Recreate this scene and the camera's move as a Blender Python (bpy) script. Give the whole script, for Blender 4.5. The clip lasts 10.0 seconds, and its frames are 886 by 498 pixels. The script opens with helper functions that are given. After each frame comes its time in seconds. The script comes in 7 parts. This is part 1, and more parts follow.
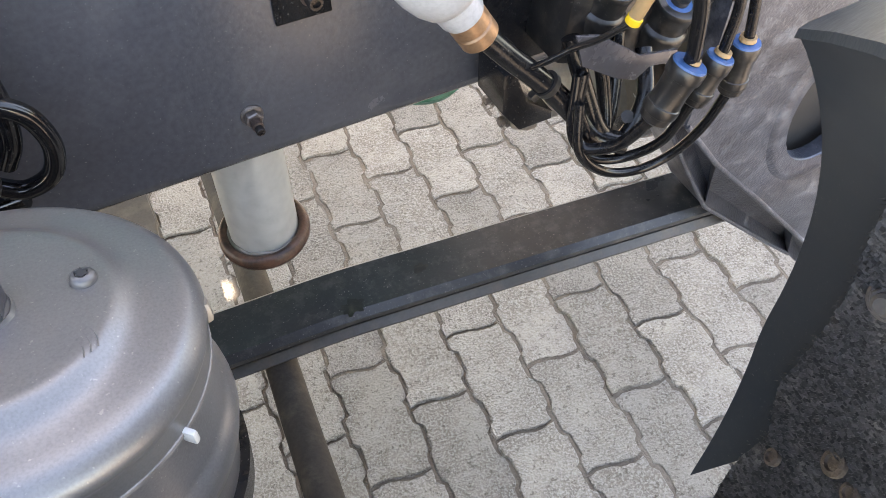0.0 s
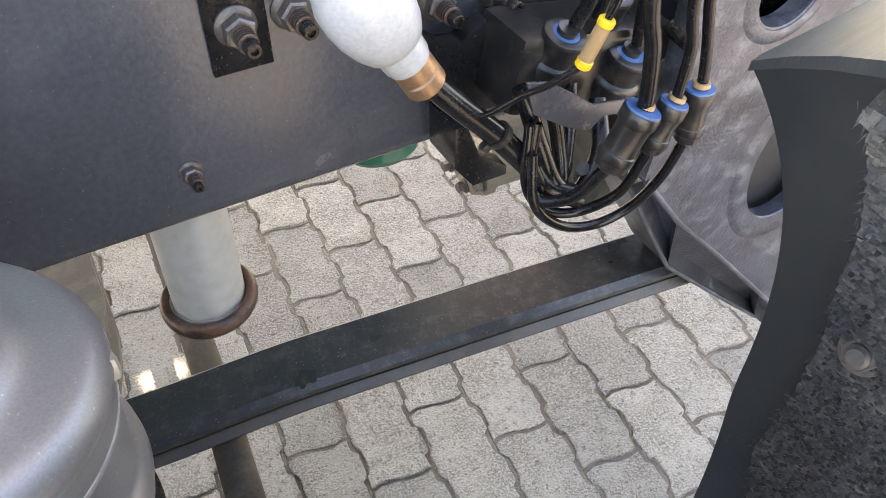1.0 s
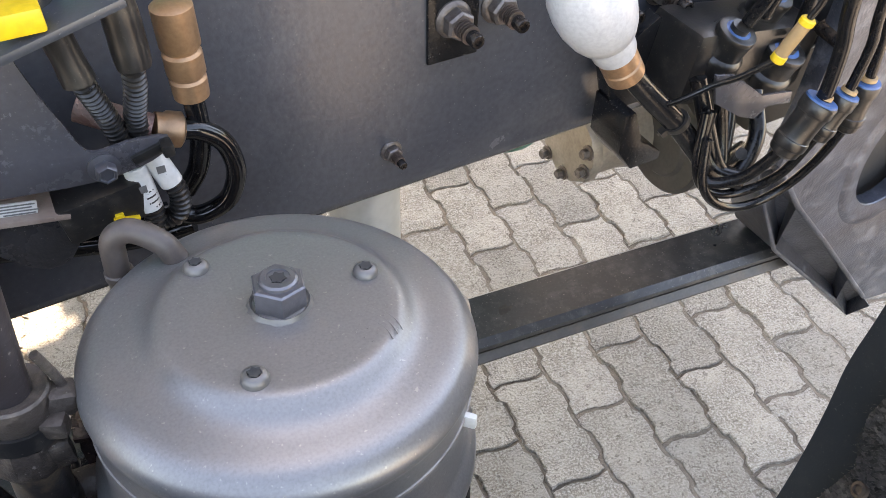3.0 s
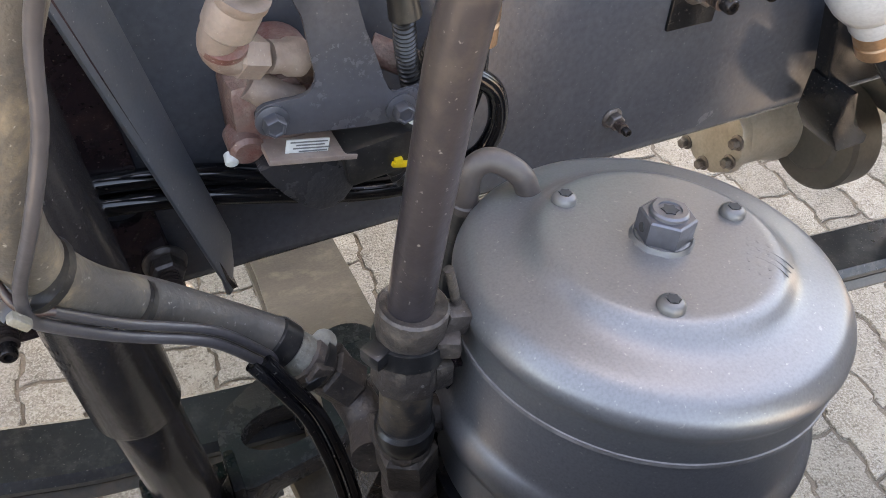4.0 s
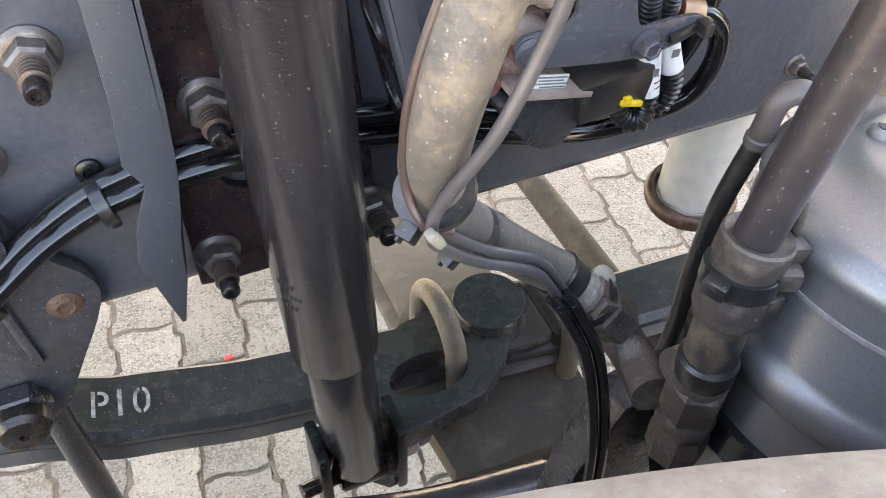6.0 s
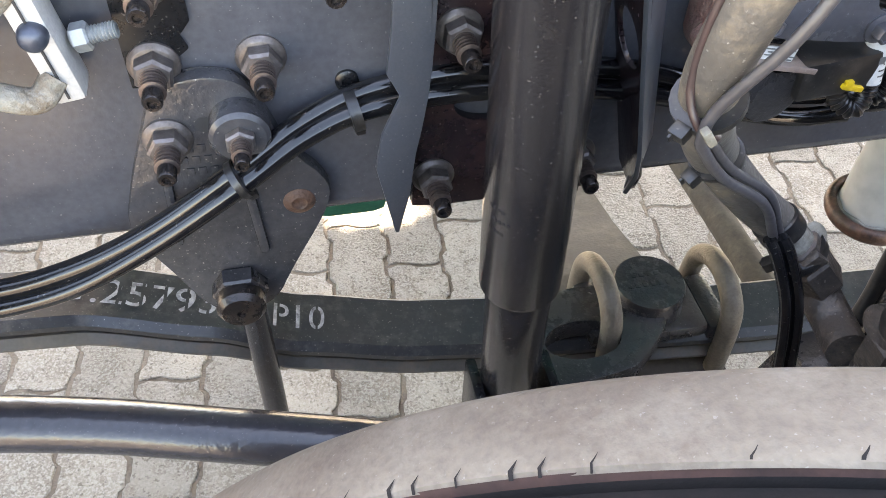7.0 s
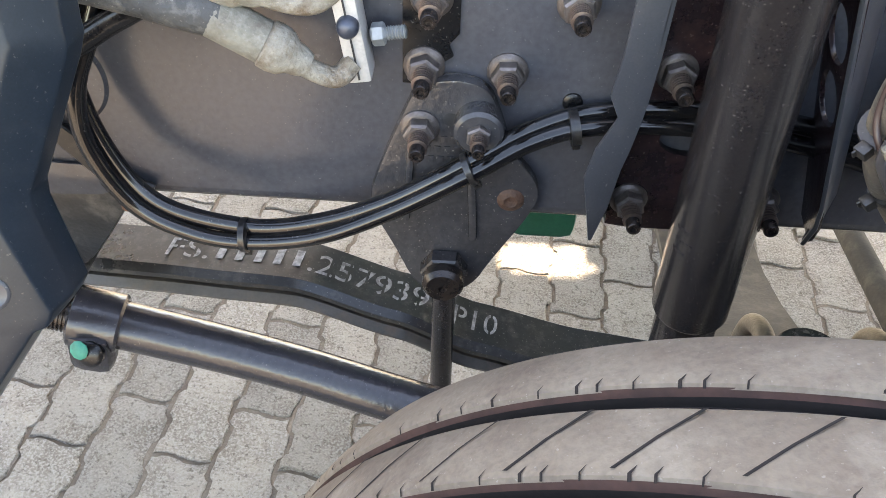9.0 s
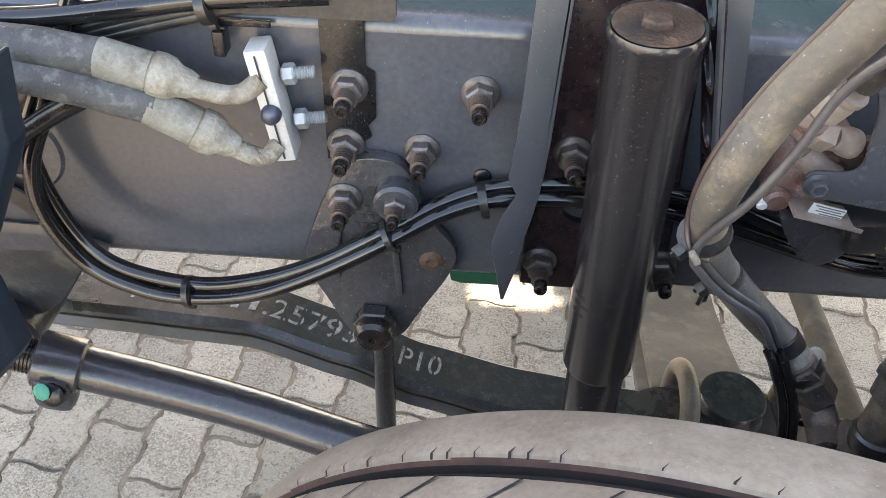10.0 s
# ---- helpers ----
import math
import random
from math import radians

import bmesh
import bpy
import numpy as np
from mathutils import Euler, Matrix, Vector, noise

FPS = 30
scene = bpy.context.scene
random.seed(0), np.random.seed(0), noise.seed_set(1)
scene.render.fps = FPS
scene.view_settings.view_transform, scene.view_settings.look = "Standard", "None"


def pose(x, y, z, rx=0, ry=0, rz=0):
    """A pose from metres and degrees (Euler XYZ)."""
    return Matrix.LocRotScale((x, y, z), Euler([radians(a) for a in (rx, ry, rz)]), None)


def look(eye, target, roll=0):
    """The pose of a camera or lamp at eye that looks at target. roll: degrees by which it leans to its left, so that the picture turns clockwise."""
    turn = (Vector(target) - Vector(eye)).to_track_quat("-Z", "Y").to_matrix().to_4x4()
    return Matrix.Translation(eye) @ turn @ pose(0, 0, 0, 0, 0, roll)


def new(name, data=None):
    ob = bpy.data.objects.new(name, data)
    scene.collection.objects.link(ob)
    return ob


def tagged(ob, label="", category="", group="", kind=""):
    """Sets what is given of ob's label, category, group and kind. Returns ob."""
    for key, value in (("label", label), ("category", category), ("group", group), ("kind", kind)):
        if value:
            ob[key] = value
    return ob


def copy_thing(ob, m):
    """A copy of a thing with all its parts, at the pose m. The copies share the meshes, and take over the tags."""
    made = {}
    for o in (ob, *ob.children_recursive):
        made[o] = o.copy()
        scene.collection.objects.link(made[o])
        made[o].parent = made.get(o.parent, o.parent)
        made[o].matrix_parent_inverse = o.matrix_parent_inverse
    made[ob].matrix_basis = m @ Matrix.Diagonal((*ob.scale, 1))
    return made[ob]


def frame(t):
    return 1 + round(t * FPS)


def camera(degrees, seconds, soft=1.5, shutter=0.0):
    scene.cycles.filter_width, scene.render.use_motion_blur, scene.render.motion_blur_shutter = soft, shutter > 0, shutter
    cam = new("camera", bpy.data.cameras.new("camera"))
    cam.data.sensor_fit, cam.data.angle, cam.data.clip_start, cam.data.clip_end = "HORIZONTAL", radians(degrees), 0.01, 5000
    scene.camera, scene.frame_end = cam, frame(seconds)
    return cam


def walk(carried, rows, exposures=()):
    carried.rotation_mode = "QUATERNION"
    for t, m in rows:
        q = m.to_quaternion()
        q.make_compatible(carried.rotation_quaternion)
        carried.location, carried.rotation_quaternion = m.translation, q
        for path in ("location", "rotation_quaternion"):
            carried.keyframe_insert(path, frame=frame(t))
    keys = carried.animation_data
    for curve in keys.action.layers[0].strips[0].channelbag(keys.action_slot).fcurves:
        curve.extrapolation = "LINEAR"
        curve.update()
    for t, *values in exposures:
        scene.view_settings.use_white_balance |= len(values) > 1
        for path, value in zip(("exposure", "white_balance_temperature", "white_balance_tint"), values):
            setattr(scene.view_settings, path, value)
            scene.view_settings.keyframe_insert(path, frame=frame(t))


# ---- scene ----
cam = camera(56.6, 10.0, soft=0.75)
PATH = [
    (0, (0.133, 0.127, 1.29), (0.692, 1.28, -0.245), -1.3),
    (0.5, (0.156, 0.135, 1.259), (0.814, 1.35, -0.187), -0.2),
    (1, (0.152, 0.13, 1.248), (0.844, 1.376, -0.155), 0.0),
    (1.5, (0.145, 0.125, 1.253), (0.835, 1.365, -0.157), -0.2),
    (2, (0.112, 0.131, 1.264), (0.803, 1.37, -0.145), -0.3),
    (2.2, (0.093, 0.135, 1.27), (0.787, 1.373, -0.139), -0.2),
    (3.3, (-0.083, 0.171, 1.286), (0.603, 1.407, -0.129), 1.9),
    (3.5, (-0.12, 0.186, 1.271), (0.554, 1.435, -0.139), 2.1),
    (4, (-0.193, 0.215, 1.253), (0.447, 1.479, -0.159), 2.4),
    (4.5, (-0.232, 0.22, 1.26), (0.377, 1.455, -0.19), 2.7),
    (5, (-0.269, 0.227, 1.25), (0.329, 1.455, -0.211), 2.6),
    (5.2, (-0.281, 0.24, 1.245), (0.323, 1.468, -0.214), 2.7),
    (6.3, (-0.355, 0.274, 1.229), (0.222, 1.488, -0.251), 2.4),
    (6.5, (-0.372, 0.262, 1.228), (0.165, 1.492, -0.254), 2.8),
    (7, (-0.413, 0.224, 1.227), (-0.084, 1.542, -0.241), 2.8),
    (7.5, (-0.45, 0.165, 1.244), (-0.369, 1.588, -0.159), 2.6),
    (8, (-0.485, 0.108, 1.251), (-0.487, 1.566, -0.117), 2.3),
    (8.5, (-0.486, 0.107, 1.257), (-0.51, 1.572, -0.104), 2.1),
    (9, (-0.459, 0.108, 1.251), (-0.491, 1.584, -0.098), 2.5),
    (9.5, (-0.429, 0.115, 1.271), (-0.469, 1.597, -0.071), 2.7),
    (10, (-0.381, 0.089, 1.334), (-0.431, 1.586, 0.008), 2.5),
]
walk(cam, [(t, look(eye, target, roll)) for t, eye, target, roll in PATH], exposures=[(0.0, 3.56, 9050, 17), (2.2, 3.56, 9050, 17), (3.5, 3.48, 9550, 18), (4.6, 3.75, 9450, 18), (6.5, 4.2, 9150, 17), (7.6, 3.60, 8900, 15), (10.0, 3.52, 9050, 15)])

# ---- light ----
world = bpy.data.worlds.new("world")
scene.world = world
world.use_nodes = True
wn = world.node_tree.nodes
sky = wn.new("ShaderNodeTexSky")
sky.sky_type, sky.sun_disc = "NISHITA", False
SUN_EL, SUN_AZ = 52.0, 20.0
sky.sun_elevation, sky.sun_rotation = radians(SUN_EL), radians(SUN_AZ)
world.node_tree.links.new(sky.outputs[0], wn["Background"].inputs[0])
wn["Background"].inputs[1].default_value = 0.15
sun = new("sun", bpy.data.lights.new("sun", "SUN"))
sun.data.energy, sun.data.angle, sun.data.color = 5.0, radians(0.6), (1.0, 0.97, 0.93)
SUN_DIR = Vector((math.sin(radians(SUN_AZ)) * math.cos(radians(SUN_EL)), math.cos(radians(SUN_AZ)) * math.cos(radians(SUN_EL)), math.sin(radians(SUN_EL))))
sun.matrix_world = look(SUN_DIR * 20, (0, 0, 0))


# unseen panels added to block the sun; the gaps shape the sun patches
SUN_BLOCKERS = [(-3.0, -0.4, 0.95, 2.45), (-0.4, 0.97, 0.64, 2.45), (0.97, 1.45, 0.9, 2.45), (1.45, 3.5, 1.35, 2.45), (-3.0, 0.57, 2.45, 2.52), (0.66, 3.5, 2.45, 2.52), (-3.0, 3.5, 2.52, 2.68), (-3.0, 0.10, 2.68, 2.81), (0.325, 3.5, 2.68, 2.81), (-3.0, 3.5, 2.81, 3.3),
                (0.095, 0.128, 2.675, 2.702), (0.285, 0.33, 2.675, 2.700), (0.302, 0.33, 2.752, 2.815), (0.165, 0.20, 2.675, 2.687), (0.225, 0.26, 2.803, 2.815), (0.095, 0.115, 2.775, 2.815)]


# ---- materials ----
def material(name, base, rough=0.5, metal=0.0, second=None, amount=0.5, coarse=12.0, fine=180.0, bump=0.15, depth=0.002,
             dust=None, dusty=0.0, dust_scale=25.0, random_tone=0.0, coat=0.0, rough_var=0.08, specks=0.0):
    """A procedural surface: base and second tone mixed in large patches, dust in specks and on upper faces, fine relief."""
    m = bpy.data.materials.new(name)
    m.use_nodes = True
    n, l = m.node_tree.nodes, m.node_tree.links
    b = n["Principled BSDF"]
    tc = n.new("ShaderNodeTexCoord")
    big = n.new("ShaderNodeTexNoise")
    big.inputs["Scale"].default_value, big.inputs["Detail"].default_value, big.inputs["Roughness"].default_value = coarse, 6.0, 0.62
    small = n.new("ShaderNodeTexNoise")
    small.inputs["Scale"].default_value, small.inputs["Detail"].default_value = fine, 3.0
    l.new(tc.outputs["Object"], big.inputs["Vector"])
    l.new(tc.outputs["Object"], small.inputs["Vector"])
    ramp = n.new("ShaderNodeValToRGB")
    ramp.color_ramp.elements[0].position, ramp.color_ramp.elements[1].position = 0.38, 0.68
    l.new(big.outputs["Fac"], ramp.inputs["Fac"])
    mul = n.new("ShaderNodeMath")
    mul.operation = "MULTIPLY"
    mul.inputs[1].default_value = amount
    l.new(ramp.outputs["Color"], mul.inputs[0])
    mix = n.new("ShaderNodeMix")
    mix.data_type = "RGBA"
    l.new(mul.outputs[0], mix.inputs["Factor"])
    mix.inputs["A"].default_value = (*base, 1)
    mix.inputs["B"].default_value = (*(second or [c * 0.72 for c in base]), 1)
    out = mix.outputs["Result"]
    grain = n.new("ShaderNodeMix")
    grain.data_type, grain.blend_type = "RGBA", "MULTIPLY"
    grain.inputs["Factor"].default_value = 0.35
    l.new(out, grain.inputs["A"])
    gr = n.new("ShaderNodeValToRGB")
    gr.color_ramp.elements[0].position, gr.color_ramp.elements[1].position = 0.3, 0.62
    gr.color_ramp.elements[0].color = (0.55, 0.55, 0.55, 1)
    l.new(small.outputs["Fac"], gr.inputs["Fac"])
    l.new(gr.outputs["Color"], grain.inputs["B"])
    out = grain.outputs["Result"]
    if random_tone:
        info = n.new("ShaderNodeObjectInfo")
        hsv = n.new("ShaderNodeHueSaturation")
        mr = n.new("ShaderNodeMapRange")
        mr.inputs["To Min"].default_value, mr.inputs["To Max"].default_value = 1 - random_tone, 1 + random_tone
        l.new(info.outputs["Random"], mr.inputs["Value"])
        l.new(mr.outputs[0], hsv.inputs["Value"])
        l.new(out, hsv.inputs["Color"])
        out = hsv.outputs["Color"]
    rv = n.new("ShaderNodeMapRange")
    rv.inputs["To Min"].default_value, rv.inputs["To Max"].default_value = max(0.05, rough - rough_var), min(1.0, rough + rough_var)
    l.new(big.outputs["Fac"], rv.inputs["Value"])
    rough_out = rv.outputs[0]
    if dust:
        dn = n.new("ShaderNodeTexNoise")
        dn.inputs["Scale"].default_value, dn.inputs["Detail"].default_value, dn.inputs["Roughness"].default_value = dust_scale, 8.0, 0.7
        l.new(tc.outputs["Object"], dn.inputs["Vector"])
        dr = n.new("ShaderNodeValToRGB")
        dr.color_ramp.elements[0].position, dr.color_ramp.elements[1].position = 0.5, 0.75
        l.new(dn.outputs["Fac"], dr.inputs["Fac"])
        dm = n.new("ShaderNodeMath")
        dm.operation = "MULTIPLY"
        dm.inputs[1].default_value = dusty
        l.new(dr.outputs["Color"], dm.inputs[0])
        dmix = n.new("ShaderNodeMix")
        dmix.data_type = "RGBA"
        l.new(dm.outputs[0], dmix.inputs["Factor"])
        l.new(out, dmix.inputs["A"])
        dmix.inputs["B"].default_value = (*dust, 1)
        out = dmix.outputs["Result"]
        rm = n.new("ShaderNodeMix")
        l.new(dm.outputs[0], rm.inputs["Factor"])
        l.new(rough_out, rm.inputs["A"])
        rm.inputs["B"].default_value = 0.9
        rough_out = rm.outputs["Result"]
    if specks:
        sp = n.new("ShaderNodeTexNoise")
        sp.inputs["Scale"].default_value, sp.inputs["Detail"].default_value = 420.0, 2.0
        l.new(tc.outputs["Object"], sp.inputs["Vector"])
        sr = n.new("ShaderNodeValToRGB")
        sr.color_ramp.elements[0].position, sr.color_ramp.elements[1].position = 0.68, 0.74
        l.new(sp.outputs["Fac"], sr.inputs["Fac"])
        sm = n.new("ShaderNodeMath")
        sm.operation = "MULTIPLY"
        sm.inputs[1].default_value = specks
        l.new(sr.outputs["Color"], sm.inputs[0])
        smix = n.new("ShaderNodeMix")
        smix.data_type = "RGBA"
        l.new(sm.outputs[0], smix.inputs["Factor"])
        l.new(out, smix.inputs["A"])
        smix.inputs["B"].default_value = (0.42, 0.39, 0.35, 1)
        out = smix.outputs["Result"]
    l.new(out, b.inputs["Base Color"])
    l.new(rough_out, b.inputs["Roughness"])
    b.inputs["Metallic"].default_value = metal
    b.inputs["Coat Weight"].default_value = coat
    b.inputs["Coat Roughness"].default_value = 0.15
    bp = n.new("ShaderNodeBump")
    bp.inputs["Strength"].default_value, bp.inputs["Distance"].default_value = bump, depth
    l.new(small.outputs["Fac"], bp.inputs["Height"])
    l.new(bp.outputs["Normal"], b.inputs["Normal"])
    return m


DUST = (0.20, 0.165, 0.13)
M_RAIL = material("chassis_paint", (0.056, 0.059, 0.070), 0.17, 0, (0.072, 0.073, 0.080), 0.6, 4, 170, 0.13, 0.0015, (0.15, 0.155, 0.165), 0.20, 11, specks=0.20)
M_BLACK = material("black_paint", (0.008, 0.008, 0.009), 0.22, 0, (0.013, 0.013, 0.014), 0.5, 10, 300, 0.15, 0.001, DUST, 0.05, 50, specks=0.20)
M_SATIN = material("satin_panel", (0.036, 0.041, 0.050), 0.34, 0, (0.044, 0.048, 0.056), 0.5, 8, 500, 0.08, 0.0006, DUST, 0.07, 60, specks=0.20)
M_SPRING = material("spring_steel_paint", (0.019, 0.021, 0.025), 0.30, 0, (0.034, 0.035, 0.037), 0.6, 7, 220, 0.2, 0.0008, (0.17, 0.16, 0.145), 0.34, 48, specks=0.4)
M_CAST = material("cast_black", (0.025, 0.024, 0.026), 0.27, 0, (0.030, 0.028, 0.029), 0.5, 22, 260, 0.38, 0.0018, (0.16, 0.15, 0.145), 0.05, 140, specks=0.22)
M_CASTGREY = material("cast_grey", (0.080, 0.088, 0.111), 0.34, 0.4, (0.036, 0.040, 0.053), 0.95, 16, 300, 0.6, 0.0016, (0.30, 0.32, 0.36), 0.50, 34, specks=0.25)
M_CHAMBER = material("chamber_grey", (0.172, 0.169, 0.170), 0.36, 0.52, (0.155, 0.152, 0.152), 0.6, 5, 700, 0.02, 0.0003, (0.30, 0.27, 0.24), 0.04, 60, specks=0.3)
M_WHITE = material("silver_white_paint", (0.50, 0.515, 0.50), 0.36, 0.30, (0.45, 0.455, 0.435), 0.5, 6, 60, 0.01, 0.0003, (0.30, 0.25, 0.19), 0.10, 30)
M_RINGRUST = material("painted_rust", (0.150, 0.072, 0.046), 0.38, 0.1, (0.006, 0.006, 0.007), 1.0, 34, 240, 0.5, 0.0014, (0.26, 0.16, 0.10), 0.3, 60)
M_RUST = material("rusty_steel", (0.085, 0.040, 0.025), 0.6, 0.1, (0.020, 0.016, 0.015), 0.95, 24, 300, 0.6, 0.002, (0.30, 0.18, 0.11), 0.4, 50)
M_HOSE = material("dusty_rubber", (0.020, 0.018, 0.019), 0.34, 0, (0.034, 0.029, 0.027), 0.7, 10, 240, 0.25, 0.001, (0.27, 0.19, 0.11), 0.7, 19, specks=0.20)
M_RUBBER = material("black_rubber", (0.011, 0.0105, 0.011), 0.30, 0, (0.018, 0.017, 0.016), 0.5, 20, 300, 0.12, 0.0008, DUST, 0.2, 60, specks=0.12)
M_TYRE = material("dusty_tyre", (0.200, 0.165, 0.128), 0.92, 0, (0.120, 0.088, 0.066), 0.8, 11, 220, 0.5, 0.002, (0.30, 0.265, 0.215), 0.6, 20, specks=0.25)
M_GROOVE = material("tyre_groove", (0.009, 0.007, 0.0065), 0.95, 0, (0.03, 0.018, 0.015), 0.4, 20, 160, 0.35, 0.002)
M_STEEL = material("dull_zinc", (0.180, 0.155, 0.146), 0.40, 0.6, (0.060, 0.048, 0.043), 0.9, 70, 400, 0.3, 0.0008, (0.24, 0.20, 0.175), 0.45, 60)
M_BOLTDARK = material("bolt_dark", (0.022, 0.019, 0.019), 0.25, 0.5, (0.05, 0.038, 0.032), 0.6, 60, 400, 0.3, 0.0008, (0.16, 0.10, 0.07), 0.2, 50)
M_THREAD = material("worn_thread", (0.13, 0.098, 0.088), 0.4, 0.6, (0.05, 0.034, 0.028), 0.8, 80, 400, 0.25, 0.0006)
M_ALU = material("aluminium", (0.46, 0.45, 0.435), 0.55, 0.25, (0.40, 0.385, 0.36), 0.5, 40, 400, 0.12, 0.0005, (0.30, 0.27, 0.23), 0.25, 50)
M_TANFIT = material("tan_fitting", (0.24, 0.185, 0.155), 0.55, 0.1, (0.15, 0.09, 0.075), 0.7, 30, 240, 0.5, 0.0012, (0.36, 0.31, 0.27), 0.45, 45, specks=0.25)
M_CORRODED = material("corroded_fitting", (0.260, 0.245, 0.205), 0.8, 0.1, (0.110, 0.068, 0.036), 0.95, 42, 220, 1.0, 0.0022, (0.42, 0.40, 0.35), 0.6, 90, specks=0.4)
M_GREYHOSE = material("grey_hose", (0.070, 0.071, 0.070), 0.75, 0, (0.030, 0.030, 0.031), 0.9, 38, 150, 0.9, 0.003, (0.22, 0.21, 0.19), 0.75, 60, specks=0.3)
M_BRASS = material("brass", (0.38, 0.225, 0.13), 0.42, 0.7, (0.26, 0.15, 0.09), 0.6, 40, 300, 0.2, 0.0008, (0.24, 0.18, 0.13), 0.4, 60)
M_UBOLT = material("dusty_ubolt", (0.150, 0.125, 0.098), 0.6, 0.2, (0.080, 0.066, 0.053), 0.8, 24, 300, 0.6, 0.0014, (0.24, 0.21, 0.17), 0.4, 60)
M_AXLE = material("dusty_axle", (0.060, 0.050, 0.041), 0.88, 0, (0.036, 0.031, 0.027), 0.7, 8, 200, 0.4, 0.0014, (0.14, 0.118, 0.092), 0.5, 20)
M_VALVE = material("dusty_valve", (0.165, 0.108, 0.092), 0.5, 0.1, (0.120, 0.028, 0.022), 1.0, 30, 240, 0.8, 0.0018, (0.36, 0.31, 0.27), 0.7, 34, specks=0.35)
M_GREEN = material("green_paint", (0.01, 0.12, 0.078), 0.4)
M_PWHITE = material("white_plastic", (0.52, 0.52, 0.50), 0.4, 0, (0.55, 0.54, 0.51), 0.4)
M_BLUE = material("blue_plastic", (0.028, 0.10, 0.25), 0.4, 0, (0.03, 0.07, 0.2), 0.6, 60)
M_YELLOW = material("yellow_plastic", (0.72, 0.46, 0.02), 0.4)
M_TAN = material("tan_sleeve", (0.34, 0.215, 0.105), 0.45)
M_RED = material("red_plastic", (0.6, 0.03, 0.03), 0.45)
M_LINER = material("bristle_black", (0.034, 0.033, 0.033), 0.45, 0, (0.066, 0.062, 0.058), 0.8, 9, 300, 0.3, 0.002, (0.19, 0.17, 0.15), 0.40, 22, specks=0.2)
ln, ll = M_LINER.node_tree.nodes, M_LINER.node_tree.links
geo, tone, step_r = ln.new("ShaderNodeNewGeometry"), ln.new("ShaderNodeHueSaturation"), ln.new("ShaderNodeMapRange")
step_r.inputs["To Min"].default_value, step_r.inputs["To Max"].default_value = 0.35, 1.9
ll.new(geo.outputs["Random Per Island"], step_r.inputs["Value"])
ll.new(step_r.outputs[0], tone.inputs["Value"])
ll.new(ln["Principled BSDF"].inputs["Base Color"].links[0].from_socket, tone.inputs["Color"])
ll.new(tone.outputs["Color"], ln["Principled BSDF"].inputs["Base Color"])
M_JOINT = material("joint_sand", (0.195, 0.160, 0.126), 0.95, 0, (0.085, 0.068, 0.054), 0.8, 14, 300, 0.9, 0.004, (0.24, 0.205, 0.165), 0.6, 60)
# near-black: shade painted into holes, sockets and slots; also on the posts
M_DARK = material("dark_shade_and_posts", (0.02, 0.02, 0.022), 0.7)
# pale tone of the added blocker, so that it also reflects light
M_BLOCKER = material("blocker_pale", (0.60, 0.60, 0.61), 0.5)
M_TEXT = material("stencil_paint", (0.36, 0.37, 0.39), 0.7, 0, (0.09, 0.09, 0.10), 0.9, 120)
M_SHOCK = material("shock_paint", (0.020, 0.018, 0.020), 0.17, 0, (0.026, 0.023, 0.025), 0.5, 10, 420, 0.10, 0.0008, DUST, 0.05, 40, specks=0.20)
M_SEAM = material("scratched_seam", (0.24, 0.22, 0.21), 0.6, 0.1, (0.10, 0.09, 0.085), 0.8, 40, 300, 0.4, 0.001)
M_BRACKET = material("bracket_paint", (0.016, 0.011, 0.013), 0.20, 0, (0.030, 0.016, 0.019), 0.6, 12, 220, 0.2, 0.0012, (0.20, 0.10, 0.08), 0.15, 30, specks=0.17)
M_TUBE = material("glossy_black", (0.006, 0.006, 0.007), 0.09, 0, (0.010, 0.010, 0.011), 0.5, 20, 300, 0.05, 0.0005, DUST, 0.06, 60, specks=0.12)
M_GLOSS = material("gloss_paint", (0.030, 0.029, 0.034), 0.20, 0, (0.022, 0.021, 0.026), 0.5, 8, 150, 0.30, 0.0016, DUST, 0.04, 40, specks=0.12)
M_FERRULE = material("pale_ferrule", (0.210, 0.205, 0.172), 0.7, 0.15, (0.115, 0.098, 0.075), 0.9, 45, 220, 0.8, 0.0018, (0.38, 0.365, 0.32), 0.5, 80, specks=0.3)
M_BLUEBOLT = material("blue_zinc", (0.045, 0.055, 0.080), 0.38, 0.5, (0.09, 0.10, 0.12), 0.5, 60)
M_GREENDAB = material("green_dab", (0.005, 0.21, 0.15), 0.6, 0, (0.003, 0.12, 0.09), 0.7, 90, 300, 0.3, 0.001)
M_AXLECAST = material("dusty_cast", (0.022, 0.024, 0.028), 0.30, 0.1, (0.046, 0.048, 0.052), 0.8, 12, 220, 0.4, 0.0015, (0.22, 0.215, 0.205), 0.35, 24)
M_GREYCABLE = material("grey_cable", (0.048, 0.044, 0.047), 0.35, 0, (0.034, 0.030, 0.032), 0.6, 40)
M_MUDHOSE = material("muddy_rubber", (0.052, 0.047, 0.044), 0.48, 0, (0.105, 0.086, 0.066), 0.9, 13, 260, 0.45, 0.0014, (0.27, 0.20, 0.125), 0.75, 24, specks=0.35)
M_CABLE = material("cable_jacket", (0.007, 0.007, 0.008), 0.20, 0, (0.011, 0.011, 0.012), 0.5, 20, 300, 0.06, 0.0005, DUST, 0.06, 60, specks=0.10)
M_REDCABLE = material("red_cable", (0.040, 0.022, 0.021), 0.4, 0, (0.028, 0.018, 0.017), 0.6, 40)
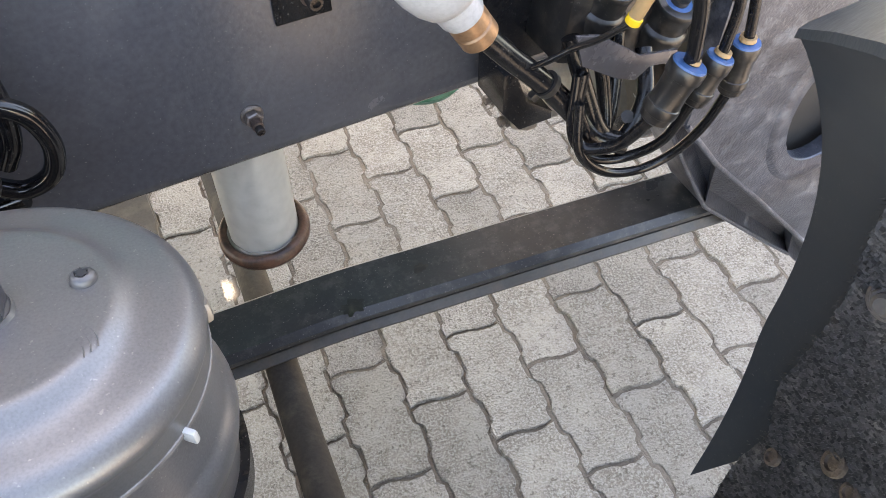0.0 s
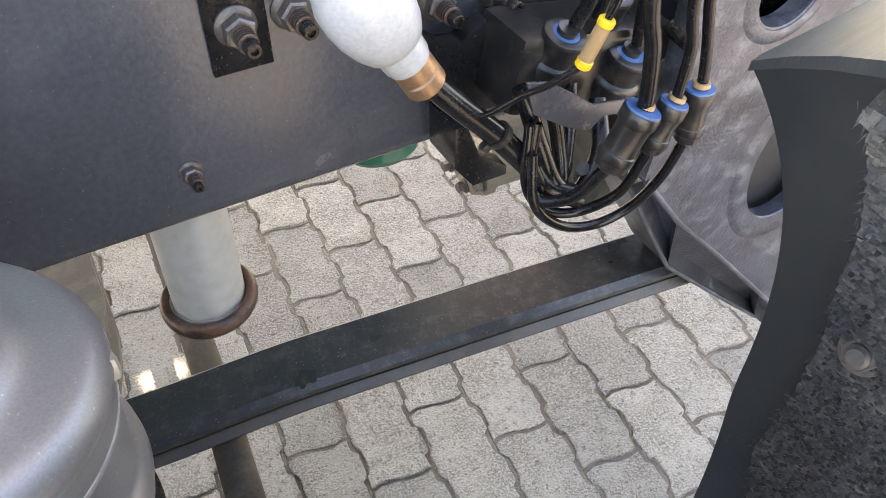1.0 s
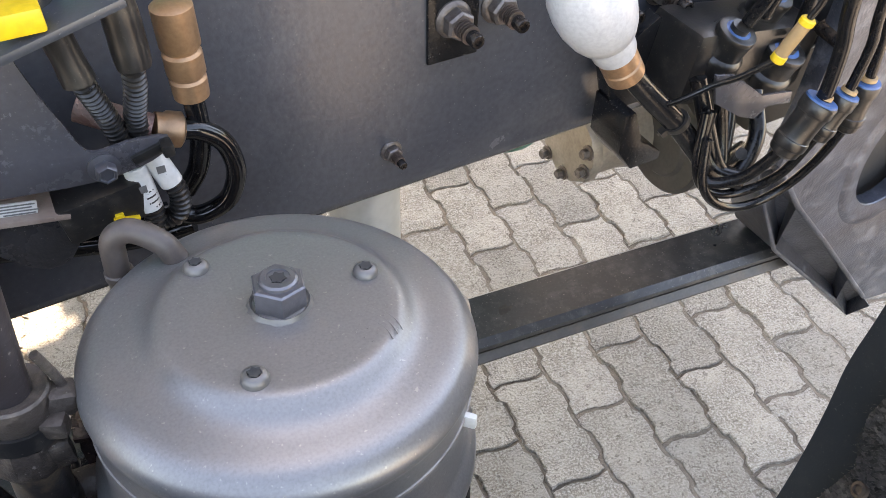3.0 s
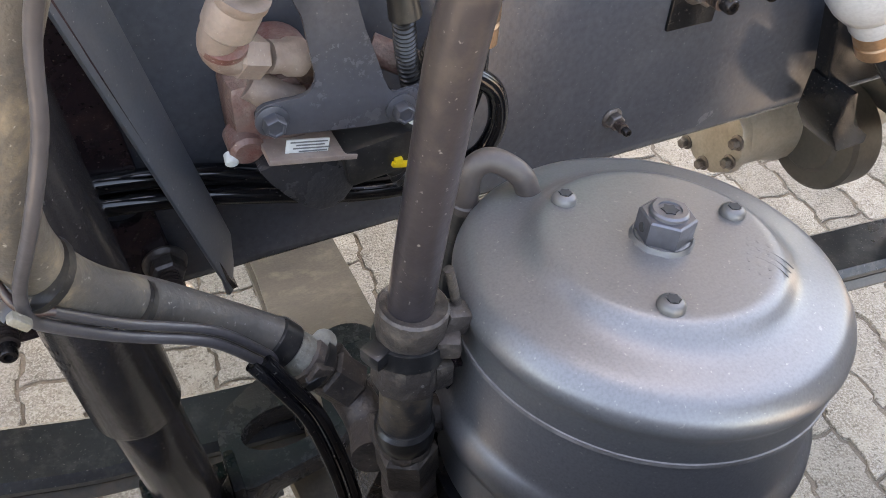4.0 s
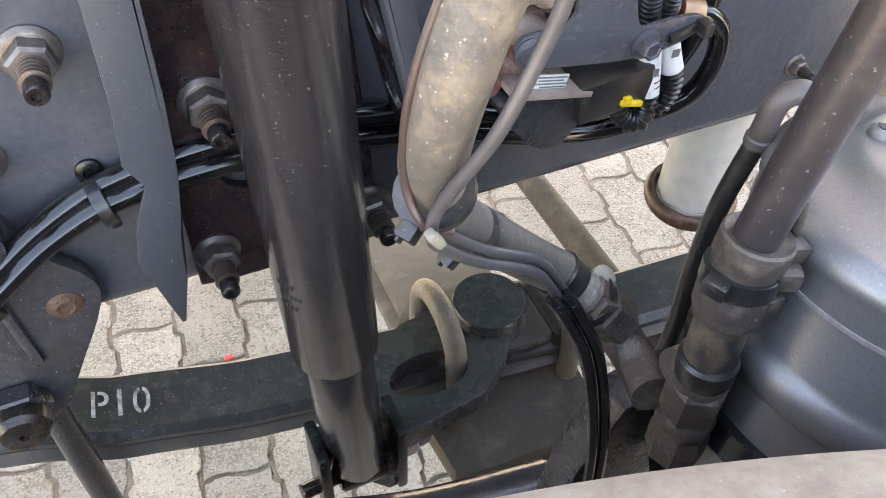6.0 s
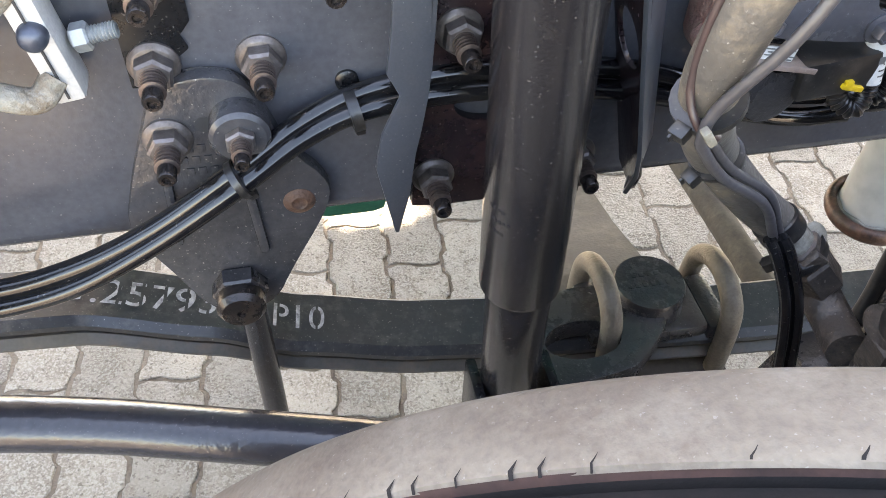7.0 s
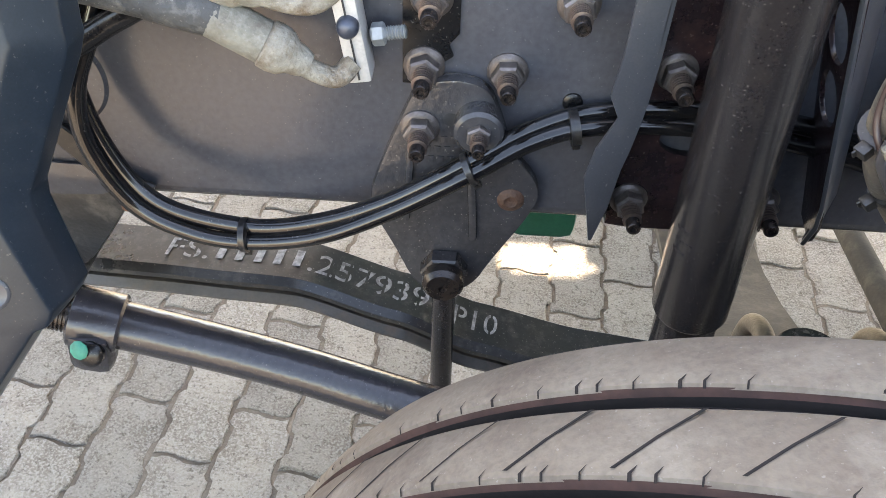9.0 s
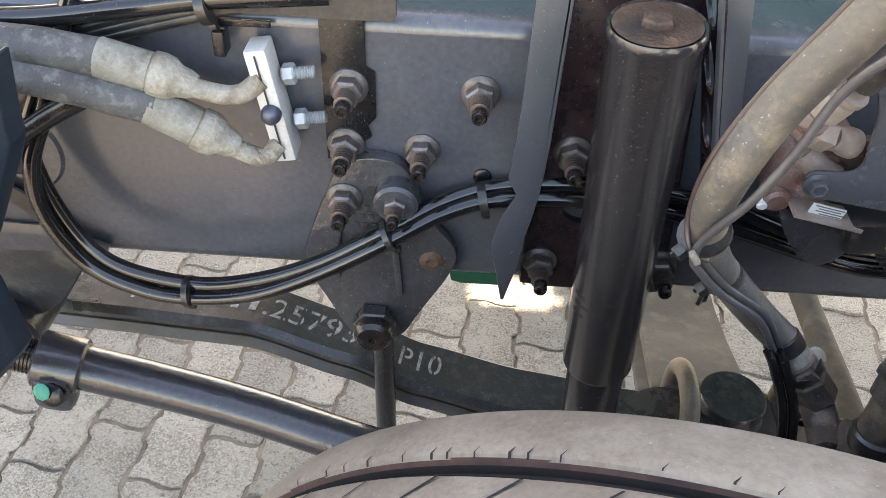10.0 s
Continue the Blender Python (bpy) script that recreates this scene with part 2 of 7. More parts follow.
M_DUSTFIT = material("dusty_fitting", (0.062, 0.048, 0.041), 0.55, 0.2, (0.026, 0.021, 0.018), 0.8, 30, 240, 0.7, 0.0016, (0.25, 0.195, 0.145), 0.5, 55, specks=0.3)
M_ELBOW = material("grey_elbow", (0.050, 0.039, 0.036), 0.5, 0, (0.062, 0.050, 0.046), 0.6, 30, 200, 0.2, 0.0008, (0.17, 0.13, 0.10), 0.3, 60)
M_ZINC = material("bright_zinc", (0.13, 0.13, 0.145), 0.38, 0.7, (0.12, 0.12, 0.14), 0.6, 60)
M_LIPMETAL = material("lip_paint", (0.085, 0.083, 0.094), 0.26, 0.3, (0.060, 0.058, 0.068), 0.6, 20, 240, 0.15, 0.0008, DUST, 0.06, 60, specks=0.2)
M_BULB = material("white_bulb", (0.40, 0.405, 0.42), 0.32, 0, (0.34, 0.34, 0.355), 0.5, 14, 300, 0.06, 0.0005, DUST, 0.08, 30)
M_ALUDUST = material("dusty_aluminium", (0.32, 0.285, 0.245), 0.5, 0.5, (0.2, 0.17, 0.145), 0.6, 20)
M_CASTDARK = material("dark_casting", (0.06, 0.055, 0.05), 0.6, 0.2, (0.10, 0.088, 0.078), 0.6, 20)
M_HANGER = material("hanger_paint", (0.046, 0.046, 0.050), 0.20, 0, (0.032, 0.031, 0.033), 0.6, 18, 170, 0.42, 0.0020, (0.18, 0.17, 0.16), 0.10, 90, specks=0.3)
M_GREYLIP = material("worn_lip", (0.050, 0.058, 0.066), 0.42, 0, (0.030, 0.037, 0.044), 0.8, 30, 200, 0.3, 0.001)
M_ARCH = material("moulded_plastic", (0.0075, 0.0135, 0.021), 0.31, 0, (0.010, 0.0165, 0.024), 0.5, 8, 600, 0.06, 0.0005, (0.10, 0.11, 0.12), 0.05, 60, specks=0.10)
M_MUD = material("mudguard_plastic", (0.010, 0.017, 0.025), 0.42, 0, (0.016, 0.023, 0.031), 0.5, 8, 500, 0.08, 0.0006, DUST, 0.05, 60, specks=0.20)
M_WALL = material("groove_wall", (0.075, 0.034, 0.026), 0.9, 0, (0.030, 0.016, 0.013), 0.8, 30, 160, 0.35, 0.002)
M_LOWERLEAF = material("worn_leaf", (0.044, 0.043, 0.043), 0.40, 0, (0.080, 0.075, 0.070), 0.8, 12, 220, 0.3, 0.001, (0.15, 0.10, 0.065), 0.4, 30)
M_MATBOLT = material("grey_zinc", (0.30, 0.32, 0.33), 0.45, 0.4, (0.20, 0.215, 0.225), 0.6, 60)
M_HOSECLEAN = material("clean_rubber", (0.022, 0.018, 0.020), 0.34, 0, (0.034, 0.028, 0.029), 0.6, 9, 240, 0.2, 0.001, (0.24, 0.18, 0.12), 0.22, 14, specks=0.25)
M_SCREW = material("screw_grey", (0.12, 0.115, 0.113), 0.4, 0.4, (0.09, 0.085, 0.083), 0.5, 60)
M_BARGREY = material("print_grey", (0.12, 0.12, 0.12), 0.7)


def paver_material():
    """Worn concrete: brown-grey stone, pale crust in ragged patches, dark pits, coarse relief."""
    m = bpy.data.materials.new("paver_concrete")
    m.use_nodes = True
    n, l = m.node_tree.nodes, m.node_tree.links
    b = n["Principled BSDF"]
    b.inputs["Roughness"].default_value = 0.9
    tc = n.new("ShaderNodeTexCoord")
    info = n.new("ShaderNodeObjectInfo")
    shift = n.new("ShaderNodeVectorMath")
    shift.operation = "MULTIPLY_ADD"
    l.new(info.outputs["Random"], shift.inputs[0])
    shift.inputs[1].default_value = (37.0, 19.0, 7.0)
    l.new(tc.outputs["Object"], shift.inputs[2])

    def layer(scale, detail, low, high, rough=0.6):
        t = n.new("ShaderNodeTexNoise")
        t.inputs["Scale"].default_value, t.inputs["Detail"].default_value, t.inputs["Roughness"].default_value = scale, detail, rough
        l.new(shift.outputs[0], t.inputs["Vector"])
        r = n.new("ShaderNodeValToRGB")
        r.color_ramp.elements[0].position, r.color_ramp.elements[1].position = low, high
        l.new(t.outputs["Fac"], r.inputs["Fac"])
        return t, r.outputs["Color"]

    def blend(a, fac, colour, amount):
        f = n.new("ShaderNodeMath")
        f.operation = "MULTIPLY"
        f.inputs[1].default_value = amount
        l.new(fac, f.inputs[0])
        x = n.new("ShaderNodeMix")
        x.data_type = "RGBA"
        l.new(f.outputs[0], x.inputs["Factor"])
        if isinstance(a, tuple):
            x.inputs["A"].default_value = (*a, 1)
        else:
            l.new(a, x.inputs["A"])
        x.inputs["B"].default_value = (*colour, 1)
        return x.outputs["Result"]

    _, large = layer(5.0, 4.0, 0.35, 0.7)
    crust, crust_c = layer(11.0, 12.0, 0.44, 0.58, 0.74)
    speck, speck_c = layer(230.0, 6.0, 0.46, 0.58, 0.66)
    pits, pits_c = layer(120.0, 6.0, 0.57, 0.62, 0.66)
    c = blend((0.210, 0.181, 0.150), large, (0.264, 0.230, 0.191), 0.8)
    c = blend(c, speck_c, (0.49, 0.455, 0.410), 0.60)
    c = blend(c, crust_c, (0.400, 0.360, 0.312), 0.70)
    c = blend(c, pits_c, (0.080, 0.066, 0.052), 0.60)
    hsv = n.new("ShaderNodeHueSaturation")
    mr = n.new("ShaderNodeMapRange")
    mr.inputs["To Min"].default_value, mr.inputs["To Max"].default_value = 0.80, 1.16
    l.new(info.outputs["Random"], mr.inputs["Value"])
    l.new(mr.outputs[0], hsv.inputs["Value"])
    l.new(c, hsv.inputs["Color"])
    l.new(hsv.outputs["Color"], b.inputs["Base Color"])
    add = n.new("ShaderNodeMath")
    add.operation = "MULTIPLY_ADD"
    l.new(crust.outputs["Fac"], add.inputs[0])
    add.inputs[1].default_value = 0.5
    l.new(speck.outputs["Fac"], add.inputs[2])
    bp = n.new("ShaderNodeBump")
    bp.inputs["Strength"].default_value, bp.inputs["Distance"].default_value = 1.0, 0.014
    l.new(add.outputs[0], bp.inputs["Height"])
    l.new(bp.outputs["Normal"], b.inputs["Normal"])
    return m


M_PAVER = paver_material()
for plastic in (M_MUD, M_CABLE, M_ARCH, M_BLACK, M_AXLE):
    plastic.node_tree.nodes["Principled BSDF"].inputs["Specular IOR Level"].default_value = 0.3


# ---- building helpers ----
from mathutils.geometry import tessellate_polygon

HOME = {}


def thing(name, at, label, category, group="", kind=""):
    ob = new(name)
    ob.location = at
    ob.empty_display_size = 0.02
    HOME[ob] = Vector(at)
    return tagged(ob, label, category, group, kind)


def finish(bm, bevel=0.0, segments=2, angle=35):
    if bevel:
        edges = [e for e in bm.edges if len(e.link_faces) == 2 and e.calc_face_angle(0) > radians(angle)]
        bmesh.ops.bevel(bm, geom=edges, offset=bevel, segments=segments, profile=0.6, affect="EDGES", clamp_overlap=True)
    return bm


def part(name, bm, mat, parent=None, label="", sharp=38):
    """Links a bmesh, given in world metres, as one mesh object under its thing or part."""
    me = bpy.data.meshes.new(name)
    home = HOME.get(parent, Vector((0, 0, 0)))
    bmesh.ops.translate(bm, verts=bm.verts, vec=-home)
    bmesh.ops.recalc_face_normals(bm, faces=bm.faces)
    bm.to_mesh(me)
    bm.free()
    me.materials.append(mat)
    for p in me.polygons:
        p.use_smooth = True
    me.set_sharp_from_angle(angle=radians(sharp))
    ob = new(name, me)
    ob.parent = parent
    HOME[ob] = home
    if label:
        ob["label"] = label
    return ob


def solo(name, bm, mat, label, category, group="", kind="", sharp=38):
    return tagged(part(name, bm, mat, None, "", sharp), label, category, group, kind)


def box(c, s, bevel=0.0, m=None, segments=2):
    bm = bmesh.new()
    bmesh.ops.create_cube(bm, size=1.0)
    bmesh.ops.scale(bm, vec=s, verts=bm.verts)
    finish(bm, bevel, segments)
    if m is not None:
        bmesh.ops.transform(bm, matrix=m, verts=bm.verts)
    bmesh.ops.translate(bm, verts=bm.verts, vec=c)
    return bm


def frame_to(a, b):
    """A matrix that stands at a with its z axis towards b."""
    d = Vector(b) - Vector(a)
    return Matrix.Translation(a) @ d.to_track_quat("Z", "Y").to_matrix().to_4x4()


def lathe(profile, m=None, segs=32, hexa=False, caps=True):
    """Turns (radius, height) pairs round the z axis of m."""
    bm = bmesh.new()
    rings = []
    n = 6 if hexa else segs
    for r, h in profile:
        if r < 1e-6:
            rings.append([bm.verts.new((0, 0, h))])
        else:
            rings.append([bm.verts.new((r * math.cos(2 * math.pi * i / n), r * math.sin(2 * math.pi * i / n), h)) for i in range(n)])
    for a, b in zip(rings, rings[1:]):
        for i in range(n):
            j = (i + 1) % n
            if len(a) == 1 and len(b) == 1:
                continue
            if len(a) == 1:
                bm.faces.new((a[0], b[i], b[j]))
            elif len(b) == 1:
                bm.faces.new((a[i], a[j], b[0]))
            else:
                bm.faces.new((a[i], a[j], b[j], b[i]))
    if caps and len(rings[0]) > 1 and rings[0] is not rings[-1]:
        bm.faces.new(list(reversed(rings[0])))
    if caps and len(rings[-1]) > 1:
        bm.faces.new(rings[-1])
    if m is not None:
        bmesh.ops.transform(bm, matrix=m, verts=bm.verts)
    return bm


def cyl(a, b, r, bevel=0.001, segs=28, r2=None):
    h = (Vector(b) - Vector(a)).length
    r2 = r if r2 is None else r2
    k = min(bevel, h * 0.4, r * 0.4)
    return lathe([(r - k, 0), (r, k), (r2, h - k), (r2 - k, h)], frame_to(a, b), segs)


def hexagon(a, b, across, chamfer=0.0015):
    h = (Vector(b) - Vector(a)).length
    r = across / math.sqrt(3)
    return lathe([(r - chamfer, 0), (r, chamfer), (r, h - chamfer), (r - chamfer, h)], frame_to(a, b), hexa=True)


def smooth_line(pts, step=8):
    """A Catmull-Rom line through the points."""
    p = [Vector(q) for q in pts]
    p = [p[0] * 2 - p[1]] + p + [p[-1] * 2 - p[-2]]
    out = []
    for i in range(1, len(p) - 2):
        for k in range(step):
            t = k / step
            a, b, c, d = p[i - 1], p[i], p[i + 1], p[i + 2]
            out.append(0.5 * (2 * b + (c - a) * t + (2 * a - 5 * b + 4 * c - d) * t * t + (3 * b - a - 3 * c + d) * t ** 3))
    out.append(p[-2])
    return out


def tube(pts, r, segs=14, step=8, ribs=0.0, rib_depth=0.0, wobble=0.0, r_end=None):
    """Sweeps a round section along a smooth line; ribs: the length of one ring of a corrugated hose; r_end: the radius at the far end."""
    line = smooth_line(pts, step)
    if ribs:
        total = sum((b - a).length for a, b in zip(line, line[1:]))
        n = max(4, int(total / ribs * 4))
        fine, want, run = [], 0.0, 0.0
        for a, b in zip(line, line[1:]):
            d = (b - a).length
            while want <= run + d and d > 0:
                fine.append(a.lerp(b, (want - run) / d))
                want += total / n
            run += d
        line = fine
    bm = bmesh.new()
    up = None
    rings = []
    for i, p in enumerate(line):
        t = (line[min(i + 1, len(line) - 1)] - line[max(i - 1, 0)]).normalized()
        if up is None:
            up = t.orthogonal().normalized()
        up = (up - t * up.dot(t)).normalized()
        side = t.cross(up)
        rr = r if r_end is None else r + (r_end - r) * i / (len(line) - 1)
        if ribs:
            rr = r - (rib_depth if i % 4 in (2, 3) else 0)
        if wobble:
            rr *= 1 + wobble * noise.noise(p * 40)
        rings.append([bm.verts.new(p + rr * (up * math.cos(2 * math.pi * k / segs) + side * math.sin(2 * math.pi * k / segs))) for k in range(segs)])
    for a, b in zip(rings, rings[1:]):
        for k in range(segs):
            bm.faces.new((a[k], a[(k + 1) % segs], b[(k + 1) % segs], b[k]))
    bm.faces.new(list(reversed(rings[0])))
    bm.faces.new(rings[-1])
    return bm


def prism(poly, thick, m, bevel=0.0, holes=()):
    """A plate: the outline in the xy plane of m, from z = 0 to z = thick, with round holes (x, y, rx, ry)."""
    bm = bmesh.new()
    if not holes:
        vs = [bm.verts.new((x, y, 0)) for x, y in poly]
        bm.faces.new(vs)
    else:
        loops = [poly] + [[(x + rx * math.cos(a * math.pi / 14), y - ry * math.sin(a * math.pi / 14)) for a in range(28)] for x, y, rx, ry in holes]
        flat = [bm.verts.new((x, y, 0)) for lp in loops for x, y in lp]
        for tri in tessellate_polygon([[Vector((x, y, 0)) for x, y in lp] for lp in loops]):
            bm.faces.new([flat[i] for i in tri])
    r = bmesh.ops.extrude_face_region(bm, geom=bm.faces[:])
    bmesh.ops.translate(bm, verts=[v for v in r["geom"] if isinstance(v, bmesh.types.BMVert)], vec=(0, 0, thick))
    bmesh.ops.recalc_face_normals(bm, faces=bm.faces)
    if bevel:
        edges = [e for e in bm.edges if len(e.link_faces) == 2 and e.calc_face_angle(0) > radians(60)]
        bmesh.ops.bevel(bm, geom=edges, offset=bevel, segments=2, profile=0.6, affect="EDGES", clamp_overlap=True)
    bmesh.ops.transform(bm, matrix=m, verts=bm.verts)
    return bm


def join(*bms):
    out = bmesh.new()
    for b in bms:
        me = bpy.data.meshes.new("tmp")
        b.to_mesh(me)
        b.free()
        out.from_mesh(me)
        bpy.data.meshes.remove(me)
    return out


def strap(pts, w, h, step=8):
    """Sweeps a flat bar with rounded edges along a smooth level line."""
    line = smooth_line(pts, step)
    bm = bmesh.new()
    c = min(w, h) * 0.28
    prof = [(-w / 2, -h / 2 + c), (-w / 2 + c, -h / 2), (w / 2 - c, -h / 2), (w / 2, -h / 2 + c), (w / 2, h / 2 - c), (w / 2 - c, h / 2), (-w / 2 + c, h / 2), (-w / 2, h / 2 - c)]
    rings = []
    for i, p in enumerate(line):
        t = (line[min(i + 1, len(line) - 1)] - line[max(i - 1, 0)]).normalized()
        side = t.cross(Vector((0, 0, 1))).normalized()
        up = side.cross(t)
        rings.append([bm.verts.new(p + side * a + up * b) for a, b in prof])
    for a, b in zip(rings, rings[1:]):
        for k in range(8):
            bm.faces.new((a[k], a[(k + 1) % 8], b[(k + 1) % 8], b[k]))
    bm.faces.new(list(reversed(rings[0])))
    bm.faces.new(rings[-1])
    return bm


def on_rail(y):
    """A frame whose x runs along the rail, whose y points up and whose z points out of the rail to its outer side, at depth y."""
    return Matrix(((1, 0, 0, 0), (0, 0, -1, y), (0, 1, 0, 0), (0, 0, 0, 1)))


def chaikin(poly, n=2):
    for _ in range(n):
        poly = [q for a, b in zip(poly, poly[1:] + poly[:1]) for q in ((0.75 * a[0] + 0.25 * b[0], 0.75 * a[1] + 0.25 * b[1]), (0.25 * a[0] + 0.75 * b[0], 0.25 * a[1] + 0.75 * b[1]))]
    return poly


# ---- the frame rail ----
RAIL_Y, RAIL_BOT, RAIL_TOP = 0.712, 0.744, 1.032


def rail_profile(y0, z0, z1, flange=0.09, t=0.008, r=0.016):
    arc = lambda cy, cz, rad, a0, a1: [(cy + rad * math.cos(radians(a0 + (a1 - a0) * k / 5)), cz + rad * math.sin(radians(a0 + (a1 - a0) * k / 5))) for k in range(6)]
    s = 1 if flange > 0 else -1
    outer = [(flange, z0)] + arc(r, z0 + r, r, 270, 180) + arc(r, z1 - r, r, 180, 90) + [(flange, z1)]
    inner = [(flange, z1 - t)] + arc(r, z1 - r, r - t, 90, 180) + arc(r, z0 + r, r - t, 180, 270) + [(flange, z0 + t)]
    return [(y0 + s * y if s > 0 else y0 - abs(y), z) for y, z in outer + inner]


def extrude_x(profile, x0, x1, n=1):
    bm = bmesh.new()
    rings = [[bm.verts.new((x0 + (x1 - x0) * k / n, y, z)) for y, z in profile] for k in range(n + 1)]
    m = len(profile)
    for a, b in zip(rings, rings[1:]):
        for i in range(m):
            bm.faces.new((a[i], a[(i + 1) % m], b[(i + 1) % m], b[i]))
    bm.faces.new(rings[0])
    bm.faces.new(list(reversed(rings[-1])))
    return bm


rail = thing("chassis_rail", (0.2, RAIL_Y, RAIL_BOT), "dark grey painted steel chassis rail above the leaf spring", "chassis rail")
PROFILE = rail_profile(RAIL_Y, RAIL_BOT, RAIL_TOP)
part("lower_flange", extrude_x(PROFILE[0:7] + PROFILE[21:28], -2.2, 2.6), M_RAIL, rail)
part("web", extrude_x([PROFILE[6], PROFILE[7], PROFILE[20], PROFILE[21]], -2.2, 2.6), M_RAIL, rail)
part("upper_flange", extrude_x(PROFILE[7:21], -2.2, 2.6), M_RAIL, rail)


# ---- leaf spring ----
def spring_y(x):
    return 0.775 - 0.116 * x


def spring_z(x):
    pts = [(-1.25, 0.515), (-0.95, 0.524), (-0.78, 0.534), (-0.65, 0.541), (-0.52, 0.509), (-0.43, 0.474), (-0.3, 0.452), (-0.15, 0.446), (0.1, 0.452), (0.3, 0.468), (0.6, 0.470), (1.1, 0.47)]
    for (a, za), (b, zb) in zip(pts, pts[1:]):
        if a <= x <= b:
            k = (x - a) / (b - a)
            k = k * k * (3 - 2 * k) * 0.5 + k * 0.5
            return za + (zb - za) * k
    return pts[-1][1]


def leaf(x0, x1, drop, thick, half, n=150):
    bm = bmesh.new()
    rings = []
    for k in range(n + 1):
        x = x0 + (x1 - x0) * k / n
        y, z = spring_y(x), spring_z(x) - drop
        c = 0.0085
        prof = [(-half, -thick + c), (-half + c, -thick), (half - c, -thick), (half, -thick + c), (half, -c), (half - c, 0), (-half + c, 0), (-half, -c)]
        rings.append([bm.verts.new((x + dy * 0.116, y + dy, z + dz)) for dy, dz in prof])
    for a, b in zip(rings, rings[1:]):
        for i in range(8):
            bm.faces.new((a[i], a[(i + 1) % 8], b[(i + 1) % 8], b[i]))
    bm.faces.new(rings[0])
    bm.faces.new(list(reversed(rings[-1])))
    return bm


spring = thing("leaf_spring", (0, 0.775, 0.40), "black painted two-leaf steel spring with stencilled figures, clamped by U-bolts", "leaf spring")
part("upper_leaf", leaf(-1.22, 0.84, 0.0, 0.024, 0.042), M_SPRING, spring)
part("lower_leaf", leaf(-1.05, 0.83, 0.031, 0.020, 0.042), M_LOWERLEAF, spring, "worn dusty lower leaf")

# ---- silver tube with rusty ring ----
tube_t = thing("silver_tube", (0.222, 0.771, 0.56), "silver-white painted steel tube ending in a rusty ring", "tube")
part("pipe", cyl((0.2215, 0.7705, 0.590), (0.226, 0.775, 1.0), 0.0385, 0.003, 40), M_WHITE, tube_t)
part("ring", lathe([(0.0385 + 0.0068 * (1 + math.cos(math.pi + q * math.pi / 8)), 0.012 + 0.0100 * math.sin(math.pi + q * math.pi / 8)) for q in range(17)], pose(0.2215, 0.7705, 0.580, 3, -4, 0), 44), M_RINGRUST, tube_t, "rusty steel ring")
part("weld_bead", tube([(0.2215 + 0.0392 * math.cos(k * math.pi / 12), 0.7705 + 0.0392 * math.sin(k * math.pi / 12), 0.5935 + 0.0012 * (k % 3)) for k in range(25)], 0.0028, 8, 3, wobble=0.3), M_ALUDUST, tube_t, "flaking pale weld bead")
solo("cross_pipe", tube([(0.168, 0.46, 0.42), (0.182, 0.63, 0.40), (0.203, 0.88, 0.367), (0.219, 1.17, 0.335), (0.240, 1.60, 0.290)], 0.0215, 20, 8), M_AXLE, "dusty dark steel pipe crossing under the leaf spring", "pipe")

# ---- shock absorber ----
shock = thing("shock_absorber", (-0.25, 0.655, 0.40), "dark grey painted telescopic shock absorber beside the rail", "shock absorber")
S_TOP, S_MID, S_LOW = (-0.2555, 0.6335, 1.0690), (-0.2380, 0.6517, 0.7006), (-0.2225, 0.6730, 0.4650)
DUST_AXIS, DAMPER_AXIS = frame_to(S_MID, S_TOP), frame_to(S_LOW, S_MID)
part("dust_tube", lathe([(0.0300, -0.004), (0.0330, -0.003), (0.0348, 0.001), (0.0348, 0.366), (0.0362, 0.368), (0.0364, 0.373), (0.0350, 0.376), (0.0320, 0.3745), (0.0300, 0.3735), (0.0, 0.3735)], DUST_AXIS, 56), M_SHOCK, shock)
part("damper_tube", lathe([(0.024, 0.0), (0.0275, 0.003), (0.029, 0.009), (0.029, 0.238)], DAMPER_AXIS, 48), M_SHOCK, shock)
part("top_cap", lathe([(0.0300, 0.3730), (0.0322, 0.3756), (0.0295, 0.3764), (0.0180, 0.3756), (0.0, 0.3758)], DUST_AXIS, 48), M_RUST, shock, "rusty pressed top cap")
part("top_nut", lathe([(0.0125, 0.375), (0.0125, 0.380), (0.0105, 0.3815), (0.005, 0.3815), (0.0, 0.3810)], DUST_AXIS, hexa=True), M_RUST, shock, "rusty top nut")
part("lower_eye", join(cyl((-0.246, 0.676, 0.452), (-0.196, 0.676, 0.452), 0.025, 0.003, 32), cyl((-0.2225, 0.673, 0.475), (-0.2215, 0.675, 0.445), 0.021)), M_BLACK, shock)

# ---- brake chamber ----
CH = Matrix.Translation((0.0350, 0.4285, 0.9750)) @ Matrix.Rotation(radians(-4.2), 4, "X") @ Matrix.Rotation(radians(5.0), 4, "Y")
chamber = thing("brake_chamber", CH @ Vector((0, 0, -0.25)), "grey painted round spring brake chamber with a domed lid", "brake chamber")
part("lid", lathe([(0.0, 0.0), (0.0540, 0.0), (0.0580, -0.0003), (0.0605, -0.0012), (0.0630, -0.0030), (0.0655, -0.0052), (0.0680, -0.0070), (0.0710, -0.0084), (0.0750, -0.0095), (0.0800, -0.0105), (0.0860, -0.0116), (0.0905, -0.0127), (0.0935, -0.0141), (0.0953, -0.0157), (0.0982, -0.0190), (0.0998, -0.0214), (0.1009, -0.0243), (0.1012, -0.0268), (0.1007, -0.0296), (0.0996, -0.0316), (0.0990, -0.0345), (0.0990, -0.0475)], CH, 112), M_CHAMBER, chamber, "", 60)
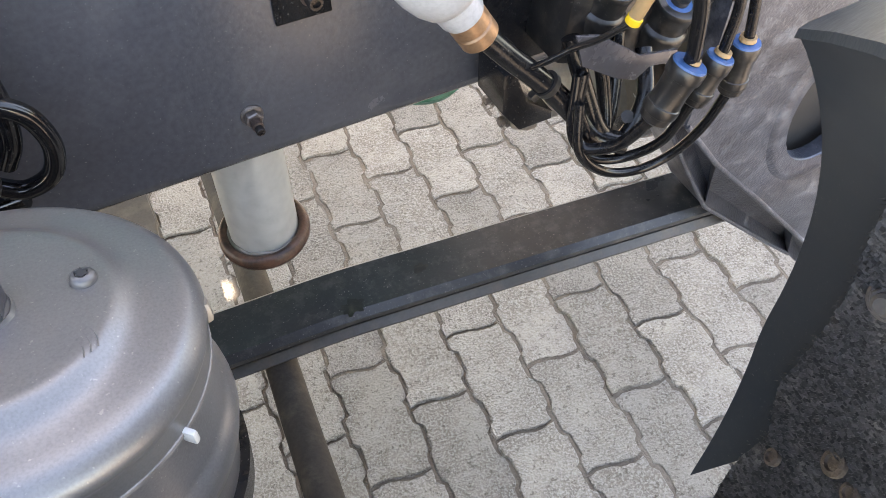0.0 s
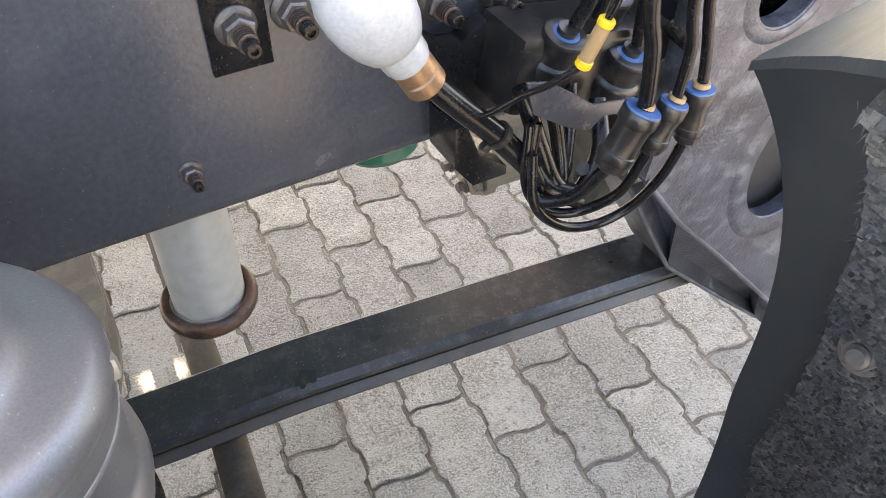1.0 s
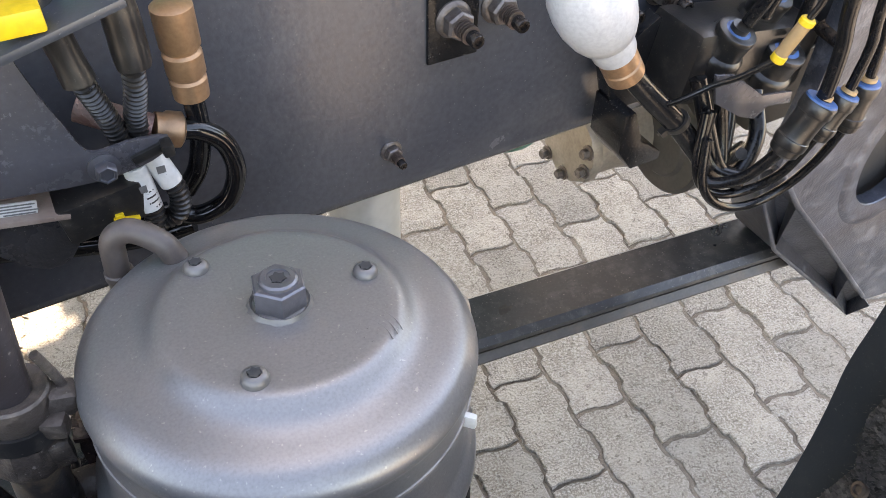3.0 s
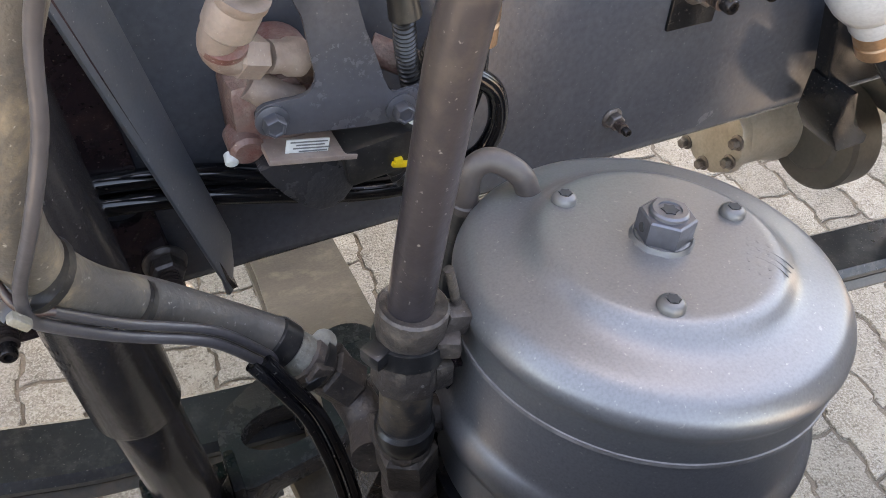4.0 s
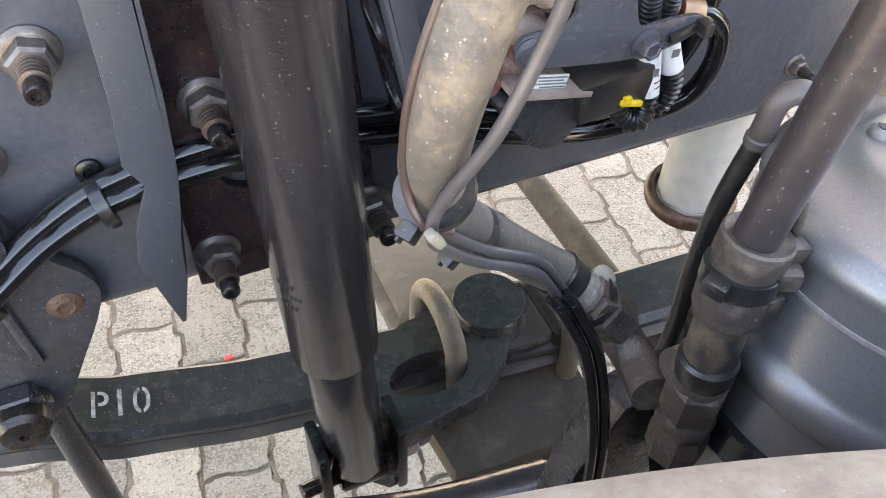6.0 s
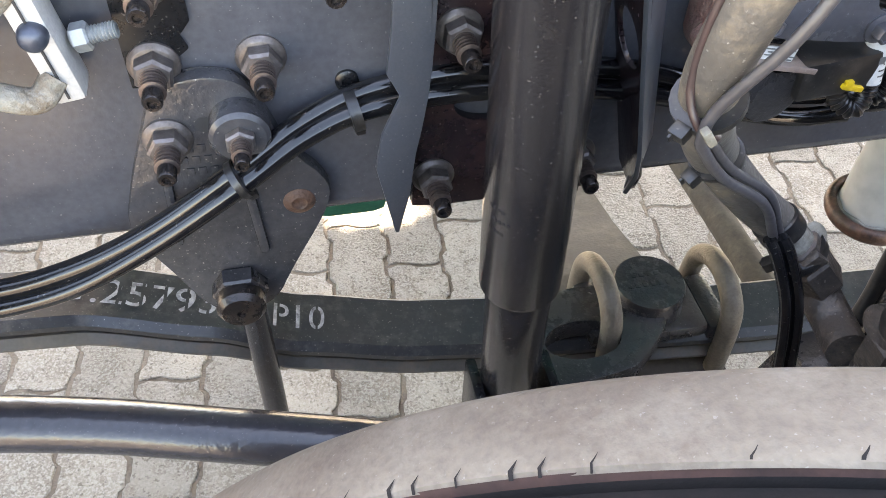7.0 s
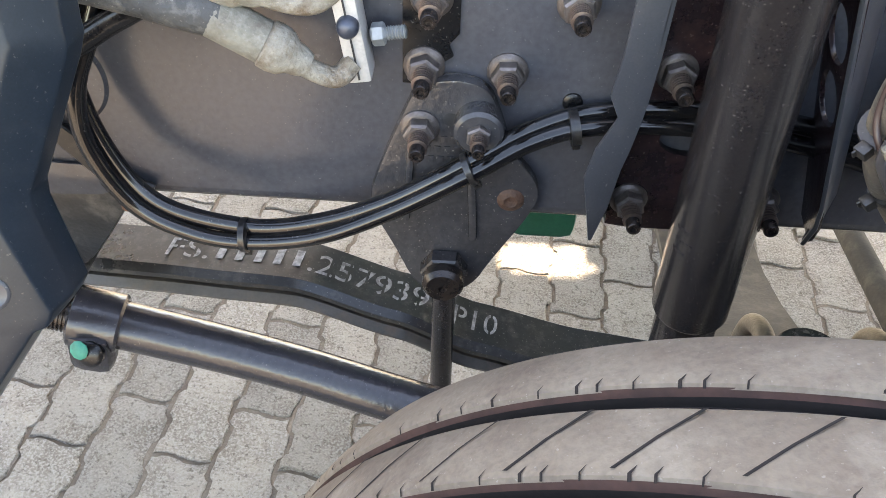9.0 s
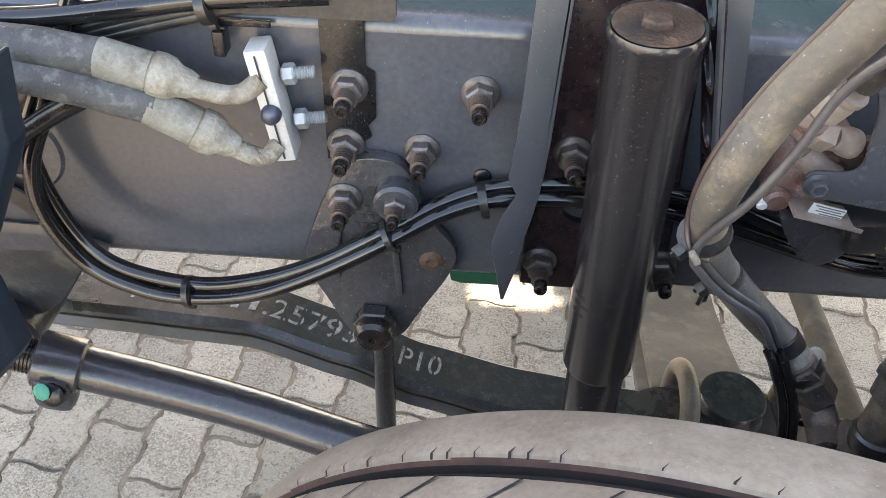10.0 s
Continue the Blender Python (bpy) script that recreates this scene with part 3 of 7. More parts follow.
part("body", lathe([(0.0975, -0.0470), (0.0985, -0.0505), (0.0985, -0.088), (0.1015, -0.092), (0.1050, -0.096), (0.1063, -0.103), (0.1050, -0.112), (0.1015, -0.116), (0.1005, -0.145), (0.1005, -0.20), (0.096, -0.23), (0.05, -0.25), (0, -0.25)], CH, 96), M_CHAMBER, chamber)
part("seam_band", lathe([(0.0982, -0.0468), (0.0997, -0.0475), (0.0997, -0.0498), (0.0982, -0.0506)], CH, 96), M_SEAM, chamber, "pale scratched paint seam")
for bx, by in ((-0.0300, 0.0430), (0.0480, 0.0035), (-0.0273, -0.0430)):
    c = CH @ Matrix.Translation((bx, by, 0))
    sc = part("lid_screw", lathe([(0.0068, -0.001), (0.0068, 0.0010), (0.0062, 0.0030), (0.0048, 0.0044), (0.0034, 0.0048), (0.0031, 0.0046), (0.0030, 0.0022), (0.0, 0.0020)], c, 28), M_SCREW, chamber)
    part("socket", prism([((0.0037 if k % 2 else 0.0025) * math.cos(k * math.pi / 6), (0.0037 if k % 2 else 0.0025) * math.sin(k * math.pi / 6)) for k in range(12)], 0.0016, c @ Matrix.Translation((0, 0, 0.0036))), M_DARK, sc, "dark star socket")
NUT = CH @ Matrix.Rotation(0.3, 4, "Z")
nut = part("release_nut", lathe([(0.0120, 0.0012), (0.0138, 0.0018), (0.0142, 0.0030), (0.0142, 0.0141), (0.0131, 0.0150), (0.0098, 0.0150)], NUT, hexa=True), M_ZINC, chamber, "large hexagonal release nut")
part("washer", lathe([(0.0152, -0.0008), (0.0150, 0.0008), (0.0138, 0.0018), (0.0120, 0.0022)], NUT, 36), M_SCREW, nut)
part("screw", lathe([(0.0098, 0.0145), (0.0096, 0.0166), (0.0085, 0.0176), (0.0060, 0.0176), (0.0058, 0.0168), (0.0036, 0.0168), (0.0032, 0.0125), (0, 0.0125)], CH, 30), M_ZINC, nut)
part("screw_socket", prism([((0.0045 if k % 2 else 0.0032) * math.cos(k * math.pi / 6), (0.0045 if k % 2 else 0.0032) * math.sin(k * math.pi / 6)) for k in range(12)], 0.0020, CH @ Matrix.Translation((0, 0, 0.0152))), M_DARK, nut, "dark star socket")
part("side_hole", lathe([(0.0, 0.0004), (0.0024, 0.0004), (0.0027, -0.0005)], frame_to(NUT @ Vector((-0.01235 * math.cos(radians(30)), 0.01235 * math.sin(radians(30)), 0.0075)), NUT @ Vector((-0.03 * math.cos(radians(30)), 0.03 * math.sin(radians(30)), 0.0075))), 16), M_DARK, nut)
bead = bmesh.new()
rng_d = random.Random(8)
ring_a = []
for k in range(40):
    q = 2 * math.pi * k / 40
    r_q = 0.0153 + 0.0012 * rng_d.random()
    ring_a.append([bead.verts.new(NUT @ Vector((r * math.cos(q), r * math.sin(q), h))) for r, h in ((0.0140, 0.0021), (0.0149, 0.0022 + 0.0006 * rng_d.random()), (r_q, 0.0006), (r_q + 0.0006, -0.0002))])
for p, q in zip(ring_a, ring_a[1:] + ring_a[:1]):
    for k in range(3):
        bead.faces.new((p[k], p[k + 1], q[k + 1], q[k]))
part("paint_bead", bead, M_SCREW, nut, "flaking paint bead round the nut")
# ---- seam dab and clamp lug ----
part("lug", join(box((0.1235, 0.4180, 0.9440), (0.016, 0.016, 0.011), 0.004, Matrix.Rotation(radians(25), 4, "Y")), box((0.1290, 0.4120, 0.9385), (0.011, 0.012, 0.013), 0.004, Matrix.Rotation(radians(-20), 4, "X"))), M_ALUDUST, chamber, "pale dusty clamp lug")
part("paint_dab", box(CH @ Vector((0.0712, -0.0695, -0.051)), (0.012, 0.004, 0.010), 0.0018, Matrix.Rotation(radians(-45), 4, "Z")), M_PWHITE, chamber, "white paint dab")

# ---- ground ----
bm = bmesh.new()
vs = [bm.verts.new(p) for p in ((-300, -300, -0.02), (300, -300, -0.02), (300, 300, -0.02), (-300, 300, -0.02))]
bm.faces.new(vs)
solo("ground", bm, M_PAVER, "sand-filled joints under grey concrete paving", "ground", kind="structure")


# ---- tyre ----
TY = Matrix.Translation((-0.122, 0.2935, 0.496)) @ Matrix.Rotation(radians(-21.35), 4, "Z") @ Matrix.Rotation(radians(-4), 4, "X") @ Matrix.Rotation(radians(90), 4, "X")
wheel = thing("truck_wheel", (-0.15, 0.18, 0.0), "dusty grey-brown truck tyre turned on its steering axle", "wheel")
RIBS = [(0.000, 0.0500, 0.494, 0.501), (0.0620, 0.1120, 0.501, 0.503), (0.1240, 0.172, 0.503, 0.503), (0.184, 0.232, 0.503, 0.501), (0.244, 0.285, 0.501, 0.490)]
part("carcass", lathe([(0.29, 0.03), (0.36, -0.004), (0.42, -0.014), (0.462, -0.010), (0.484, -0.002), (0.4875, 0.006), (0.4875, 0.282), (0.46, 0.30), (0.36, 0.29), (0.29, 0.26)], TY, 160), M_GROOVE, wheel)


def tread_rib(y0, y1, r0, r1, first):
    """One rib of the tread: a ring with shallow sipes cut into its groove edges."""
    bm = bmesh.new()
    n = 480
    rings = []
    for i in range(n):
        a = 2 * math.pi * i / n
        deep = 0.0003 * math.sin(i * 0.21) + 0.0003 * math.sin(i * 0.083)
        prof = ([(r0 - 0.022, y0 - 0.006), (r0 - 0.006, y0 - 0.002), (r0, y0 + 0.006)] if first else [(r0 - 0.0035 - deep, y0 + 0.0006 + deep), (r0 - 0.0008, y0 + 0.004)]) + [((r0 + r1) / 2 + 0.001, (y0 + y1) / 2), (r1 - deep * 0.2, y1 - 0.006), (r1 - 0.0014, y1 - 0.002 - deep), (r1 - 0.0040 - deep, y1 - 0.0006 - deep)]
        rings.append([bm.verts.new(TY @ Vector((r * math.cos(a), r * math.sin(a), y))) for r, y in prof])
    for i in range(n):
        p, q = rings[i], rings[(i + 1) % n]
        for k in range(len(p) - 1):
            bm.faces.new((p[k], p[k + 1], q[k + 1], q[k]))
    return bm


for k, (y0, y1, r0, r1) in enumerate(RIBS):
    part("tread_rib", tread_rib(y0, y1, r0, r1, k == 0), M_TYRE, wheel)
for (y0, y1, r0, r1), (n0, n1, s0, s1) in zip(RIBS, RIBS[1:]):
    part("groove_edge", lathe([(r1 - 0.0032, y1 - 0.0014), (r1 - 0.0075, y1 + 0.0006)], TY, 200, caps=False), M_WALL, wheel, "dusty red-brown groove edge")
    part("tread_groove", lathe([(r1 - 0.0075, y1 + 0.0006), (0.4780, y1 + 0.0022), (0.4780, n0 - 0.0022), (s0 - 0.010, n0 - 0.0008), (s0 - 0.0030, n0 + 0.0012)], TY, 200, caps=False), M_GROOVE, wheel, "dark tread groove")
SIPES = bmesh.new()
for k, (y0, y1, r0, r1) in enumerate(RIBS[1:4]):
    for i in range(56):
        a = 2 * math.pi * (i + 0.3 * k) / 56
        turn_k = 0.085 * (1 if k % 2 == 0 else -1)
        line = [TY @ (Vector((math.cos(a + s * turn_k), math.sin(a + s * turn_k), 0)) * (r0 + (r1 - r0) * s + 0.0011 * (1 - abs(2 * s - 1)) + 0.0004) + Vector((0, 0, y0 + (y1 - y0) * s))) for s in (0.10, 0.2, 0.5, 0.8, 0.90)]
        w = TY.to_3x3() @ Vector((-math.sin(a), math.cos(a), 0)) * (0.0008 + 0.0006 * ((i * 5) % 4) / 3)
        vs = [(SIPES.verts.new(p - w), SIPES.verts.new(p + w)) for p in line]
        for (a1, b1), (a2, b2) in zip(vs, vs[1:]):
            SIPES.faces.new((a1, b1, b2, a2))
for k, (y0, y1, r0, r1) in enumerate(RIBS[:4]):
    for i in range(170):
        if (i * i + i // 3) % 5 == 1:
            continue
        a = 2 * math.pi * (i + 0.5 * k + 0.22 * math.sin(i * 2.1)) / 170
        w = TY.to_3x3() @ Vector((-math.sin(a), math.cos(a), 0)) * (0.0005 + 0.0005 * ((i * 7) % 3) / 2)
        pts = [TY @ Vector((r * math.cos(a + d), r * math.sin(a + d), y)) for y, d, r in ((y1 - 0.0070, -0.006, r1 + 0.0004), (y1 - 0.0050, -0.004, r1 + 0.0003), (y1 - 0.0030, -0.001, r1 - 0.0002), (y1 - 0.0004, 0.0, r1 - 0.0032))]
        vs = [(SIPES.verts.new(p - w * s), SIPES.verts.new(p + w * s)) for p, s in zip(pts, (0.15, 0.6, 1.0, 1.0))]
        for (a1, b1), (a2, b2) in zip(vs, vs[1:]):
            SIPES.faces.new((a1, b1, b2, a2))
sip = part("tread_sipe", SIPES, M_GROOVE, wheel, "dark tread sipes")
sip["kind"] = "stuff"
part("rim", lathe([(0.285, 0.02), (0.292, 0.03), (0.292, 0.26), (0.27, 0.26), (0.25, 0.15), (0.10, 0.13), (0.0, 0.13)], TY, 64), M_STEEL, wheel, "steel wheel rim")


# ---- rail bolts ----
def rail_bolt(stud=0.044, r=0.0172, mat=None, tilt=0.0):
    b = thing("flange_bolt", (0, 0, 0), "dull zinc flange nut on a threaded stud in the chassis rail", "bolt", "bolts on the rail")
    part("flange", lathe([(r, 0.0), (r, 0.002), (r * 0.86, 0.0045), (r * 0.8, 0.005)], None, 32), M_STEEL, b)
    part("nut", lathe([(0.0132, 0.0045), (0.0138, 0.006), (0.0138, 0.0150), (0.0118, 0.0172), (0.0085, 0.0172)], None, hexa=True), M_STEEL, b)
    prof = [(0.0078, 0.016)]
    h = 0.0172
    while h < stud - 0.010:
        prof += [(0.0086, h), (0.0086, h + 0.0011), (0.0057, h + 0.0017), (0.0057, h + 0.0028)]
        h += 0.0034
    prof += [(0.0066, h), (0.0, h + 0.0001)]
    part("stud", lathe(prof, None, 18), M_THREAD, b, "", 24)
    part("stud_tip", lathe([(0.0066, h - 0.0005), (0.0066, stud - 0.0015), (0.0056, stud), (0.0034, stud), (0.0034, stud - 0.003), (0, stud - 0.003)], None, 18), M_BOLTDARK, b, "dark unthreaded stud tip")
    return b


OUT = Matrix.Rotation(radians(90), 4, "X")


def set_bolt(proto, x, z, y=RAIL_Y, turn=0.0, scale=1.0):
    return copy_thing(proto, Matrix.Translation((x, y, z)) @ OUT @ Matrix.Rotation(turn, 4, "Z") @ Matrix.Scale(scale, 4))


proto = rail_bolt()
spots_b = [(-0.489, 0.966, 0.004), (-0.494, 0.906, 0.004), (-0.375, 0.965, 0), (-0.425, 0.902, 0), (-0.290, 0.916, 0.010), (-0.305, 0.784, 0.010), (-0.187, 0.790, 0.010),
           (0.290, 0.926, 0.004), (0.337, 0.926, 0), (0.467, 0.900, 0), (0.526, 0.897, 0)]
proto.matrix_basis = Matrix.Translation((-0.496, RAIL_Y - 0.016, 0.853)) @ OUT
for i, (x, z, dy) in enumerate(spots_b):
    set_bolt(proto, x, z, RAIL_Y - dy, 0.37 * i)
small = set_bolt(proto, 0.229, 0.803, RAIL_Y, 0.2, 0.62)
small["label"] = "small dark flange nut on a stud low on the chassis rail"

# ---- strap plates on the rail ----
solo("strap_plate", prism([(-0.512, 1.028), (-0.474, 1.028), (-0.474, 0.985), (-0.466, 0.980), (-0.466, 0.935), (-0.474, 0.925), (-0.470, 0.915), (-0.505, 0.888), (-0.512, 0.888)], 0.004, on_rail(RAIL_Y), 0.0012), M_BLACK,
     "flat black steel strap bolted to the chassis rail", "plate")
solo("strap_plate", prism([(0.266, 1.03), (0.316, 1.03), (0.316, 0.886), (0.266, 0.886)], 0.004, on_rail(RAIL_Y), 0.0012), M_BLACK, "short black steel backing plate on the chassis rail", "plate")

# ---- stabiliser hanger casting ----
hang = thing("hanger_bracket", (-0.47, RAIL_Y, 0.66), "black painted cast hanger bolted to the rail, holding a stabiliser link", "bracket")
outline = chaikin([(-0.545, 0.765), (-0.530, 0.815), (-0.512, 0.862), (-0.500, 0.892), (-0.470, 0.902), (-0.440, 0.895), (-0.428, 0.870), (-0.415, 0.83), (-0.385, 0.795), (-0.390, 0.765), (-0.425, 0.700), (-0.440, 0.665), (-0.472, 0.648), (-0.500, 0.665), (-0.520, 0.715)], 2)
part("plate", prism(outline, 0.016, on_rail(RAIL_Y), 0.004), M_HANGER, hang)
part("web_rib", join(box((-0.505, RAIL_Y - 0.017, 0.80), (0.007, 0.008, 0.10), 0.003, Matrix.Rotation(radians(3), 4, "Y")), box((-0.447, RAIL_Y - 0.017, 0.775), (0.008, 0.008, 0.09), 0.003, Matrix.Rotation(radians(-4), 4, "Y"))), M_HANGER, hang)
part("spacer", lathe([(0.020, 0.014), (0.021, 0.018), (0.021, 0.034), (0.018, 0.037)], Matrix.Translation((-0.446, RAIL_Y, 0.862)) @ OUT, 32), M_HANGER, hang)
part("spacer_tail", prism(chaikin([(-0.462, 0.862), (-0.430, 0.862), (-0.434, 0.828), (-0.458, 0.828)], 1), 0.006, on_rail(RAIL_Y - 0.014), 0.002), M_HANGER, hang)
part("rivet", lathe([(0.0125, 0.014), (0.0125, 0.0165), (0.009, 0.0185), (0.006, 0.0195), (0.0045, 0.0185), (0, 0.0185)], Matrix.Translation((-0.412, RAIL_Y, 0.779)) @ OUT, 28), M_RUST, hang, "rusty rivet head")
part("blind_hole", lathe([(0.0065, 0.0155), (0.0065, 0.0162), (0, 0.0163)], Matrix.Translation((-0.470, RAIL_Y, 0.862)) @ OUT, 18), M_DARK, hang)
for r_i in range(3):
    for c_i in range(5 - (r_i == 0)):
        part("cast_mark", box((-0.492 + 0.0085 * c_i + 0.003 * r_i, RAIL_Y - 0.0165, 0.842 - 0.0105 * r_i), (0.0055, 0.0015, 0.0065), 0.0004), M_HANGER, hang)
set_bolt(proto, -0.446, 0.862, RAIL_Y - 0.030, 0.5, 0.8)
pin = part("pin_nut", hexagon((-0.470, RAIL_Y - 0.014, 0.694), (-0.470, RAIL_Y - 0.030, 0.692), 0.040, 0.002), M_CAST, hang)
part("pin_head", lathe([(0.020, 0.028), (0.020, 0.042), (0.016, 0.047), (0.004, 0.048), (0.0035, 0.045), (0, 0.045)], Matrix.Translation((-0.470, RAIL_Y, 0.690)) @ OUT, 32), M_BOLTDARK, pin)
link = thing("stabiliser_link", (-0.470, 0.745, 0.40), "dark grey steel stabiliser link rod hanging from its bracket", "link rod")
part("rod", cyl((-0.4709, 0.7560, 0.70), (-0.4680, 0.7560, 0.33), 0.0132, 0.001, 28), M_SHOCK, link)
part("bush", cyl((-0.470, 0.722, 0.694), (-0.470, 0.762, 0.694), 0.022, 0.002, 28), M_CAST, link)

# ---- shock bracket with its two flanges ----
sb = thing("shock_bracket", (-0.24, RAIL_Y, 0.74), "dark painted pressed steel shock bracket with two blade flanges", "bracket")
part("back_plate", prism([(-0.322, 0.752), (-0.300, 0.749), (-0.19, 0.749), (-0.176, 0.752), (-0.205, 1.09), (-0.322, 1.09)], 0.010, on_rail(RAIL_Y), 0.002,
     holes=[(-0.262, 0.850, 0.028, 0.016), (-0.206, 0.850, 0.018, 0.016)]), M_BRACKET, sb)


def blade(points, normal, t):
    """A bent blade: a strip given by its pairs of near and far edge points, thickened along the normal."""
    bm = bmesh.new()
    n = Vector(normal) * t
    rows = [[bm.verts.new(Vector(a)), bm.verts.new(Vector(b)), bm.verts.new(Vector(b) + n), bm.verts.new(Vector(a) + n)] for a, b in points]
    for r, s in zip(rows, rows[1:]):
        for k in range(4):
            bm.faces.new((r[k], r[(k + 1) % 4], s[(k + 1) % 4], s[k]))
    bm.faces.new(rows[0])
    bm.faces.new(list(reversed(rows[-1])))
    bmesh.ops.recalc_face_normals(bm, faces=bm.faces)
    return finish(bm, 0.0012)


part("left_flange", join(
    blade([((-0.339, 0.660, 1.11), (-0.312, 0.660, 1.11)), ((-0.343, 0.660, 0.95), (-0.315, 0.660, 0.95)), ((-0.347, 0.660, 0.914), (-0.317, 0.660, 0.914)), ((-0.338, 0.660, 0.895), (-0.319, 0.660, 0.893)), ((-0.351, 0.660, 0.864), (-0.323, 0.660, 0.866)), ((-0.356, 0.660, 0.835), (-0.327, 0.660, 0.845)), ((-0.350, 0.661, 0.805), (-0.331, 0.661, 0.805)), ((-0.342, 0.663, 0.764), (-0.339, 0.663, 0.764))], (0, 1, 0), 0.004),
    blade([((-0.313, 0.660, 1.11), (-0.310, 0.703, 1.09)), ((-0.318, 0.660, 0.914), (-0.314, 0.703, 0.905)), ((-0.328, 0.661, 0.845), (-0.320, 0.703, 0.84)), ((-0.339, 0.664, 0.770), (-0.330, 0.703, 0.76))], (-1, 0, 0), 0.004)), M_SATIN, sb, "dark satin blade flange")
part("right_flange", join(
    blade([((-0.2207, 0.6232, 1.11), (-0.1925, 0.6472, 1.11)), ((-0.2001, 0.6321, 1.0187), (-0.1772, 0.6552, 1.0315)), ((-0.1760, 0.6425, 0.9120), (-0.1560, 0.6665, 0.9230)), ((-0.1560, 0.6505, 0.8230), (-0.1365, 0.6768, 0.8230)), ((-0.1500, 0.6580, 0.7950), (-0.1385, 0.6770, 0.7950)), ((-0.1475, 0.6725, 0.7640), (-0.1440, 0.6760, 0.7640))], (-0.7, 0.7, 0), 0.004),
    blade([((-0.1925, 0.6472, 1.11), (-0.1960, 0.6520, 1.11)), ((-0.1772, 0.6552, 1.0315), (-0.1800, 0.6600, 1.0315)), ((-0.1560, 0.6665, 0.9230), (-0.1590, 0.6715, 0.92)), ((-0.1365, 0.6768, 0.8230), (-0.1400, 0.6815, 0.83)), ((-0.1440, 0.6760, 0.7650), (-0.1450, 0.6800, 0.765))], (-1, 0, 0), 0.003)), M_SATIN, sb, "dark satin blade flange")
part("hole_plate", prism([(0.0, 0.6250), (0.0, 0.7015), (0.340, 0.7015), (0.352, 0.676), (0.3228, 0.660)], 0.004, Matrix(((0.219, 0, 0.976, -0.2207), (0, 1, 0, 0), (-0.976, 0, 0.219, 1.11), (0, 0, 0, 1))), 0.0010,
     holes=[(0.200, 0.6755, 0.0235, 0.0205), (0.143, 0.6725, 0.0235, 0.0205), (0.086, 0.6690, 0.0235, 0.0205), (0.029, 0.6660, 0.0235, 0.0205)]), M_BRACKET, sb, "perforated bracket web")

# ---- twin air tubes along the rail ----
A_LINE = [(-0.70, 0.70, 1.06), (-0.742, 0.676, 0.955), (-0.768, 0.662, 0.895), (-0.771, 0.658, 0.84), (-0.745, 0.656, 0.782), (-0.700, 0.655, 0.754), (-0.651, 0.655, 0.746), (-0.585, 0.655, 0.757), (-0.520, 0.660, 0.786), (-0.452, 0.668, 0.826), (-0.400, 0.684, 0.852), (-0.345, 0.692, 0.866), (-0.250, 0.694, 0.868), (-0.15, 0.694, 0.852), (-0.05, 0.692, 0.822), (0.0, 0.690, 0.812), (0.035, 0.680, 0.820)]
B_LINE = [(-0.755, 0.692, 0.96), (-0.778, 0.682, 0.90), (-0.762, 0.672, 0.825), (-0.725, 0.666, 0.776), (-0.651, 0.664, 0.757), (-0.585, 0.664, 0.767), (-0.520, 0.668, 0.793), (-0.452, 0.676, 0.834), (-0.400, 0.692, 0.860), (-0.345, 0.700, 0.876), (-0.250, 0.700, 0.882), (-0.15, 0.700, 0.868), (-0.06, 0.698, 0.838), (0.02, 0.698, 0.826)]
solo("air_tube", tube(A_LINE, 0.0078, 16, 10), M_TUBE, "glossy black plastic air tube tied along the chassis rail", "air tube", "air tubes")
solo("air_tube", tube(B_LINE, 0.0078, 16, 10), M_TUBE, "glossy black plastic air tube tied along the chassis rail", "air tube", "air tubes")


def cable_tie(at, along, r=0.014, wide=0.0055):
    """A black cable tie round a bundle, with its square head."""
    t = thing("cable_tie", at, "black plastic cable tie round the tubes", "cable tie", "cable ties")
    m = frame_to(at, Vector(at) + Vector(along))
    part("band", lathe([(r - 0.0012, -wide / 2), (r, -wide / 2), (r, wide / 2), (r - 0.0012, wide / 2)], m, 20), M_RUBBER, t)
    part("head", box(m @ Vector((0.0, -r - 0.002, 0)), (0.008, 0.007, 0.007), 0.001, m.to_3x3().to_4x4()), M_RUBBER, t)
    part("tail", box(m @ Vector((0.002, -r - 0.005, 0)), (0.0015, 0.005, 0.0045), 0.0005, m.to_3x3().to_4x4()), M_RUBBER, t)
    return t


cable_tie((-0.651, 0.659, 0.751), (1, 0, 0.05), 0.0165)
cable_tie((-0.452, 0.671, 0.830), (1, 0.15, 0.5), 0.0150)
cable_tie((-0.366, 0.692, 0.864), (1, 0.1, 0.2), 0.0155, 0.008)
solo("tube_clip", lathe([(0.0085, 0.0), (0.0085, 0.0025), (0.006, 0.004), (0.004, 0.0042), (0.0035, 0.0025), (0, 0.0025)], Matrix.Translation((-0.368, RAIL_Y, 0.8765)) @ OUT, 24), M_BLACK, "dark round clip stud holding the air tubes to the rail", "clip")

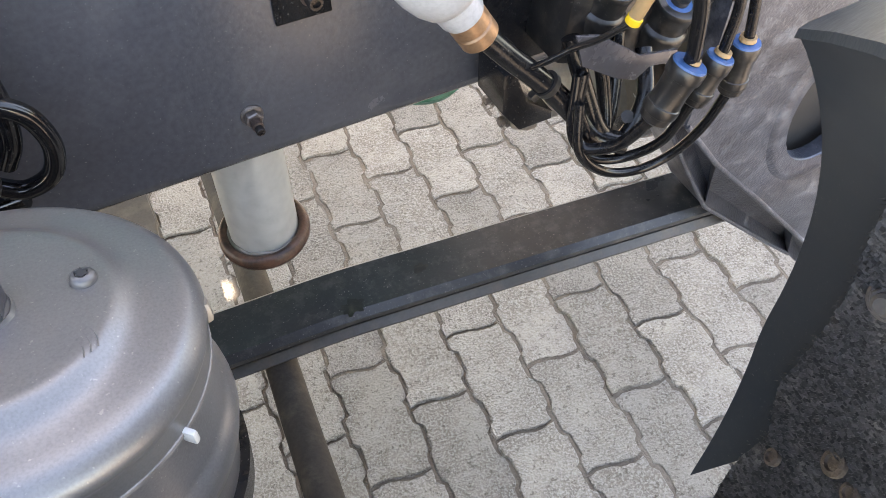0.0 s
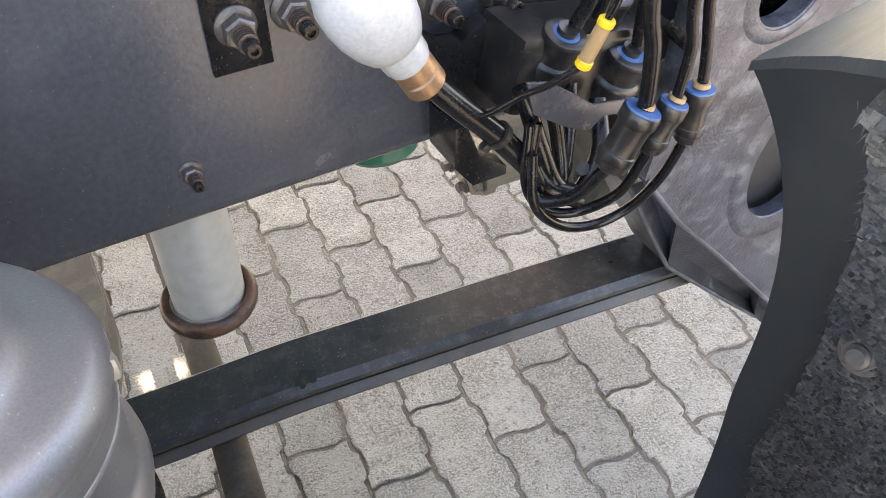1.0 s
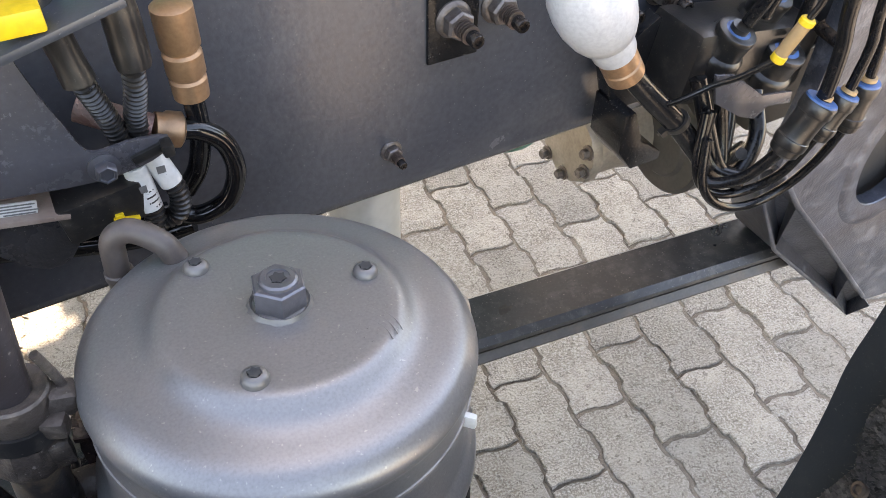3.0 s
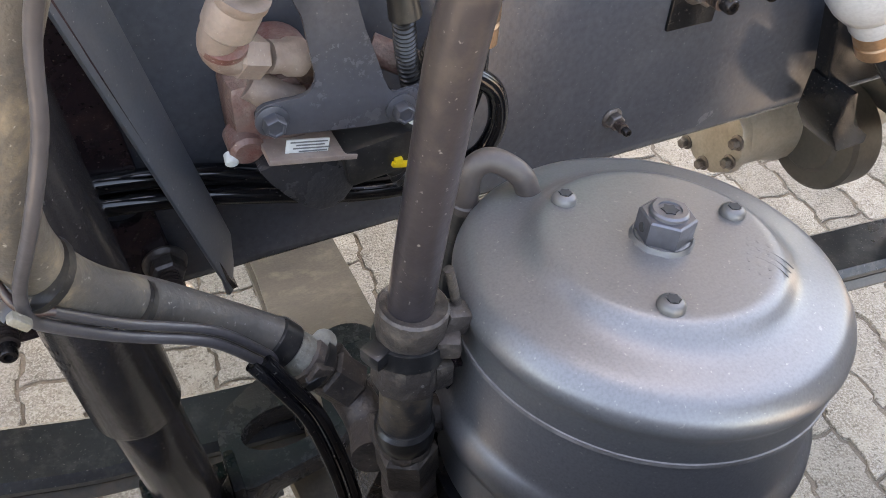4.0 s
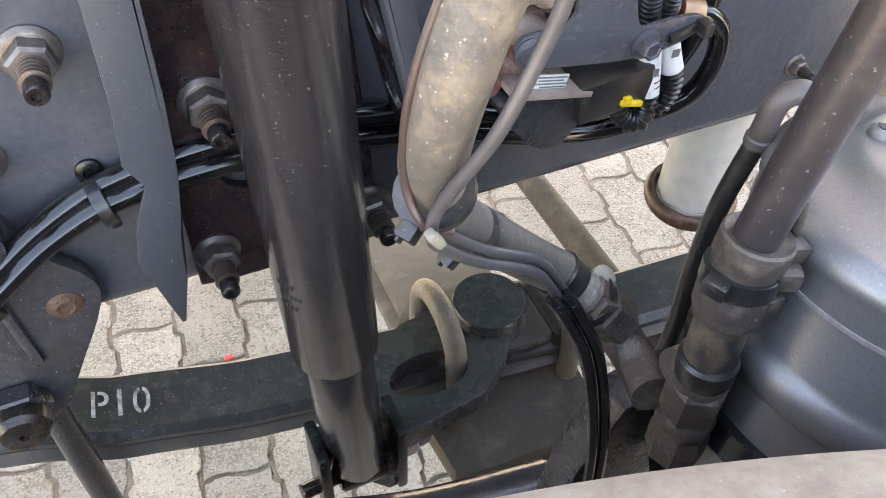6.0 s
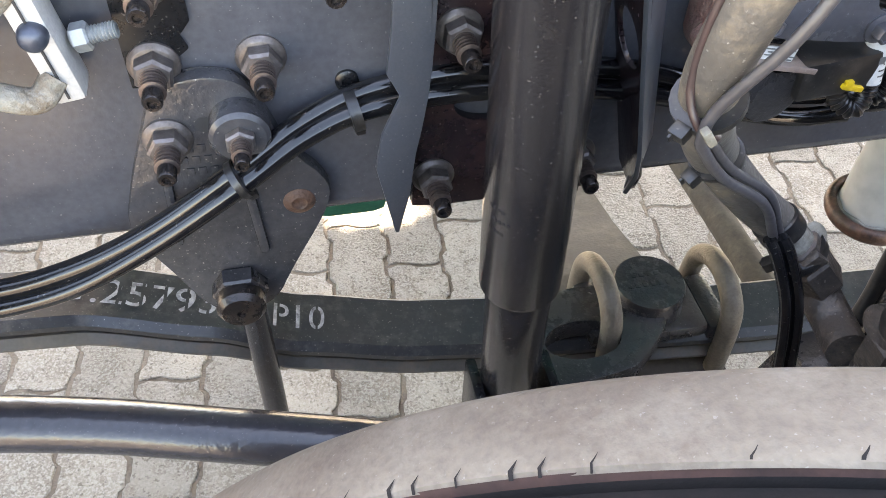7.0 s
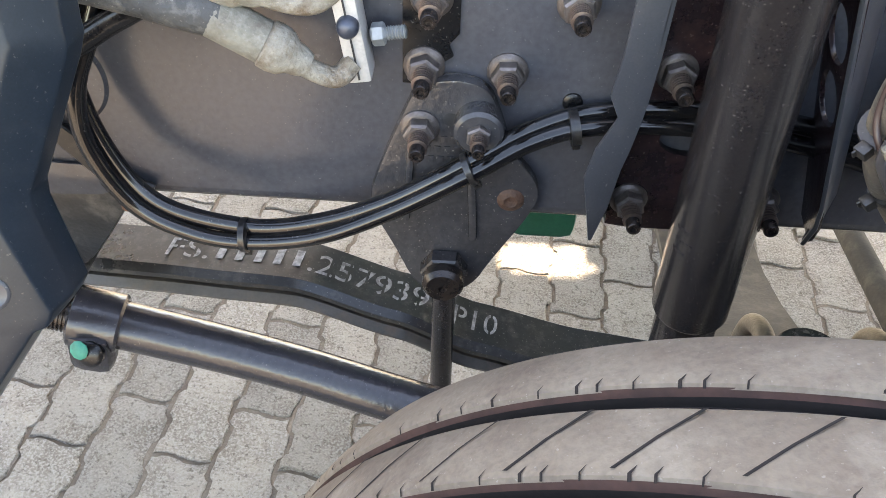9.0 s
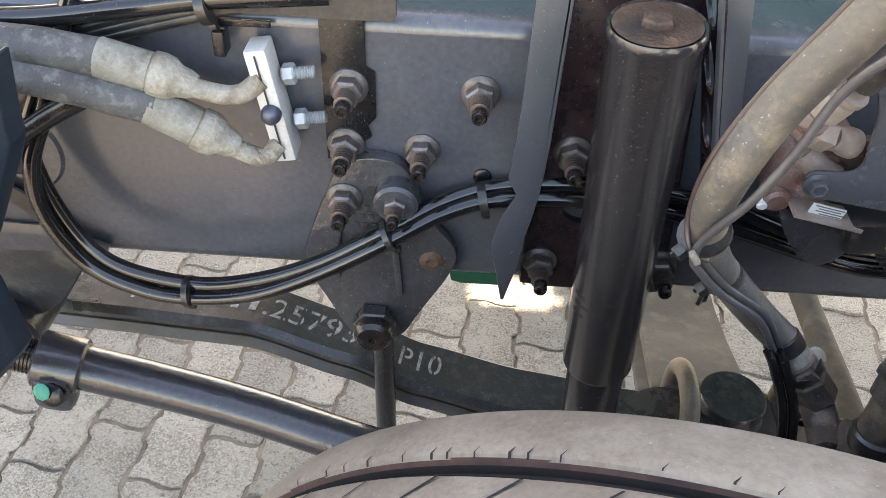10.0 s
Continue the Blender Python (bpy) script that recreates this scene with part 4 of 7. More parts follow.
# ---- aluminium clamp with two corroded hydraulic fittings ----
clamp = thing("hose_clamp_block", (-0.55, 0.70, 0.93), "bare aluminium clamp block holding two corroded hose ends on the rail", "clamp")
cm = Matrix.Translation((-0.551, 0.690, 0.958)) @ Matrix.Rotation(radians(-9), 4, "Y")
part("block", box((0, 0, 0), (0.019, 0.028, 0.108), 0.003, None, 2), M_ALU, clamp)
clamp.children[0].matrix_basis = Matrix.Identity(4)
blk = clamp.children[0]
blk.matrix_basis = Matrix.Translation(-HOME[clamp]) @ cm @ Matrix.Translation(HOME[clamp])
part("clamp_bolt", lathe([(0.0088, 0), (0.0088, 0.004), (0.0078, 0.008), (0.0050, 0.0105), (0.0, 0.0112)], frame_to(cm @ Vector((0, -0.013, -0.004)), cm @ Vector((0, -0.03, -0.004))), 24), M_BLUEBOLT, clamp)
part("split_line", box(cm @ Vector((0, -0.0153, 0)), (0.0014, 0.001, 0.10), 0, cm.to_3x3().to_4x4()), M_DARK, clamp)
for dz in (0.022, -0.022):
    s_ = part("side_stud", lathe([(r, 0.0011 * k) for k in range(27) for r in ((0.0058 if k % 2 else 0.0046),)] + [(0, 0.0297)], frame_to(cm @ Vector((0.012, 0.004, dz)), cm @ Vector((0.042, 0.004, dz))), 18), M_MATBOLT, clamp, "", 24)
    part("side_nut", hexagon(cm @ Vector((0.013, 0.004, dz)), cm @ Vector((0.024, 0.004, dz)), 0.016), M_MATBOLT, s_)
for label_i, (hose_pts, fit_pts) in enumerate((
        ([(-0.98, 0.640, 0.985), (-0.86, 0.655, 1.010), (-0.76, 0.664, 1.012), (-0.680, 0.670, 1.000)], [(-0.684, 0.670, 1.001), (-0.640, 0.672, 0.987), (-0.600, 0.672, 0.974), (-0.575, 0.674, 0.972), (-0.556, 0.680, 0.984)]),
        ([(-0.98, 0.620, 0.945), (-0.86, 0.640, 0.985), (-0.76, 0.655, 0.992), (-0.643, 0.664, 0.962)], [(-0.648, 0.664, 0.963), (-0.609, 0.666, 0.940), (-0.580, 0.668, 0.920), (-0.560, 0.672, 0.912), (-0.548, 0.680, 0.922)]))):
    h = thing("hydraulic_hose", hose_pts[-1], "weathered grey hydraulic hose with a corroded crimped steel end", "hose", "hydraulic hoses")
    part("hose", tube(hose_pts, 0.0165, 20, 10, wobble=0.04), M_GREYHOSE, h)
    e = part("pipe_end", tube(fit_pts, 0.0085, 16, 8), M_CORRODED, h)
    a, b = Vector(fit_pts[0]), Vector(fit_pts[1])
    d = (b - a).normalized()
    part("ferrule", lathe([(0.0165, -0.002), (0.0172, 0), (0.0172, 0.040), (0.015, 0.042)], frame_to(a, b), 28), M_FERRULE, h, "pale crimped ferrule")
    part("collar", lathe([(0.0135, 0), (0.0190, 0.004), (0.0195, 0.012), (0.0180, 0.020), (0.0135, 0.026), (0.012, 0.034), (0.0095, 0.040)], frame_to(a + d * 0.038, a + d * 0.1), 24), M_CORRODED, h)

# ---- thin tubes along the top of the rail ----
solo("upper_tube", tube([(-1.3, 0.69, 1.012), (-0.95, 0.69, 1.016), (-0.77, 0.69, 1.020), (-0.66, 0.69, 1.036), (-0.598, 0.692, 1.046), (-0.50, 0.70, 1.052)], 0.009, 14), M_TUBE, "glossy black tube running along the top of the rail", "air tube", "air tubes")
for o in (0.0, 0.016, 0.030):
    solo("cable", tube([(-0.86, 0.69, 0.912 + o), (-0.78, 0.696, 0.955 + o * 0.8), (-0.70, 0.70, 0.998 + o * 0.5), (-0.60, 0.70, 1.030 + o * 0.3), (-0.55, 0.70, 1.042 + o * 0.2)], 0.0058, 10), M_RUBBER, "thin black cable tied to the upper rail", "cable", "rail cables")
cable_tie((-0.598, 0.694, 1.040), (1, 0, 0.2), 0.016, 0.008)
solo("tube_bracket", join(box((-0.575, 0.703, 1.022), (0.050, 0.004, 0.006), 0.001), box((-0.590, 0.694, 1.010), (0.010, 0.018, 0.022), 0.002)), M_BLACK, "small black steel tube bracket on the rail edge", "bracket")
solo("top_plate", prism([(-0.62, 1.034), (-0.45, 1.034), (-0.446, 1.040), (-0.446, 1.075), (-0.62, 1.075)], 0.004, on_rail(RAIL_Y - 0.014), 0.001), M_AXLE, "dusty steel plate lying over the rail top edge", "plate")
solo("rail_reinforcement", prism([(-1.5, 0.716), (-0.80, 0.748), (-0.775, 0.764), (-0.775, 0.782), (-1.5, 0.80)], 0.004, on_rail(RAIL_Y - 0.001), 0.001), M_RAIL, "pressed steel reinforcement along the lower rail edge", "plate")

hole = thing("rail_hole", (-0.815, RAIL_Y, 0.873), "dark round opening in the chassis rail with a flanged rim", "opening")
part("rim", lathe([(0.026, 0.0), (0.028, 0.0025), (0.046, 0.0030), (0.049, 0.0)], Matrix.Translation((-0.815, RAIL_Y, 0.873)) @ OUT, 44, caps=False), M_RAIL, hole)
part("inside", lathe([(0.0, 0.0012), (0.0272, 0.0012)], Matrix.Translation((-0.815, RAIL_Y, 0.873)) @ OUT, 36, caps=False), M_DARK, hole, "dark inside of the opening")
solo("flat_strap", strap([(-0.905, 0.7035, 0.870), (-0.828, 0.7035, 0.828), (-0.783, 0.7035, 0.775), (-0.748, 0.7035, 0.757)], 0.006, 0.022), M_RUBBER, "flat black rubber strap slanting across the rail", "strap")

# ---- front spring bracket ----
fb = thing("spring_bracket", (-0.92, 0.80, 0.50), "grey dusty cast spring bracket under the rail", "bracket")
part("casting", prism(chaikin([(-1.10, 0.745), (-0.80, 0.735), (-0.80, 0.700), (-0.818, 0.672), (-0.848, 0.628), (-0.872, 0.600), (-0.905, 0.580), (-0.96, 0.575), (-1.10, 0.60)], 1), 0.10, on_rail(0.86), 0.006), M_AXLECAST, fb)
part("bolt", cyl((-0.802, 0.758, 0.728), (-0.802, 0.758, 0.690), 0.009, 0.002), M_RUST, fb)
part("eye", cyl((-0.93, 0.735, 0.575), (-0.93, 0.865, 0.575), 0.040, 0.004, 36), M_AXLECAST, fb)

solo("air_tube", tube([(-0.900, 0.720, 0.935), (-0.865, 0.720, 0.876), (-0.8387, 0.720, 0.8329), (-0.8258, 0.720, 0.8121), (-0.7997, 0.716, 0.7700), (-0.775, 0.708, 0.745), (-0.735, 0.696, 0.735)], 0.0085, 16, 10), M_TUBE, "glossy black plastic air tube slanting down behind the arch panel", "air tube", "air tubes")
solo("air_tube", tube([(-0.860, 0.655, 0.862), (-0.815, 0.658, 0.890), (-0.7786, 0.660, 0.9174), (-0.762, 0.660, 0.9305), (-0.7312, 0.662, 0.951), (-0.6975, 0.664, 0.9708), (-0.655, 0.690, 0.995)], 0.0095, 16, 10), M_CABLE, "black plastic tube passing behind the hydraulic hoses", "air tube", "air tubes")

# ---- drag link ----
drag = thing("drag_link", (-0.70, 0.635, 0.55), "glossy dark grey tubular steering drag link with a clamped end", "drag link")
part("tube", tube([(-0.8263, 0.6861, 0.590), (-0.7200, 0.6870, 0.5590), (-0.6174, 0.6790, 0.5360), (-0.5100, 0.6570, 0.5220), (-0.4101, 0.6309, 0.5186), (-0.3000, 0.5920, 0.5260), (-0.2032, 0.5561, 0.5400), (-0.09, 0.530, 0.560)], 0.0262, 36, 10), M_GLOSS, drag)
part("flex_sleeve", tube([(-0.095, 0.532, 0.562), (-0.06, 0.526, 0.566), (-0.03, 0.517, 0.570)], 0.021, 20, 8, ribs=0.006, rib_depth=0.003), M_ALU, drag, "ribbed silver sleeve")
clampm = frame_to((-0.8600, 0.6830, 0.6020), (-0.8000, 0.6865, 0.5825))
cl = part("end_clamp", join(lathe([(0.029, 0.0), (0.0330, 0.003), (0.0330, 0.050), (0.030, 0.053)], clampm, 36), box((-0.8360, 0.6630, 0.5760), (0.046, 0.036, 0.054), 0.014, Matrix.Rotation(radians(8), 4, "Y"))), M_GLOSS, drag)
part("clamp_bolt", lathe([(0.014, 0), (0.014, 0.006), (0.010, 0.009), (0, 0.010)], frame_to((-0.8290, 0.6460, 0.5860), (-0.8290, 0.630, 0.5940)), 24), M_BLACK, cl)
part("paint_mark", lathe([(0.0100, 0.0), (0.0105, 0.0015), (0.0075, 0.0035), (0, 0.004)], frame_to((-0.8370, 0.6400, 0.5960), (-0.8400, 0.6235, 0.6050)), 9), M_GREENDAB, cl, "green paint mark")
part("thread", tube([(-0.935, 0.679, 0.626), (-0.895, 0.681, 0.613), (-0.856, 0.683, 0.601)], 0.021, 20, 8, ribs=0.004, rib_depth=0.002), M_BOLTDARK, drag)

# ---- left wheel arch panel ----
arch = thing("wheel_arch_panel", (-0.86, 0.40, 0.60), "dark grey moulded plastic wheel arch panel with a stepped edge", "mudguard")
ARCH_EDGE = [(-0.707, 1.055), (-0.706, 1.028), (-0.705, 1.007), (-0.704, 0.999), (-0.707, 0.988), (-0.734, 0.917), (-0.734, 0.905), (-0.719, 0.847), (-0.722, 0.842), (-0.734, 0.837), (-0.795, 0.754)]
ARCH_STEP = [(-0.729, 1.057), (-0.728, 1.031), (-0.726, 1.012), (-0.725, 1.009), (-0.727, 1.003), (-0.752, 0.931), (-0.75, 0.922), (-0.725, 0.847), (-0.729, 0.84), (-0.737, 0.838), (-0.797, 0.758)]


def arch_y(x, z, out=0.0):
    return 0.511 + 0.45 * (x + 0.720) + 0.35 * (z - 0.918) - out


def arch_sheet():
    """A stepped plate: a turned-back rim, a sloping facet and a raised flat that runs on outwards."""
    bm = bmesh.new()
    rows = []
    for (x, z), (u, w) in zip(ARCH_EDGE, ARCH_STEP):
        rows.append([bm.verts.new(p) for p in ((x + 0.003, arch_y(x, z) + 0.02, z), (x, arch_y(x, z), z), (u, arch_y(u, w, 0.016), w), (u - 0.010, arch_y(u - 0.010, w, 0.0165), w), (u - 0.16, arch_y(u - 0.16, w, 0.0165), w), (u - 0.5, arch_y(u - 0.5, w, 0.0), w))])
    for a, b in zip(rows, rows[1:]):
        for k in range(len(a) - 1):
            bm.faces.new((a[k], a[k + 1], b[k + 1], b[k]))
    bmesh.ops.recalc_face_normals(bm, faces=bm.faces)
    bmesh.ops.solidify(bm, geom=bm.faces[:], thickness=0.004)
    return finish(bm, 0.0030, 3, 14)


part("panel", arch_sheet(), M_ARCH, arch, "", 50)
part("stay", cyl((-1.0, arch_y(-1.0, 0.95) - 0.004, 0.95), (-1.0, RAIL_Y + 0.001, 0.95), 0.012, 0.001), M_BLACK, arch)
for x, z in ((-0.739, 1.016), (-0.752, 0.869)):
    y = arch_y(x, z, 0.0165) - 0.0042
    part("rivet", lathe([(0.0118, -0.004), (0.0118, 0.0010), (0.0110, 0.0016), (0.0096, 0.0018), (0.0088, 0.0013), (0, 0.0012)], frame_to((x, y, z), (x + 0.45, y - 1.0, z + 0.35)), 22), M_SATIN, arch)


# ---- axle, spring pad and U-bolts ----
axle = thing("front_axle", (0.0, 0.75, 0.34), "dusty forged steel front axle beam under the spring", "axle")


def beam(path, prof):
    bm = bmesh.new()
    rings = []
    for i, (p, sx, sz) in enumerate(path):
        rings.append([bm.verts.new((p[0] + x * sx, p[1], p[2] + z * sz)) for x, z in prof])
    n = len(prof)
    for a, b in zip(rings, rings[1:]):
        for i in range(n):
            bm.faces.new((a[i], a[(i + 1) % n], b[(i + 1) % n], b[i]))
    bm.faces.new(rings[0])
    bm.faces.new(list(reversed(rings[-1])))
    bmesh.ops.recalc_face_normals(bm, faces=bm.faces)
    return finish(bm, 0.004)


I_PROF = [(-0.5, 0.0), (0.5, 0.0), (0.5, -0.18), (0.16, -0.26), (0.16, -0.74), (0.5, -0.82), (0.5, -1.0), (-0.5, -1.0), (-0.5, -0.82), (-0.16, -0.74), (-0.16, -0.26), (-0.5, -0.18)]
part("beam", beam([((-0.005, 0.56, 0.355), 0.15, 0.09), ((-0.005, 0.88, 0.355), 0.15, 0.09), ((0.0, 0.96, 0.335), 0.15, 0.10), ((0.02, 1.10, 0.265), 0.15, 0.10), ((0.03, 1.22, 0.225), 0.15, 0.10), ((0.03, 2.0, 0.225), 0.15, 0.10)], I_PROF), M_AXLE, axle)
part("seat_plate", prism(chaikin([(-0.128, 0.905), (0.090, 0.895), (0.080, 0.70), (0.074, 0.655), (0.04, 0.640), (-0.105, 0.642), (-0.122, 0.655)], 1), 0.035, pose(0, 0, 0.355), 0.006), M_AXLE, axle, "dusty cast spring seat")

pad = thing("spring_pad", (-0.02, 0.785, 0.45), "black cast spring pad with a round boss and shock arm", "spring pad")
part("boss", lathe([(0.050, 0.444), (0.048, 0.462), (0.043, 0.470), (0.043, 0.494), (0.041, 0.497), (0.0, 0.497)], pose(-0.020, 0.785, 0), 44), M_CAST, pad)
part("saddle", join(box((-0.02, 0.778, 0.455), (0.125, 0.092, 0.022), 0.007), box((-0.085, 0.782, 0.452), (0.03, 0.085, 0.03), 0.009), box((0.055, 0.770, 0.452), (0.03, 0.085, 0.03), 0.009)), M_CAST, pad)
ARM = chaikin([(-0.190, 0.697), (-0.185, 0.763), (-0.147, 0.790), (-0.113, 0.808), (-0.050, 0.795), (-0.010, 0.745), (-0.025, 0.722), (-0.068, 0.685), (-0.085, 0.681), (-0.140, 0.673), (-0.180, 0.667)], 2)
part("arm", prism(ARM, 0.030, pose(0, 0, 0.452), 0.007, holes=[(-0.119, 0.729, 0.045, 0.026)]), M_CAST, pad)
part("arm_foot", strap([(-0.172, 0.688, 0.470), (-0.186, 0.680, 0.462), (-0.196, 0.674, 0.440), (-0.198, 0.672, 0.410)], 0.040, 0.022), M_CAST, pad)
for i in range(6):
    part("boss_mark", box((-0.046 + 0.0095 * i, 0.782, 0.4974), (0.006, 0.0075, 0.0012), 0.0003), M_CAST, pad)
for i in range(4):
    part("boss_mark", box((-0.036 + 0.0095 * i, 0.797, 0.4974), (0.006, 0.006, 0.0012), 0.0003), M_CAST, pad)
part("shock_fork", join(box((-0.262, 0.668, 0.480), (0.012, 0.050, 0.110), 0.005), box((-0.182, 0.672, 0.470), (0.012, 0.050, 0.110), 0.005), box((-0.215, 0.705, 0.450), (0.09, 0.03, 0.05), 0.008)), M_BLACK, pad)
fork_bolt = part("fork_bolt", cyl((-0.285, 0.665, 0.452), (-0.140, 0.684, 0.440), 0.0085, 0.001), M_BOLTDARK, pad)
part("fork_nut", hexagon((-0.174, 0.6795, 0.4425), (-0.156, 0.682, 0.441), 0.026), M_TANFIT, fork_bolt, "dusty hexagonal nut")
part("thread_end", lathe([(r, 0.0014 * k + d) for k in range(13) for r, d in ((0.0096, 0), (0.0096, 0.0005), (0.0082, 0.0009))] + [(0.0, 0.0186)], frame_to((-0.157, 0.6818, 0.4411), (-0.130, 0.6853, 0.4388)), 20), M_MATBOLT, fork_bolt, "bright threaded bolt end", 24)

for x, y0, y1 in ((-0.083, 0.733, 0.838), (0.060, 0.722, 0.826)):
    u = thing("u_bolt", (x, (y0 + y1) / 2, 0.38), "dusty tan steel U-bolt clamping the spring to the axle", "U-bolt", "U-bolts")
    mid, rr = (y0 + y1) / 2, (y1 - y0) / 2
    pts = [(x + 0.004, y0, 0.330), (x + 0.003, y0, 0.40), (x, y0, 0.462)] + [(x, mid - rr * math.cos(math.pi * k / 6), 0.468 + rr * 0.95 * math.sin(math.pi * k / 6)) for k in range(1, 6)] + [(x, y1, 0.462), (x, y1, 0.40), (x, y1, 0.330)]
    part("bar", tube(pts, 0.0125, 20, 8), M_UBOLT, u)
    part("nut", hexagon((x + 0.004, y0, 0.320), (x + 0.004, y0, 0.345), 0.034), M_BOLTDARK, u)

# ---- large coolant hose with cables ----
bigh = thing("air_hose", (-0.24, 0.468, 0.98), "thick dusty rubber hose bent round beside the shock absorber", "hose", "thick hoses")
part("hose", tube([(-0.1150, 0.4210, 1.3760), (-0.1416, 0.4337, 1.3091), (-0.1694, 0.4471, 1.2382), (-0.1954, 0.4601, 1.1718), (-0.2199, 0.4690, 1.1159), (-0.2350, 0.4700, 1.0701), (-0.2371, 0.4780, 1.0272), (-0.2240, 0.4890, 0.9890), (-0.2000, 0.5040, 0.9540), (-0.1660, 0.5100, 0.9150), (-0.1420, 0.5070, 0.8940)], 0.0140, 28, 12, r_end=0.0122), M_MUDHOSE, bigh)
HE, HF = Vector((-0.1480, 0.5080, 0.8990)), Vector((-0.1090, 0.4890, 0.8540))
end_at = lambda d: HE + (HF - HE).normalized() * d
part("end_band", lathe([(0.0124, 0), (0.0138, 0.001), (0.0138, 0.012), (0.0124, 0.013)], frame_to(HE, HF), 30), M_RUBBER, bigh, "black end band")
part("ferrule", lathe([(0.0126, 0), (0.0128, 0.010), (0.012, 0.013)], frame_to(end_at(0.013), HF), 28), M_FERRULE, bigh)
part("adapter_clip", join(lathe([(0.0125, 0), (0.0150, 0.002), (0.0150, 0.010), (0.0125, 0.012)], frame_to(end_at(0.022), HF), 9), box(end_at(0.028) + Vector((0.002, -0.014, 0.004)), (0.012, 0.006, 0.012), 0.002, Matrix.Rotation(radians(38), 4, "Y"))), M_DUSTFIT, bigh, "dusty plastic end clip")
part("clip_slot", box(end_at(0.028) + Vector((-0.003, -0.0152, 0.003)), (0.007, 0.005, 0.0024), 0.0005, Matrix.Rotation(radians(-20), 4, "Y")), M_DARK, bigh)
part("adapter_neck", lathe([(0.0105, 0), (0.0105, 0.012)], frame_to(end_at(0.032), HF), 20), M_DUSTFIT, bigh)
part("adapter_nut", hexagon(end_at(0.040), end_at(0.062), 0.0255, 0.002), M_DUSTFIT, bigh, "dusty hexagonal adapter")
part("clip_eye", lathe([(0.0040, 0), (0.0072, 0.001), (0.0072, 0.005), (0.0040, 0.006)], frame_to(end_at(0.034) + Vector((0.006, 0.006, 0.010)), end_at(0.034) + Vector((0.010, -0.004, 0.030))), 20), M_FERRULE, bigh)
UPPER = [(-0.1040, 0.3590, 1.3760), (-0.1377, 0.3834, 1.2933), (-0.1706, 0.4102, 1.2088), (-0.2020, 0.4420, 1.1437), (-0.2140, 0.4486, 1.0972), (-0.2270, 0.4510, 1.0620), (-0.2410, 0.4620, 1.0250)]
LOWER = [(-0.2430, 0.4640, 1.0080), (-0.2370, 0.4670, 0.9960), (-0.2155, 0.4758, 0.9694), (-0.1811, 0.4830, 0.9400), (-0.1602, 0.4900, 0.9060), (-0.1420, 0.4950, 0.8720)]
shift = lambda pts, dx, dy, dz: [(x + dx, y + dy, z + dz) for x, y, z in pts]
solo("sensor_cable", tube(UPPER + LOWER, 0.0027, 12, 10), M_GREYCABLE, "thin grey sensor cable tied along the thick hose", "cable", "sensor cables")
solo("sensor_cable", tube([(-0.1290, 0.4240, 1.3760), (-0.1556, 0.4370, 1.3091), (-0.1834, 0.4500, 1.2382), (-0.2094, 0.4630, 1.1718), (-0.2335, 0.4710, 1.1159), (-0.2485, 0.4720, 1.0701), (-0.2500, 0.4730, 1.0300), (-0.2450, 0.4660, 1.0120), (-0.2340, 0.4660, 1.0050)], 0.0019, 12, 10), M_REDCABLE, "thin red-brown sensor cable tied along the thick hose", "cable", "sensor cables")
solo("sensor_cable", tube([(-0.2420, 0.4680, 1.0120)] + shift(LOWER[1:], 0.0036, 0.0030, 0.0034), 0.0024, 12, 10), M_GREYCABLE, "thin grey sensor cable tied under the thick hose", "cable", "sensor cables")
for o in (-0.0035, 0.0045):
    solo("lower_cable", tube([(-0.1600 + o, 0.4880, 0.9060), (-0.1533 + o, 0.4832, 0.8940), (-0.1379 + o, 0.4770, 0.8573), (-0.1290 + o, 0.4690, 0.8115), (-0.1240 + o, 0.4620, 0.7614), (-0.1200 + o, 0.4600, 0.70), (-0.118 + o, 0.4600, 0.62)], 0.0036, 12, 10), M_TUBE, "glossy black cable hanging from the hose end", "cable", "sensor cables")
cable_tie((-0.2360, 0.4780, 1.0160), (0.45, 0.25, -0.85), 0.0165, 0.004)
cable_tie((-0.2080, 0.4970, 0.9640), (0.55, 0.15, -0.8), 0.0138, 0.003)
solo("tie_end", box((-0.2450, 0.4570, 1.0140), (0.004, 0.005, 0.009), 0.001, Matrix.Rotation(radians(-35), 4, "Y")), M_FERRULE, "white cut end of a cable tie", "cable tie")
cable_tie(tuple(end_at(0.031) + Vector((0, -0.001, 0))), tuple(HF - HE), 0.0165, 0.005)

# ---- upright hose with fitting and tee ----
vh = thing("upright_hose", (-0.092, 0.442, 0.93), "upright dusty black rubber hose in a plastic clip", "hose", "thick hoses")
part("hose", tube([(-0.0200, 0.4080, 1.36), (-0.0501, 0.4257, 1.2101), (-0.0729, 0.4373, 1.1261), (-0.0844, 0.4416, 1.0411), (-0.0956, 0.4421, 0.9529), (-0.0985, 0.4415, 0.930)], 0.0109, 24, 10), M_HOSECLEAN, vh)


def hose_axis(z):
    d = max(0.0, 0.9529 - z)
    return Vector((-0.0941 - min(d, 0.063) * 0.110 + max(0.0, d - 0.063) * 0.05 + (z - 0.9529 + d) * 0.127, 0.4421 - min(d, 0.063) * 0.15, z))


def collar(z0, z1, profile, segs=28, hexa=False):
    """A turned piece on the hose's axis from z0 down to z1, its profile in radius and share of the length."""
    a, b = hose_axis(z0), hose_axis(z1)
    d = (b - a).length
    return lathe([(r, k * d) for r, k in profile], frame_to(a, b), segs, hexa)


